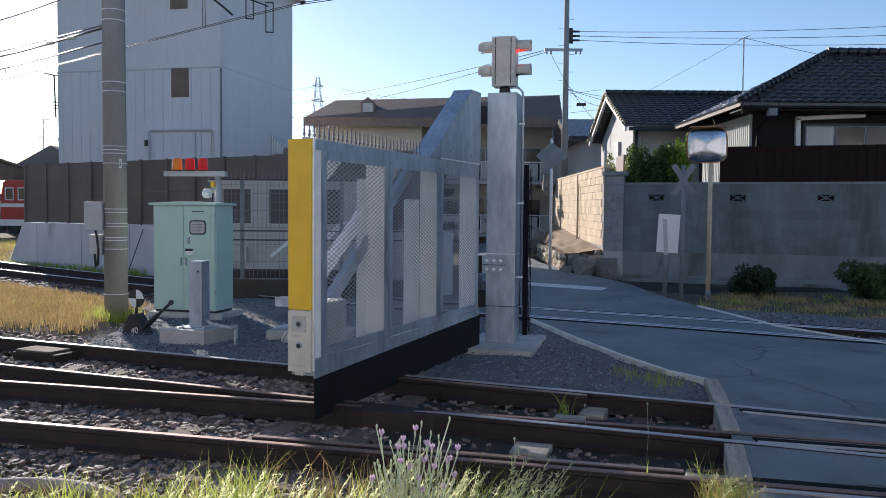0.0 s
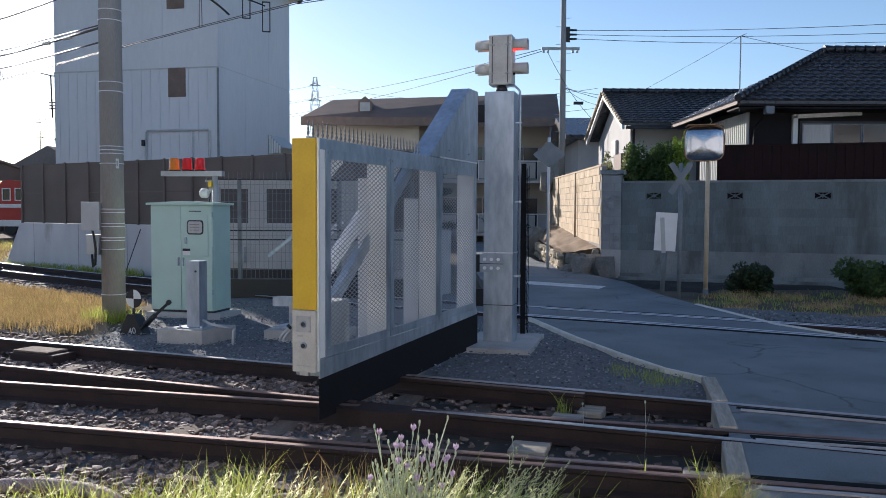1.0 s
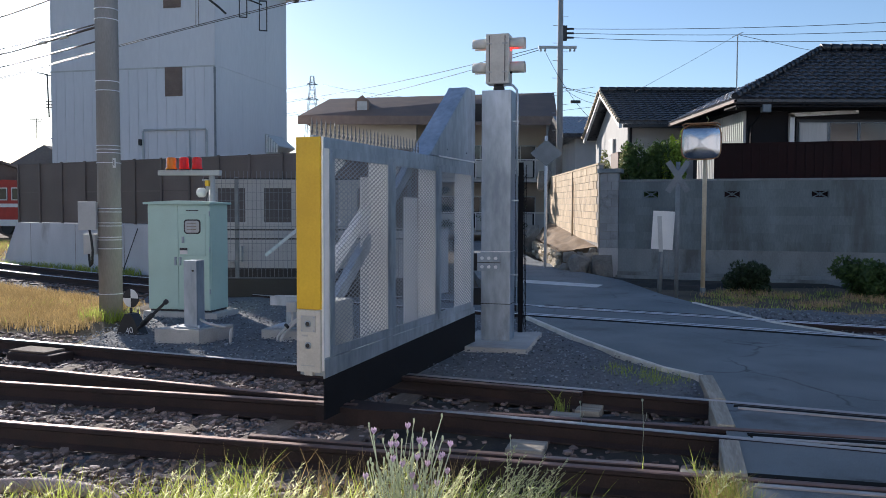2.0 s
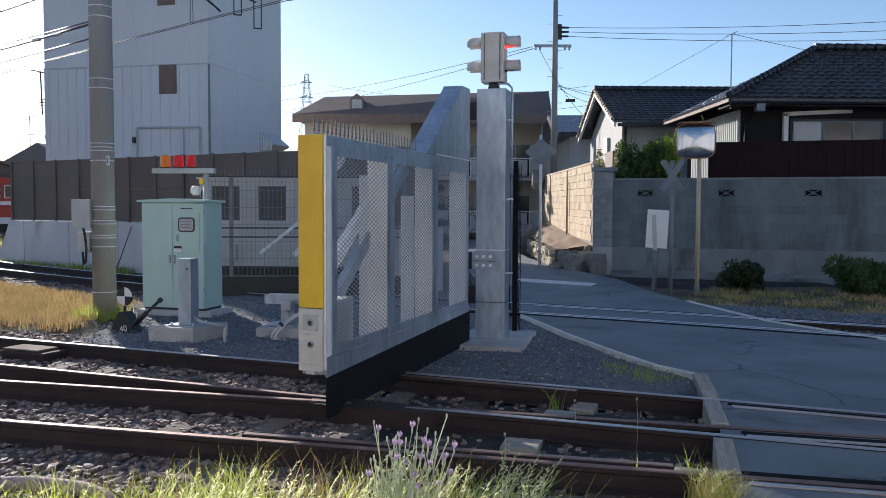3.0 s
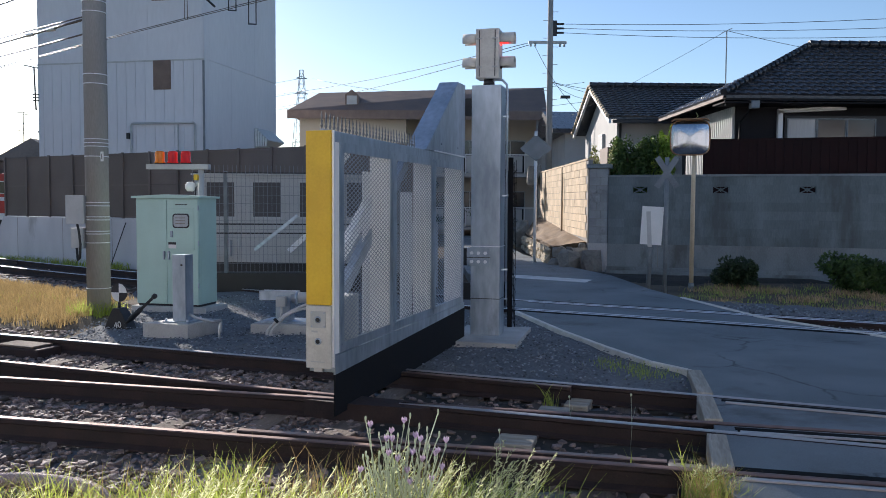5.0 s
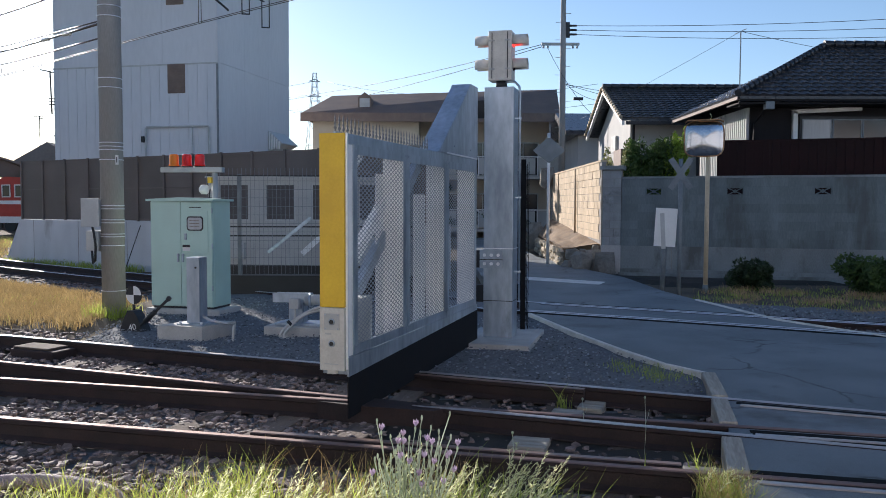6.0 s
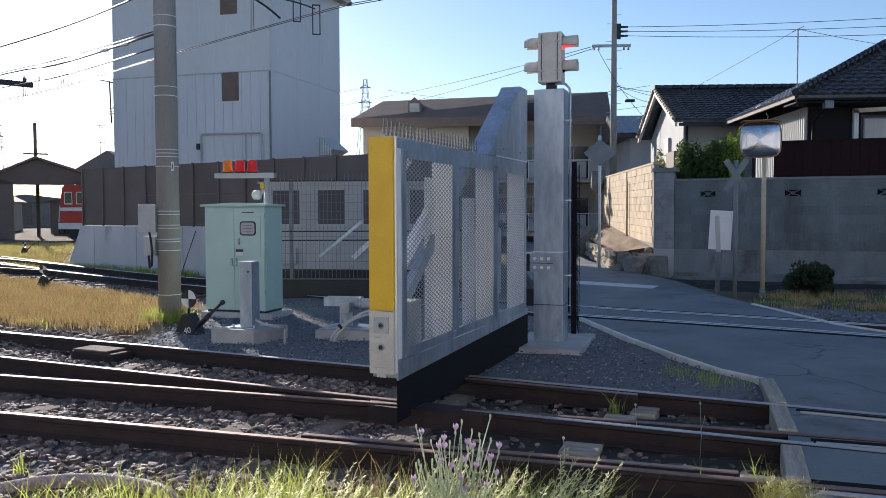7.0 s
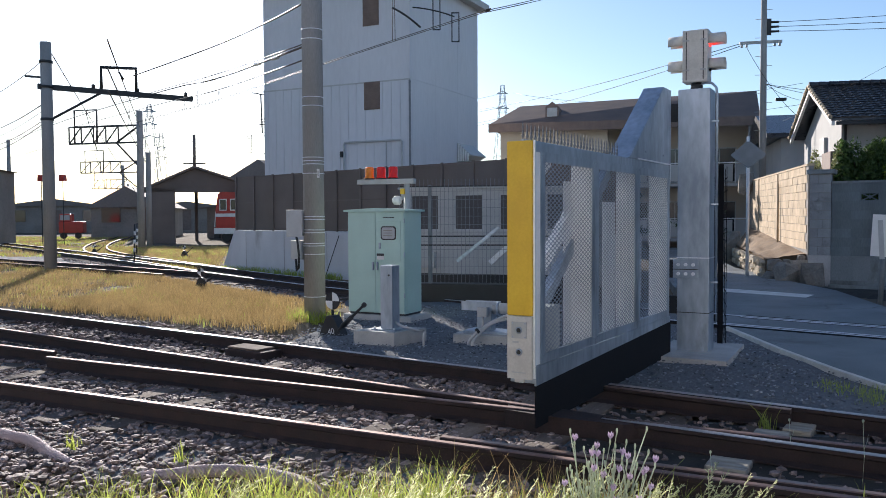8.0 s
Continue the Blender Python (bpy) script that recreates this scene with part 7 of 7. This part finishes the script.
stones("gravel", scatter([(4.4, 12.8), (4.7, 11.0), (5.5, 9.5), (9.5, 7.2), (9.5, 9.5), (5.2, 13.0)], 3500, 4), -0.09, 0.010, 0.026, STONE_G, "fine grey gravel beside the far track", 4)


# darker, nearly stone-free bed between the rails at the crossing
sheet("dark_bed", [(-0.5, 4.75), (-0.5, 7.4), (2.15, 6.35), (1.75, 4.6), (1.5, 4.45)], -0.158, DARK_GROUND, "dark bed between the rails at the crossing", "ground", step=0.12, rough=0.025, seed=21)


def blades(name, spots, z, hlo, hhi, wide, material, label, seed, bend=0.45, seg=3, each=1, spread=0.03, lean=(0.0, 0.0), category="grass"):
    """Tapering, bent blades in tufts."""
    rs = np.random.RandomState(seed)
    verts, faces = [], []
    for x, y in spots:
        for _ in range(each):
            h = rs.uniform(hlo, hhi)
            a = rs.uniform(0, 6.283)
            w = wide * rs.uniform(0.6, 1.3)
            dx, dy = math.cos(a), math.sin(a)
            b = bend * h * rs.uniform(0.2, 1.2)
            ba = rs.uniform(0, 6.283)
            bx, by = math.cos(ba) * b + lean[0] * h, math.sin(ba) * b + lean[1] * h
            px, py = x + rs.normal(0, spread), y + rs.normal(0, spread)
            k = len(verts)
            for i in range(seg + 1):
                t = i / seg
                ww = w * (1 - t) ** 0.8 * 0.5 + 0.0004
                cx, cy, cz = px + bx * t * t, py + by * t * t, z + h * (t - 0.18 * t * t * bend * 2)
                verts += [(cx - dx * ww, cy - dy * ww, cz), (cx + dx * ww, cy + dy * ww, cz)]
            for i in range(seg):
                faces.append((k + 2 * i, k + 2 * i + 1, k + 2 * i + 3, k + 2 * i + 2))
    return tagged(raw(name, verts, faces, material), label, category, kind="stuff")


def clumpy(spots, scale, cut, seed):
    return [(x, y) for x, y in spots if noise.noise((x * scale, y * scale, seed)) > cut]


def verge(n, seed, a0, a1, r0, r1):
    """Spots on the near verge: degrees left of ahead, metres from where one stands."""
    rnd = random.Random(seed)
    out = []
    for _ in range(n):
        a, r = radians(rnd.uniform(a0, a1)), rnd.uniform(r0, r1)
        out.append((-math.sin(a) * r, math.cos(a) * r))
    return out


blades("grass", clumpy(verge(420, 21, -6, 20, 3.0, 3.6), 2.2, -0.15, 3.0), -0.2, 0.46, 0.70, 0.010, GRASS, "tall fresh green grass at the trackside", 21, each=4, spread=0.05, lean=(0.08, 0))
blades("grass", clumpy(verge(1000, 22, 12, 56, 3.6, 4.6), 1.8, -0.2, 9.0), -0.2, 0.22, 0.46, 0.009, GRASS, "fresh green grass at the trackside", 22, each=4, spread=0.05)
blades("grass", clumpy(verge(420, 23, 20, 58, 4.4, 5.4), 1.6, 0.0, 4.0), -0.2, 0.05, 0.22, 0.009, GRASS, "low green weeds at the trackside", 23, each=4, spread=0.05)
blades("grass", scatter([(1.42, 4.15), (1.47, 4.5), (1.66, 4.55), (1.68, 4.15)], 130, 24), -0.15, 0.08, 0.28, 0.006, GRASS, "small green grass tuft by the edging timber", 24, each=4)
blades("grass", verge(90, 37, -10, -4, 3.6, 4.1), -0.2, 0.2, 0.42, 0.010, GRASS, "fresh green grass at the trackside", 37, each=4, spread=0.05)


def seed_heads(spots, z, lo, hi, label, seed):
    """Nodding grass panicles: a thin stalk with many short slanting spikelets."""
    rs = np.random.RandomState(seed)
    verts, faces = [], []
    for x, y in spots:
        h = rs.uniform(lo, hi)
        a = rs.normal(0.0, 0.5)
        lx, ly = math.cos(a) * 0.16 * rs.uniform(0.5, 1.4), math.sin(a) * 0.12
        at = lambda t: np.array((x + lx * t ** 2.2, y + ly * t ** 2.2, z + h * (t - 0.16 * t ** 3)))
        for i in range(6):
            p, q = at(i / 6), at((i + 1) / 6)
            k = len(verts)
            verts += [tuple(p - (0.0012, 0, 0)), tuple(p + (0.0012, 0, 0)), tuple(q + (0.001, 0, 0)), tuple(q - (0.001, 0, 0))]
            faces.append((k, k + 1, k + 2, k + 3))
        for i in range(26):
            t = 0.62 + 0.38 * i / 26
            p = at(t)
            d = np.array((rs.normal(0.5, 0.5), rs.normal(0, 0.5), rs.uniform(0.2, 0.9)))
            d /= np.linalg.norm(d)
            l = 0.03 * (1.25 - t) + 0.012
            sd = np.cross(d, rs.normal(0, 1, 3)); sd = sd / np.linalg.norm(sd) * 0.0028
            k = len(verts)
            verts += [tuple(p), tuple(p + d * l * 0.5 + sd), tuple(p + d * l), tuple(p + d * l * 0.5 - sd)]
            faces.append((k, k + 1, k + 2, k + 3))
    return tagged(raw("seed_grass", verts, faces, SEED), label, "grass", kind="stuff")


seed_heads(scatter([(1.38, 4.2), (1.38, 4.5), (1.6, 4.5), (1.55, 4.2)], 12, 53), -0.15, 0.14, 0.28, "pale seed heads by the edging timber", 53)
blades("dry_grass", scatter([(1.42, 4.15), (1.47, 4.5), (1.66, 4.55), (1.68, 4.15)], 110, 54), -0.15, 0.10, 0.32, 0.004, DRYGRASS, "straw-coloured grass by the edging timber", 54, each=3)
seed_heads(clumpy(verge(260, 25, -7, 20, 3.0, 3.6), 2.2, -0.2, 3.0), -0.2, 0.52, 0.78, "pale feathery seed heads of trackside grass", 25)
seed_heads(clumpy(verge(200, 26, 18, 56, 3.7, 4.5), 2.2, -0.1, 3.0), -0.2, 0.25, 0.45, "pale feathery seed heads of trackside grass", 26)
blades("dry_grass", clumpy(verge(900, 27, -6, 58, 3.6, 4.8), 1.5, -0.15, 6.0), -0.2, 0.12, 0.42, 0.005, DRYGRASS, "straw-coloured dead grass among the green", 26, each=3)
FIELD = [(-30, 19.2), (-30, 30.5), (-14, 20.2), (-8, 15.2), (-5.1, 13.0), (-4.75, 10.6), (-10.5, 12.7)]
blades("dry_grass", clumpy(scatter(FIELD, 16000, 27), 0.5, -0.35, 2.0), -0.14, 0.07, 0.20, 0.012, DRYGRASS, "golden dry grass between the tracks", 27, each=5, spread=0.07, seg=2)
blades("dry_grass", scatter([(-11, 13.2), (-11, 17.2), (-8, 15.0), (-5.1, 12.8), (-4.75, 11.0)], 4000, 28), -0.14, 0.07, 0.19, 0.008, DRYGRASS, "golden dry grass between the tracks", 28, each=5, spread=0.06, seg=2)
blades("dry_grass", clumpy(scatter([(-14, 20.3), (-8, 15.3), (-5.1, 13.1), (-5.1, 13.9), (-8, 16.2), (-14, 21.2)], 2600, 38), 0.9, -0.3, 4.0), -0.14, 0.06, 0.18, 0.011, DRYGRASS, "golden dry grass between the tracks", 38, each=5, spread=0.07, seg=2)
blades("grass", clumpy(scatter(FIELD, 3200, 29), 0.7, 0.05, 8.0), -0.14, 0.05, 0.17, 0.012, GRASS, "patches of green grass in the dry field", 29, each=5, spread=0.07, seg=2)
blades("grass", scatter([(2.30, 7.35), (2.02, 7.85), (1.72, 8.05), (1.62, 7.75), (1.95, 7.10)], 110, 61), -0.06, 0.03, 0.11, 0.006, GRASS, "low weeds in the gravel along the kerb", 61, each=4, spread=0.05)
blades("grass", scatter([(-5.15, 11.6), (-5.15, 12.2), (-4.5, 12.2), (-4.5, 11.6)], 90, 30), -0.14, 0.10, 0.30, 0.009, GRASS, "green tufts round the concrete pole", 30, each=5)
blades("grass", clumpy(scatter([(-13, 22.5), (-24, 31.5), (-30, 42), (-22, 42), (-13.5, 25)], 1500, 31), 0.4, -0.3, 1.0), -0.17, 0.06, 0.2, 0.02, GRASS, "yellowish green grass along the siding", 31, each=5, spread=0.1, seg=2)
blades("dry_grass", clumpy(scatter([(-13, 22.5), (-24, 31.5), (-30, 42), (-22, 42), (-13.5, 25)], 4500, 32), 0.4, -0.5, 5.0), -0.17, 0.06, 0.2, 0.02, DRYGRASS, "golden dry grass along the siding", 32, each=5, spread=0.1, seg=2)
blades("dry_grass", clumpy(scatter([(-21, 31), (-26, 37), (-44, 66), (-64, 66), (-46, 40), (-30, 31)], 5200, 51), 0.22, -0.25, 5.0), -0.18, 0.06, 0.2, 0.035, DRYGRASS, "golden dry grass among the far sidings", 51, each=5, spread=0.14, seg=2)
blades("grass", clumpy(scatter([(-21, 31), (-26, 37), (-44, 66), (-64, 66), (-46, 40), (-30, 31)], 3200, 52), 0.25, -0.1, 11.0), -0.18, 0.06, 0.2, 0.035, GRASS, "green weeds among the far sidings", 52, each=5, spread=0.14, seg=2)
blades("grass", scatter([(-12.6, 23.3), (-12.6, 23.9), (-7.5, 20.8), (-7.5, 20.3)], 300, 33), -0.17, 0.08, 0.28, 0.015, GRASS, "green weeds at the foot of the concrete base", 33, each=5)
blades("dry_grass", clumpy(scatter([(4.45, 14.6), (5.2, 12.9), (12, 9.4), (13, 14.5), (6.4, 17.2), (5.2, 16.0)], 3800, 34), 1.3, 0.1, 7.0), -0.16, 0.05, 0.20, 0.010, VERGEGRASS, "dry grass on the verge before the block wall", 34, each=5, spread=0.07, seg=2, bend=0.9)
blades("grass", clumpy(scatter([(4.45, 14.6), (5.2, 12.9), (12, 9.4), (13, 14.5), (6.4, 17.2), (5.2, 16.0)], 1300, 35), 1.3, -0.15, 17.0), -0.16, 0.04, 0.13, 0.010, GRASS, "green weeds on the verge before the block wall", 35, each=5, spread=0.07, seg=2)
blades("grass", scatter([(1.75, 7.1), (2.35, 6.9), (2.42, 7.5), (2.0, 8.2)], 60, 36), -0.1, 0.03, 0.10, 0.007, GRASS, "small weeds in the gravel by the kerb", 36, each=5, spread=0.05, seg=2)
for k, (x, y, h) in enumerate(((1.0, 6.55, 0.32), (-6.0, 5.75, 0.28), (-5.4, 5.4, 0.35), (-3.9, 5.1, 0.18), (-2.9, 4.9, 0.22), (1.55, 4.75, 0.35), (1.2, 4.7, 0.3))):
    blades("weed", [(x, y)] * 9, -0.17, h * 0.4, h, 0.012, GRASS, "small green weed growing in the ballast", 40 + k, each=2, spread=0.03, category="weed")


def shrub(name, x, y, z, sx, sy, sz, n, leaf, material, label, seed, trunk=True):
    """Leaves spread through an uneven crown on short limbs."""
    rs = np.random.RandomState(seed)
    s = thing(name, label, "shrub", pose(x, y, z))
    verts, faces = [], []
    lobes = [(rs.uniform(-0.85, 0.85) * sx, rs.uniform(-0.7, 0.7) * sy, rs.uniform(0.15, 0.85) * sz, rs.uniform(0.18, 0.42)) for _ in range(16 if n < 4000 else 34)]
    for _ in range(n):
        lx, ly, lz, lr = lobes[rs.randint(len(lobes))]
        d = rs.normal(0, 1, 3); d /= np.linalg.norm(d)
        r = lr * rs.uniform(0.5, 1.0) ** 0.5
        c = np.array((lx + d[0] * r * sx, ly + d[1] * r * sy, max(0.02, lz + d[2] * r * sz)))
        u = rs.normal(0, 1, 3); u /= np.linalg.norm(u)
        v = np.cross(u, d + rs.normal(0, 0.5, 3)); v /= np.linalg.norm(v) + 1e-6
        l = leaf * rs.uniform(0.6, 1.3)
        k = len(verts)
        verts += [tuple(c - u * l), tuple(c + v * l * 0.42 + u * l * 0.1), tuple(c + u * l), tuple(c - v * l * 0.42 + u * l * 0.1)]
        faces.append((k, k + 1, k + 2, k + 3))
    tagged(raw("leaves", verts, faces, material, s), kind="stuff")
    bm = B()
    for lx, ly, lz, lr in lobes:
        rod(bm, (0, 0, -0.1), (lx * 0.4, ly * 0.4, lz * 0.5), 0.03, 0.02, seg=6)
        rod(bm, (lx * 0.4, ly * 0.4, lz * 0.5), (lx, ly, lz), 0.02, 0.008, seg=6)
    part("limbs", bm, BARK, s)
    return s


shrub("shrub", 5.25, 20.9, 1.5, 0.60, 0.5, 1.6, 9000, 0.06, LEAF, "dense dark green glossy shrub behind block wall", 61)
shrub("shrub", 4.6, 21.0, 1.6, 0.42, 0.35, 1.45, 3200, 0.05, LEAF_P, "thin pale green shrub behind block wall", 62)
shrub("shrub", 5.85, 20.7, 1.5, 0.34, 0.34, 1.75, 3600, 0.06, LEAF_B, "bright yellow-green climbing shrub behind block wall", 63)
shrub("shrub", 6.4, 16.6, -0.15, 0.50, 0.4, 0.54, 5500, 0.045, LEAF_D, "low dark green shrub before the block wall", 64)
shrub("shrub", 8.6, 15.6, -0.15, 0.85, 0.55, 0.66, 7000, 0.05, LEAF, "rounded green shrub before the block wall", 65)
shrub("shrub", 9.6, 15.2, -0.15, 0.6, 0.5, 0.75, 2000, 0.05, LEAF, "rounded green shrub before the block wall", 66)
for x, y in ((2.55, 32.0), (-0.2, 34.0)):
    pine = thing("garden_pine", "clipped dark pine with tiered foliage pads", "tree", pose(x, y, 0), group="garden pines")
    part("trunk", tube(B(), [(0, 0, -0.2), (0.08, 0, 0.8), (-0.05, 0, 1.6), (0.04, 0, 2.4), (0, 0, 3.0)], 0.07), BARK, pine)
    for k, (px, pz, pr) in enumerate(((0.35, 0.9, 0.5), (-0.4, 1.2, 0.5), (0.4, 1.6, 0.45), (-0.3, 1.95, 0.4), (0.3, 2.3, 0.35), (-0.15, 2.65, 0.32), (0.05, 3.0, 0.28))):
        rs = np.random.RandomState(70 + k)
        verts, faces = [], []
        for _ in range(420):
            d = rs.normal(0, 0.45, 3) * (pr, pr, 0.16)
            u = rs.normal(0, 1, 3); u /= np.linalg.norm(u)
            v = np.cross(u, rs.normal(0, 1, 3)); v /= np.linalg.norm(v)
            c = np.array((px, 0, pz)) + d
            q = len(verts)
            verts += [tuple(c - u * 0.07), tuple(c + v * 0.025), tuple(c + u * 0.07), tuple(c - v * 0.025)]
            faces.append((q, q + 1, q + 2, q + 3))
        tagged(raw("foliage_pad", verts, faces, LEAF_D, pine), kind="stuff")
        part("limb", rod(B(), (0, 0, pz - 0.2), (px, 0, pz - 0.05), 0.03, 0.02, seg=6), BARK, pine)

# mauve flowers on tall branching stems
flower = thing("wild_flower", "tall wild flower with thin branching stems and mauve heads", "flower", pose(-0.13, 3.15, -0.18) @ Matrix.Diagonal((0.85, 0.85, 1.46, 1.0)))
rs = np.random.RandomState(90)
for k in range(20):
    bx, by = max(-0.05, min(0.05, rs.normal(0, 0.03))), rs.normal(0, 0.03)
    h = rs.uniform(0.46, 0.64)
    tx = -0.15 + 0.40 * k / 19 + rs.uniform(-0.02, 0.02)
    h *= 1.0 - 0.5 * abs(tx - 0.05)
    tip = Vector((bx + tx, by + rs.normal(0, 0.06), h))
    pts = [Vector((bx * 0.5, by, 0)), Vector((bx * 0.6 + tx * 0.25, by, h * 0.45)), Vector((bx + tx * 0.7, by, h * 0.78)), tip]
    st = part("stem", tube(B(), pts, 0.0027, seg=5), STEM, flower)
    tips = [tip]
    for j in range(3):
        q = pts[1].lerp(pts[2], rs.uniform(0.2, 0.9))
        e = q + Vector((rs.uniform(-0.09, 0.09), rs.uniform(-0.04, 0.04), rs.uniform(0.09, 0.20)))
        part("side_stem", tube(B(), [q, q.lerp(e, 0.5) + Vector((0.01, 0, 0)), e], 0.002, seg=5), STEM, st)
        tips.append(e)
    for e in tips:
        bud = part("bud", lathe(B(), [(0.0015, -0.007), (0.0045, 0.0), (0.005, 0.005), (0.003, 0.010)], tuple(e), seg=8), STEM, st)
        if rs.uniform() < 0.22:
            bm = B()
            for a in range(14):
                an = a * 2.4
                r = 0.007 + 0.008 * (a % 3) / 2
                c = e + Vector((0, 0, 0.008))
                t = c + Vector((math.cos(an) * r, math.sin(an) * r, 0.011 + 0.004 * (a % 2)))
                sd = Vector((-math.sin(an), math.cos(an), 0)) * 0.005
                bm.faces.new([bm.verts.new(v) for v in (c, t - sd, t + Vector((0, 0, 0.006)), t + sd)])
            part("petals", bm, PETAL, bud, "mauve petals")
    verts, faces = [], []
    for j in range(7):
        z = rs.uniform(0.03, 0.5) * h
        p = pts[0].lerp(pts[1], min(1, z / (h * 0.45)))
        an = rs.uniform(0, 6.28)
        e = p + Vector((math.cos(an) * 0.07, math.sin(an) * 0.07, 0.06))
        sd = Vector((-math.sin(an), math.cos(an), 0)) * 0.007
        m_ = p.lerp(e, 0.5) + Vector((0, 0, 0.015))
        q = len(verts)
        verts += [tuple(p), tuple(m_ - sd), tuple(e), tuple(m_ + sd)]
        faces.append((q, q + 1, q + 2, q + 3))
    raw("stem_leaves", verts, faces, STEM, st)
for k, (x, y, h) in enumerate(((1.02, 5.75, 0.30), (0.45, 4.95, 0.28), (1.35, 5.3, 0.42))):
    tl = thing("wild_flower", "single thin wild flower stem in the ballast", "flower", pose(x, y, -0.17))
    part("stem", tube(B(), [(0, 0, 0), (0.01, 0, h * 0.5), (0.0, 0, h)], 0.0018, seg=5), STEM, tl)
    part("bud", lathe(B(), [(0.002, -0.008), (0.007, 0.0), (0.008, 0.008), (0.003, 0.014)], (0, 0, h), seg=8), STEM, tl)
    part("side_stem", tube(B(), [(0.008, 0, h * 0.6), (0.025, 0, h * 0.72), (0.03, 0, h * 0.82)], 0.0014, seg=5), STEM, tl)

# pale hose lying in the grass
hose_pts = [interp([(-7.5, 6.4, -0.14), (-5.6, 5.62, -0.13), (-4.6, 5.2, -0.12), (-4.2, 5.06, -0.12), (-3.9, 4.9, -0.16), (-3.4, 4.72, -0.22), (-2.95, 4.65, -0.16), (-2.6, 4.64, -0.10), (-2.25, 4.64, -0.09), (-1.88, 4.54, -0.11), (-1.7, 4.42, -0.2)], i * 0.1) for i in range(101)]
bm = B()
tube(bm, hose_pts, 0.036, seg=12)
for a, b in zip(hose_pts[20:], hose_pts[21:]):
    for k in range(4):
        p, q = a.lerp(b, k / 4), a.lerp(b, k / 4 + 0.11)
        rod(bm, p, q, 0.041, seg=12)
tagged(part("hose", bm, HOSE), "pale pinkish ribbed hose lying in the grass", "hose")
# cast cover and odd pieces between the rails
cover = thing("point_cover", "rusty cast steel cover between the rails", "cover", pose(-4.35, 8.9, -0.16, 0, 0, -22))
part("box", box(B(), -0.32, 0.32, -0.16, 0.16, -0.02, 0.10, bevel=0.02), RUST, cover)
part("lid", box(B(), -0.30, 0.22, -0.14, 0.14, 0.10, 0.125, bevel=0.012), SLEEPER, cover)
for x, y, a, w in ((0.62, 5.55, -16, 0.26), (1.0, 6.35, -18, 0.24), (1.25, 6.62, -20, 0.2)):
    tagged(part("timber_offcut", box(B(), -w / 2, w / 2, -0.13, 0.13, -0.1, 0.025, bevel=0.012), WOOD_OLD, m=pose(x, y, -0.14, 0, 0, a)), "pale timber offcut lying between the rails", "timber")
tagged(part("timber_offcut", box(B(), -0.16, 0.16, -0.06, 0.06, -0.1, 0.06, bevel=0.012), WOOD_OLD, m=pose(1.60, 4.72, -0.1, 0, 0, -14)), "pale timber offcut beside the edging beam", "timber")


def motions():
    """The gate swings slowly about its post; the flower sways in the wind."""
    swing = [(0, -112.92), (0.5, -112.5), (1, -111.92), (1.5, -111.43), (3, -109.92), (3.5, -109.45), (4, -109.0), (4.5, -108.5), (5.4, -108.1), (6, -108.1), (8, -108.18)]
    walk(flower, [(t, pose(-0.13, 3.15, -0.18, 0.5 * math.sin(t * 2.1), 1.6 * math.sin(t * 2.6) + 0.8 * math.sin(t * 4.3), 0)) for t in [k * 0.4 for k in range(21)]])
    walk(gate, [(t, pose(*HINGE, 0, 0, 0, a)) for t, a in swing])


motions()
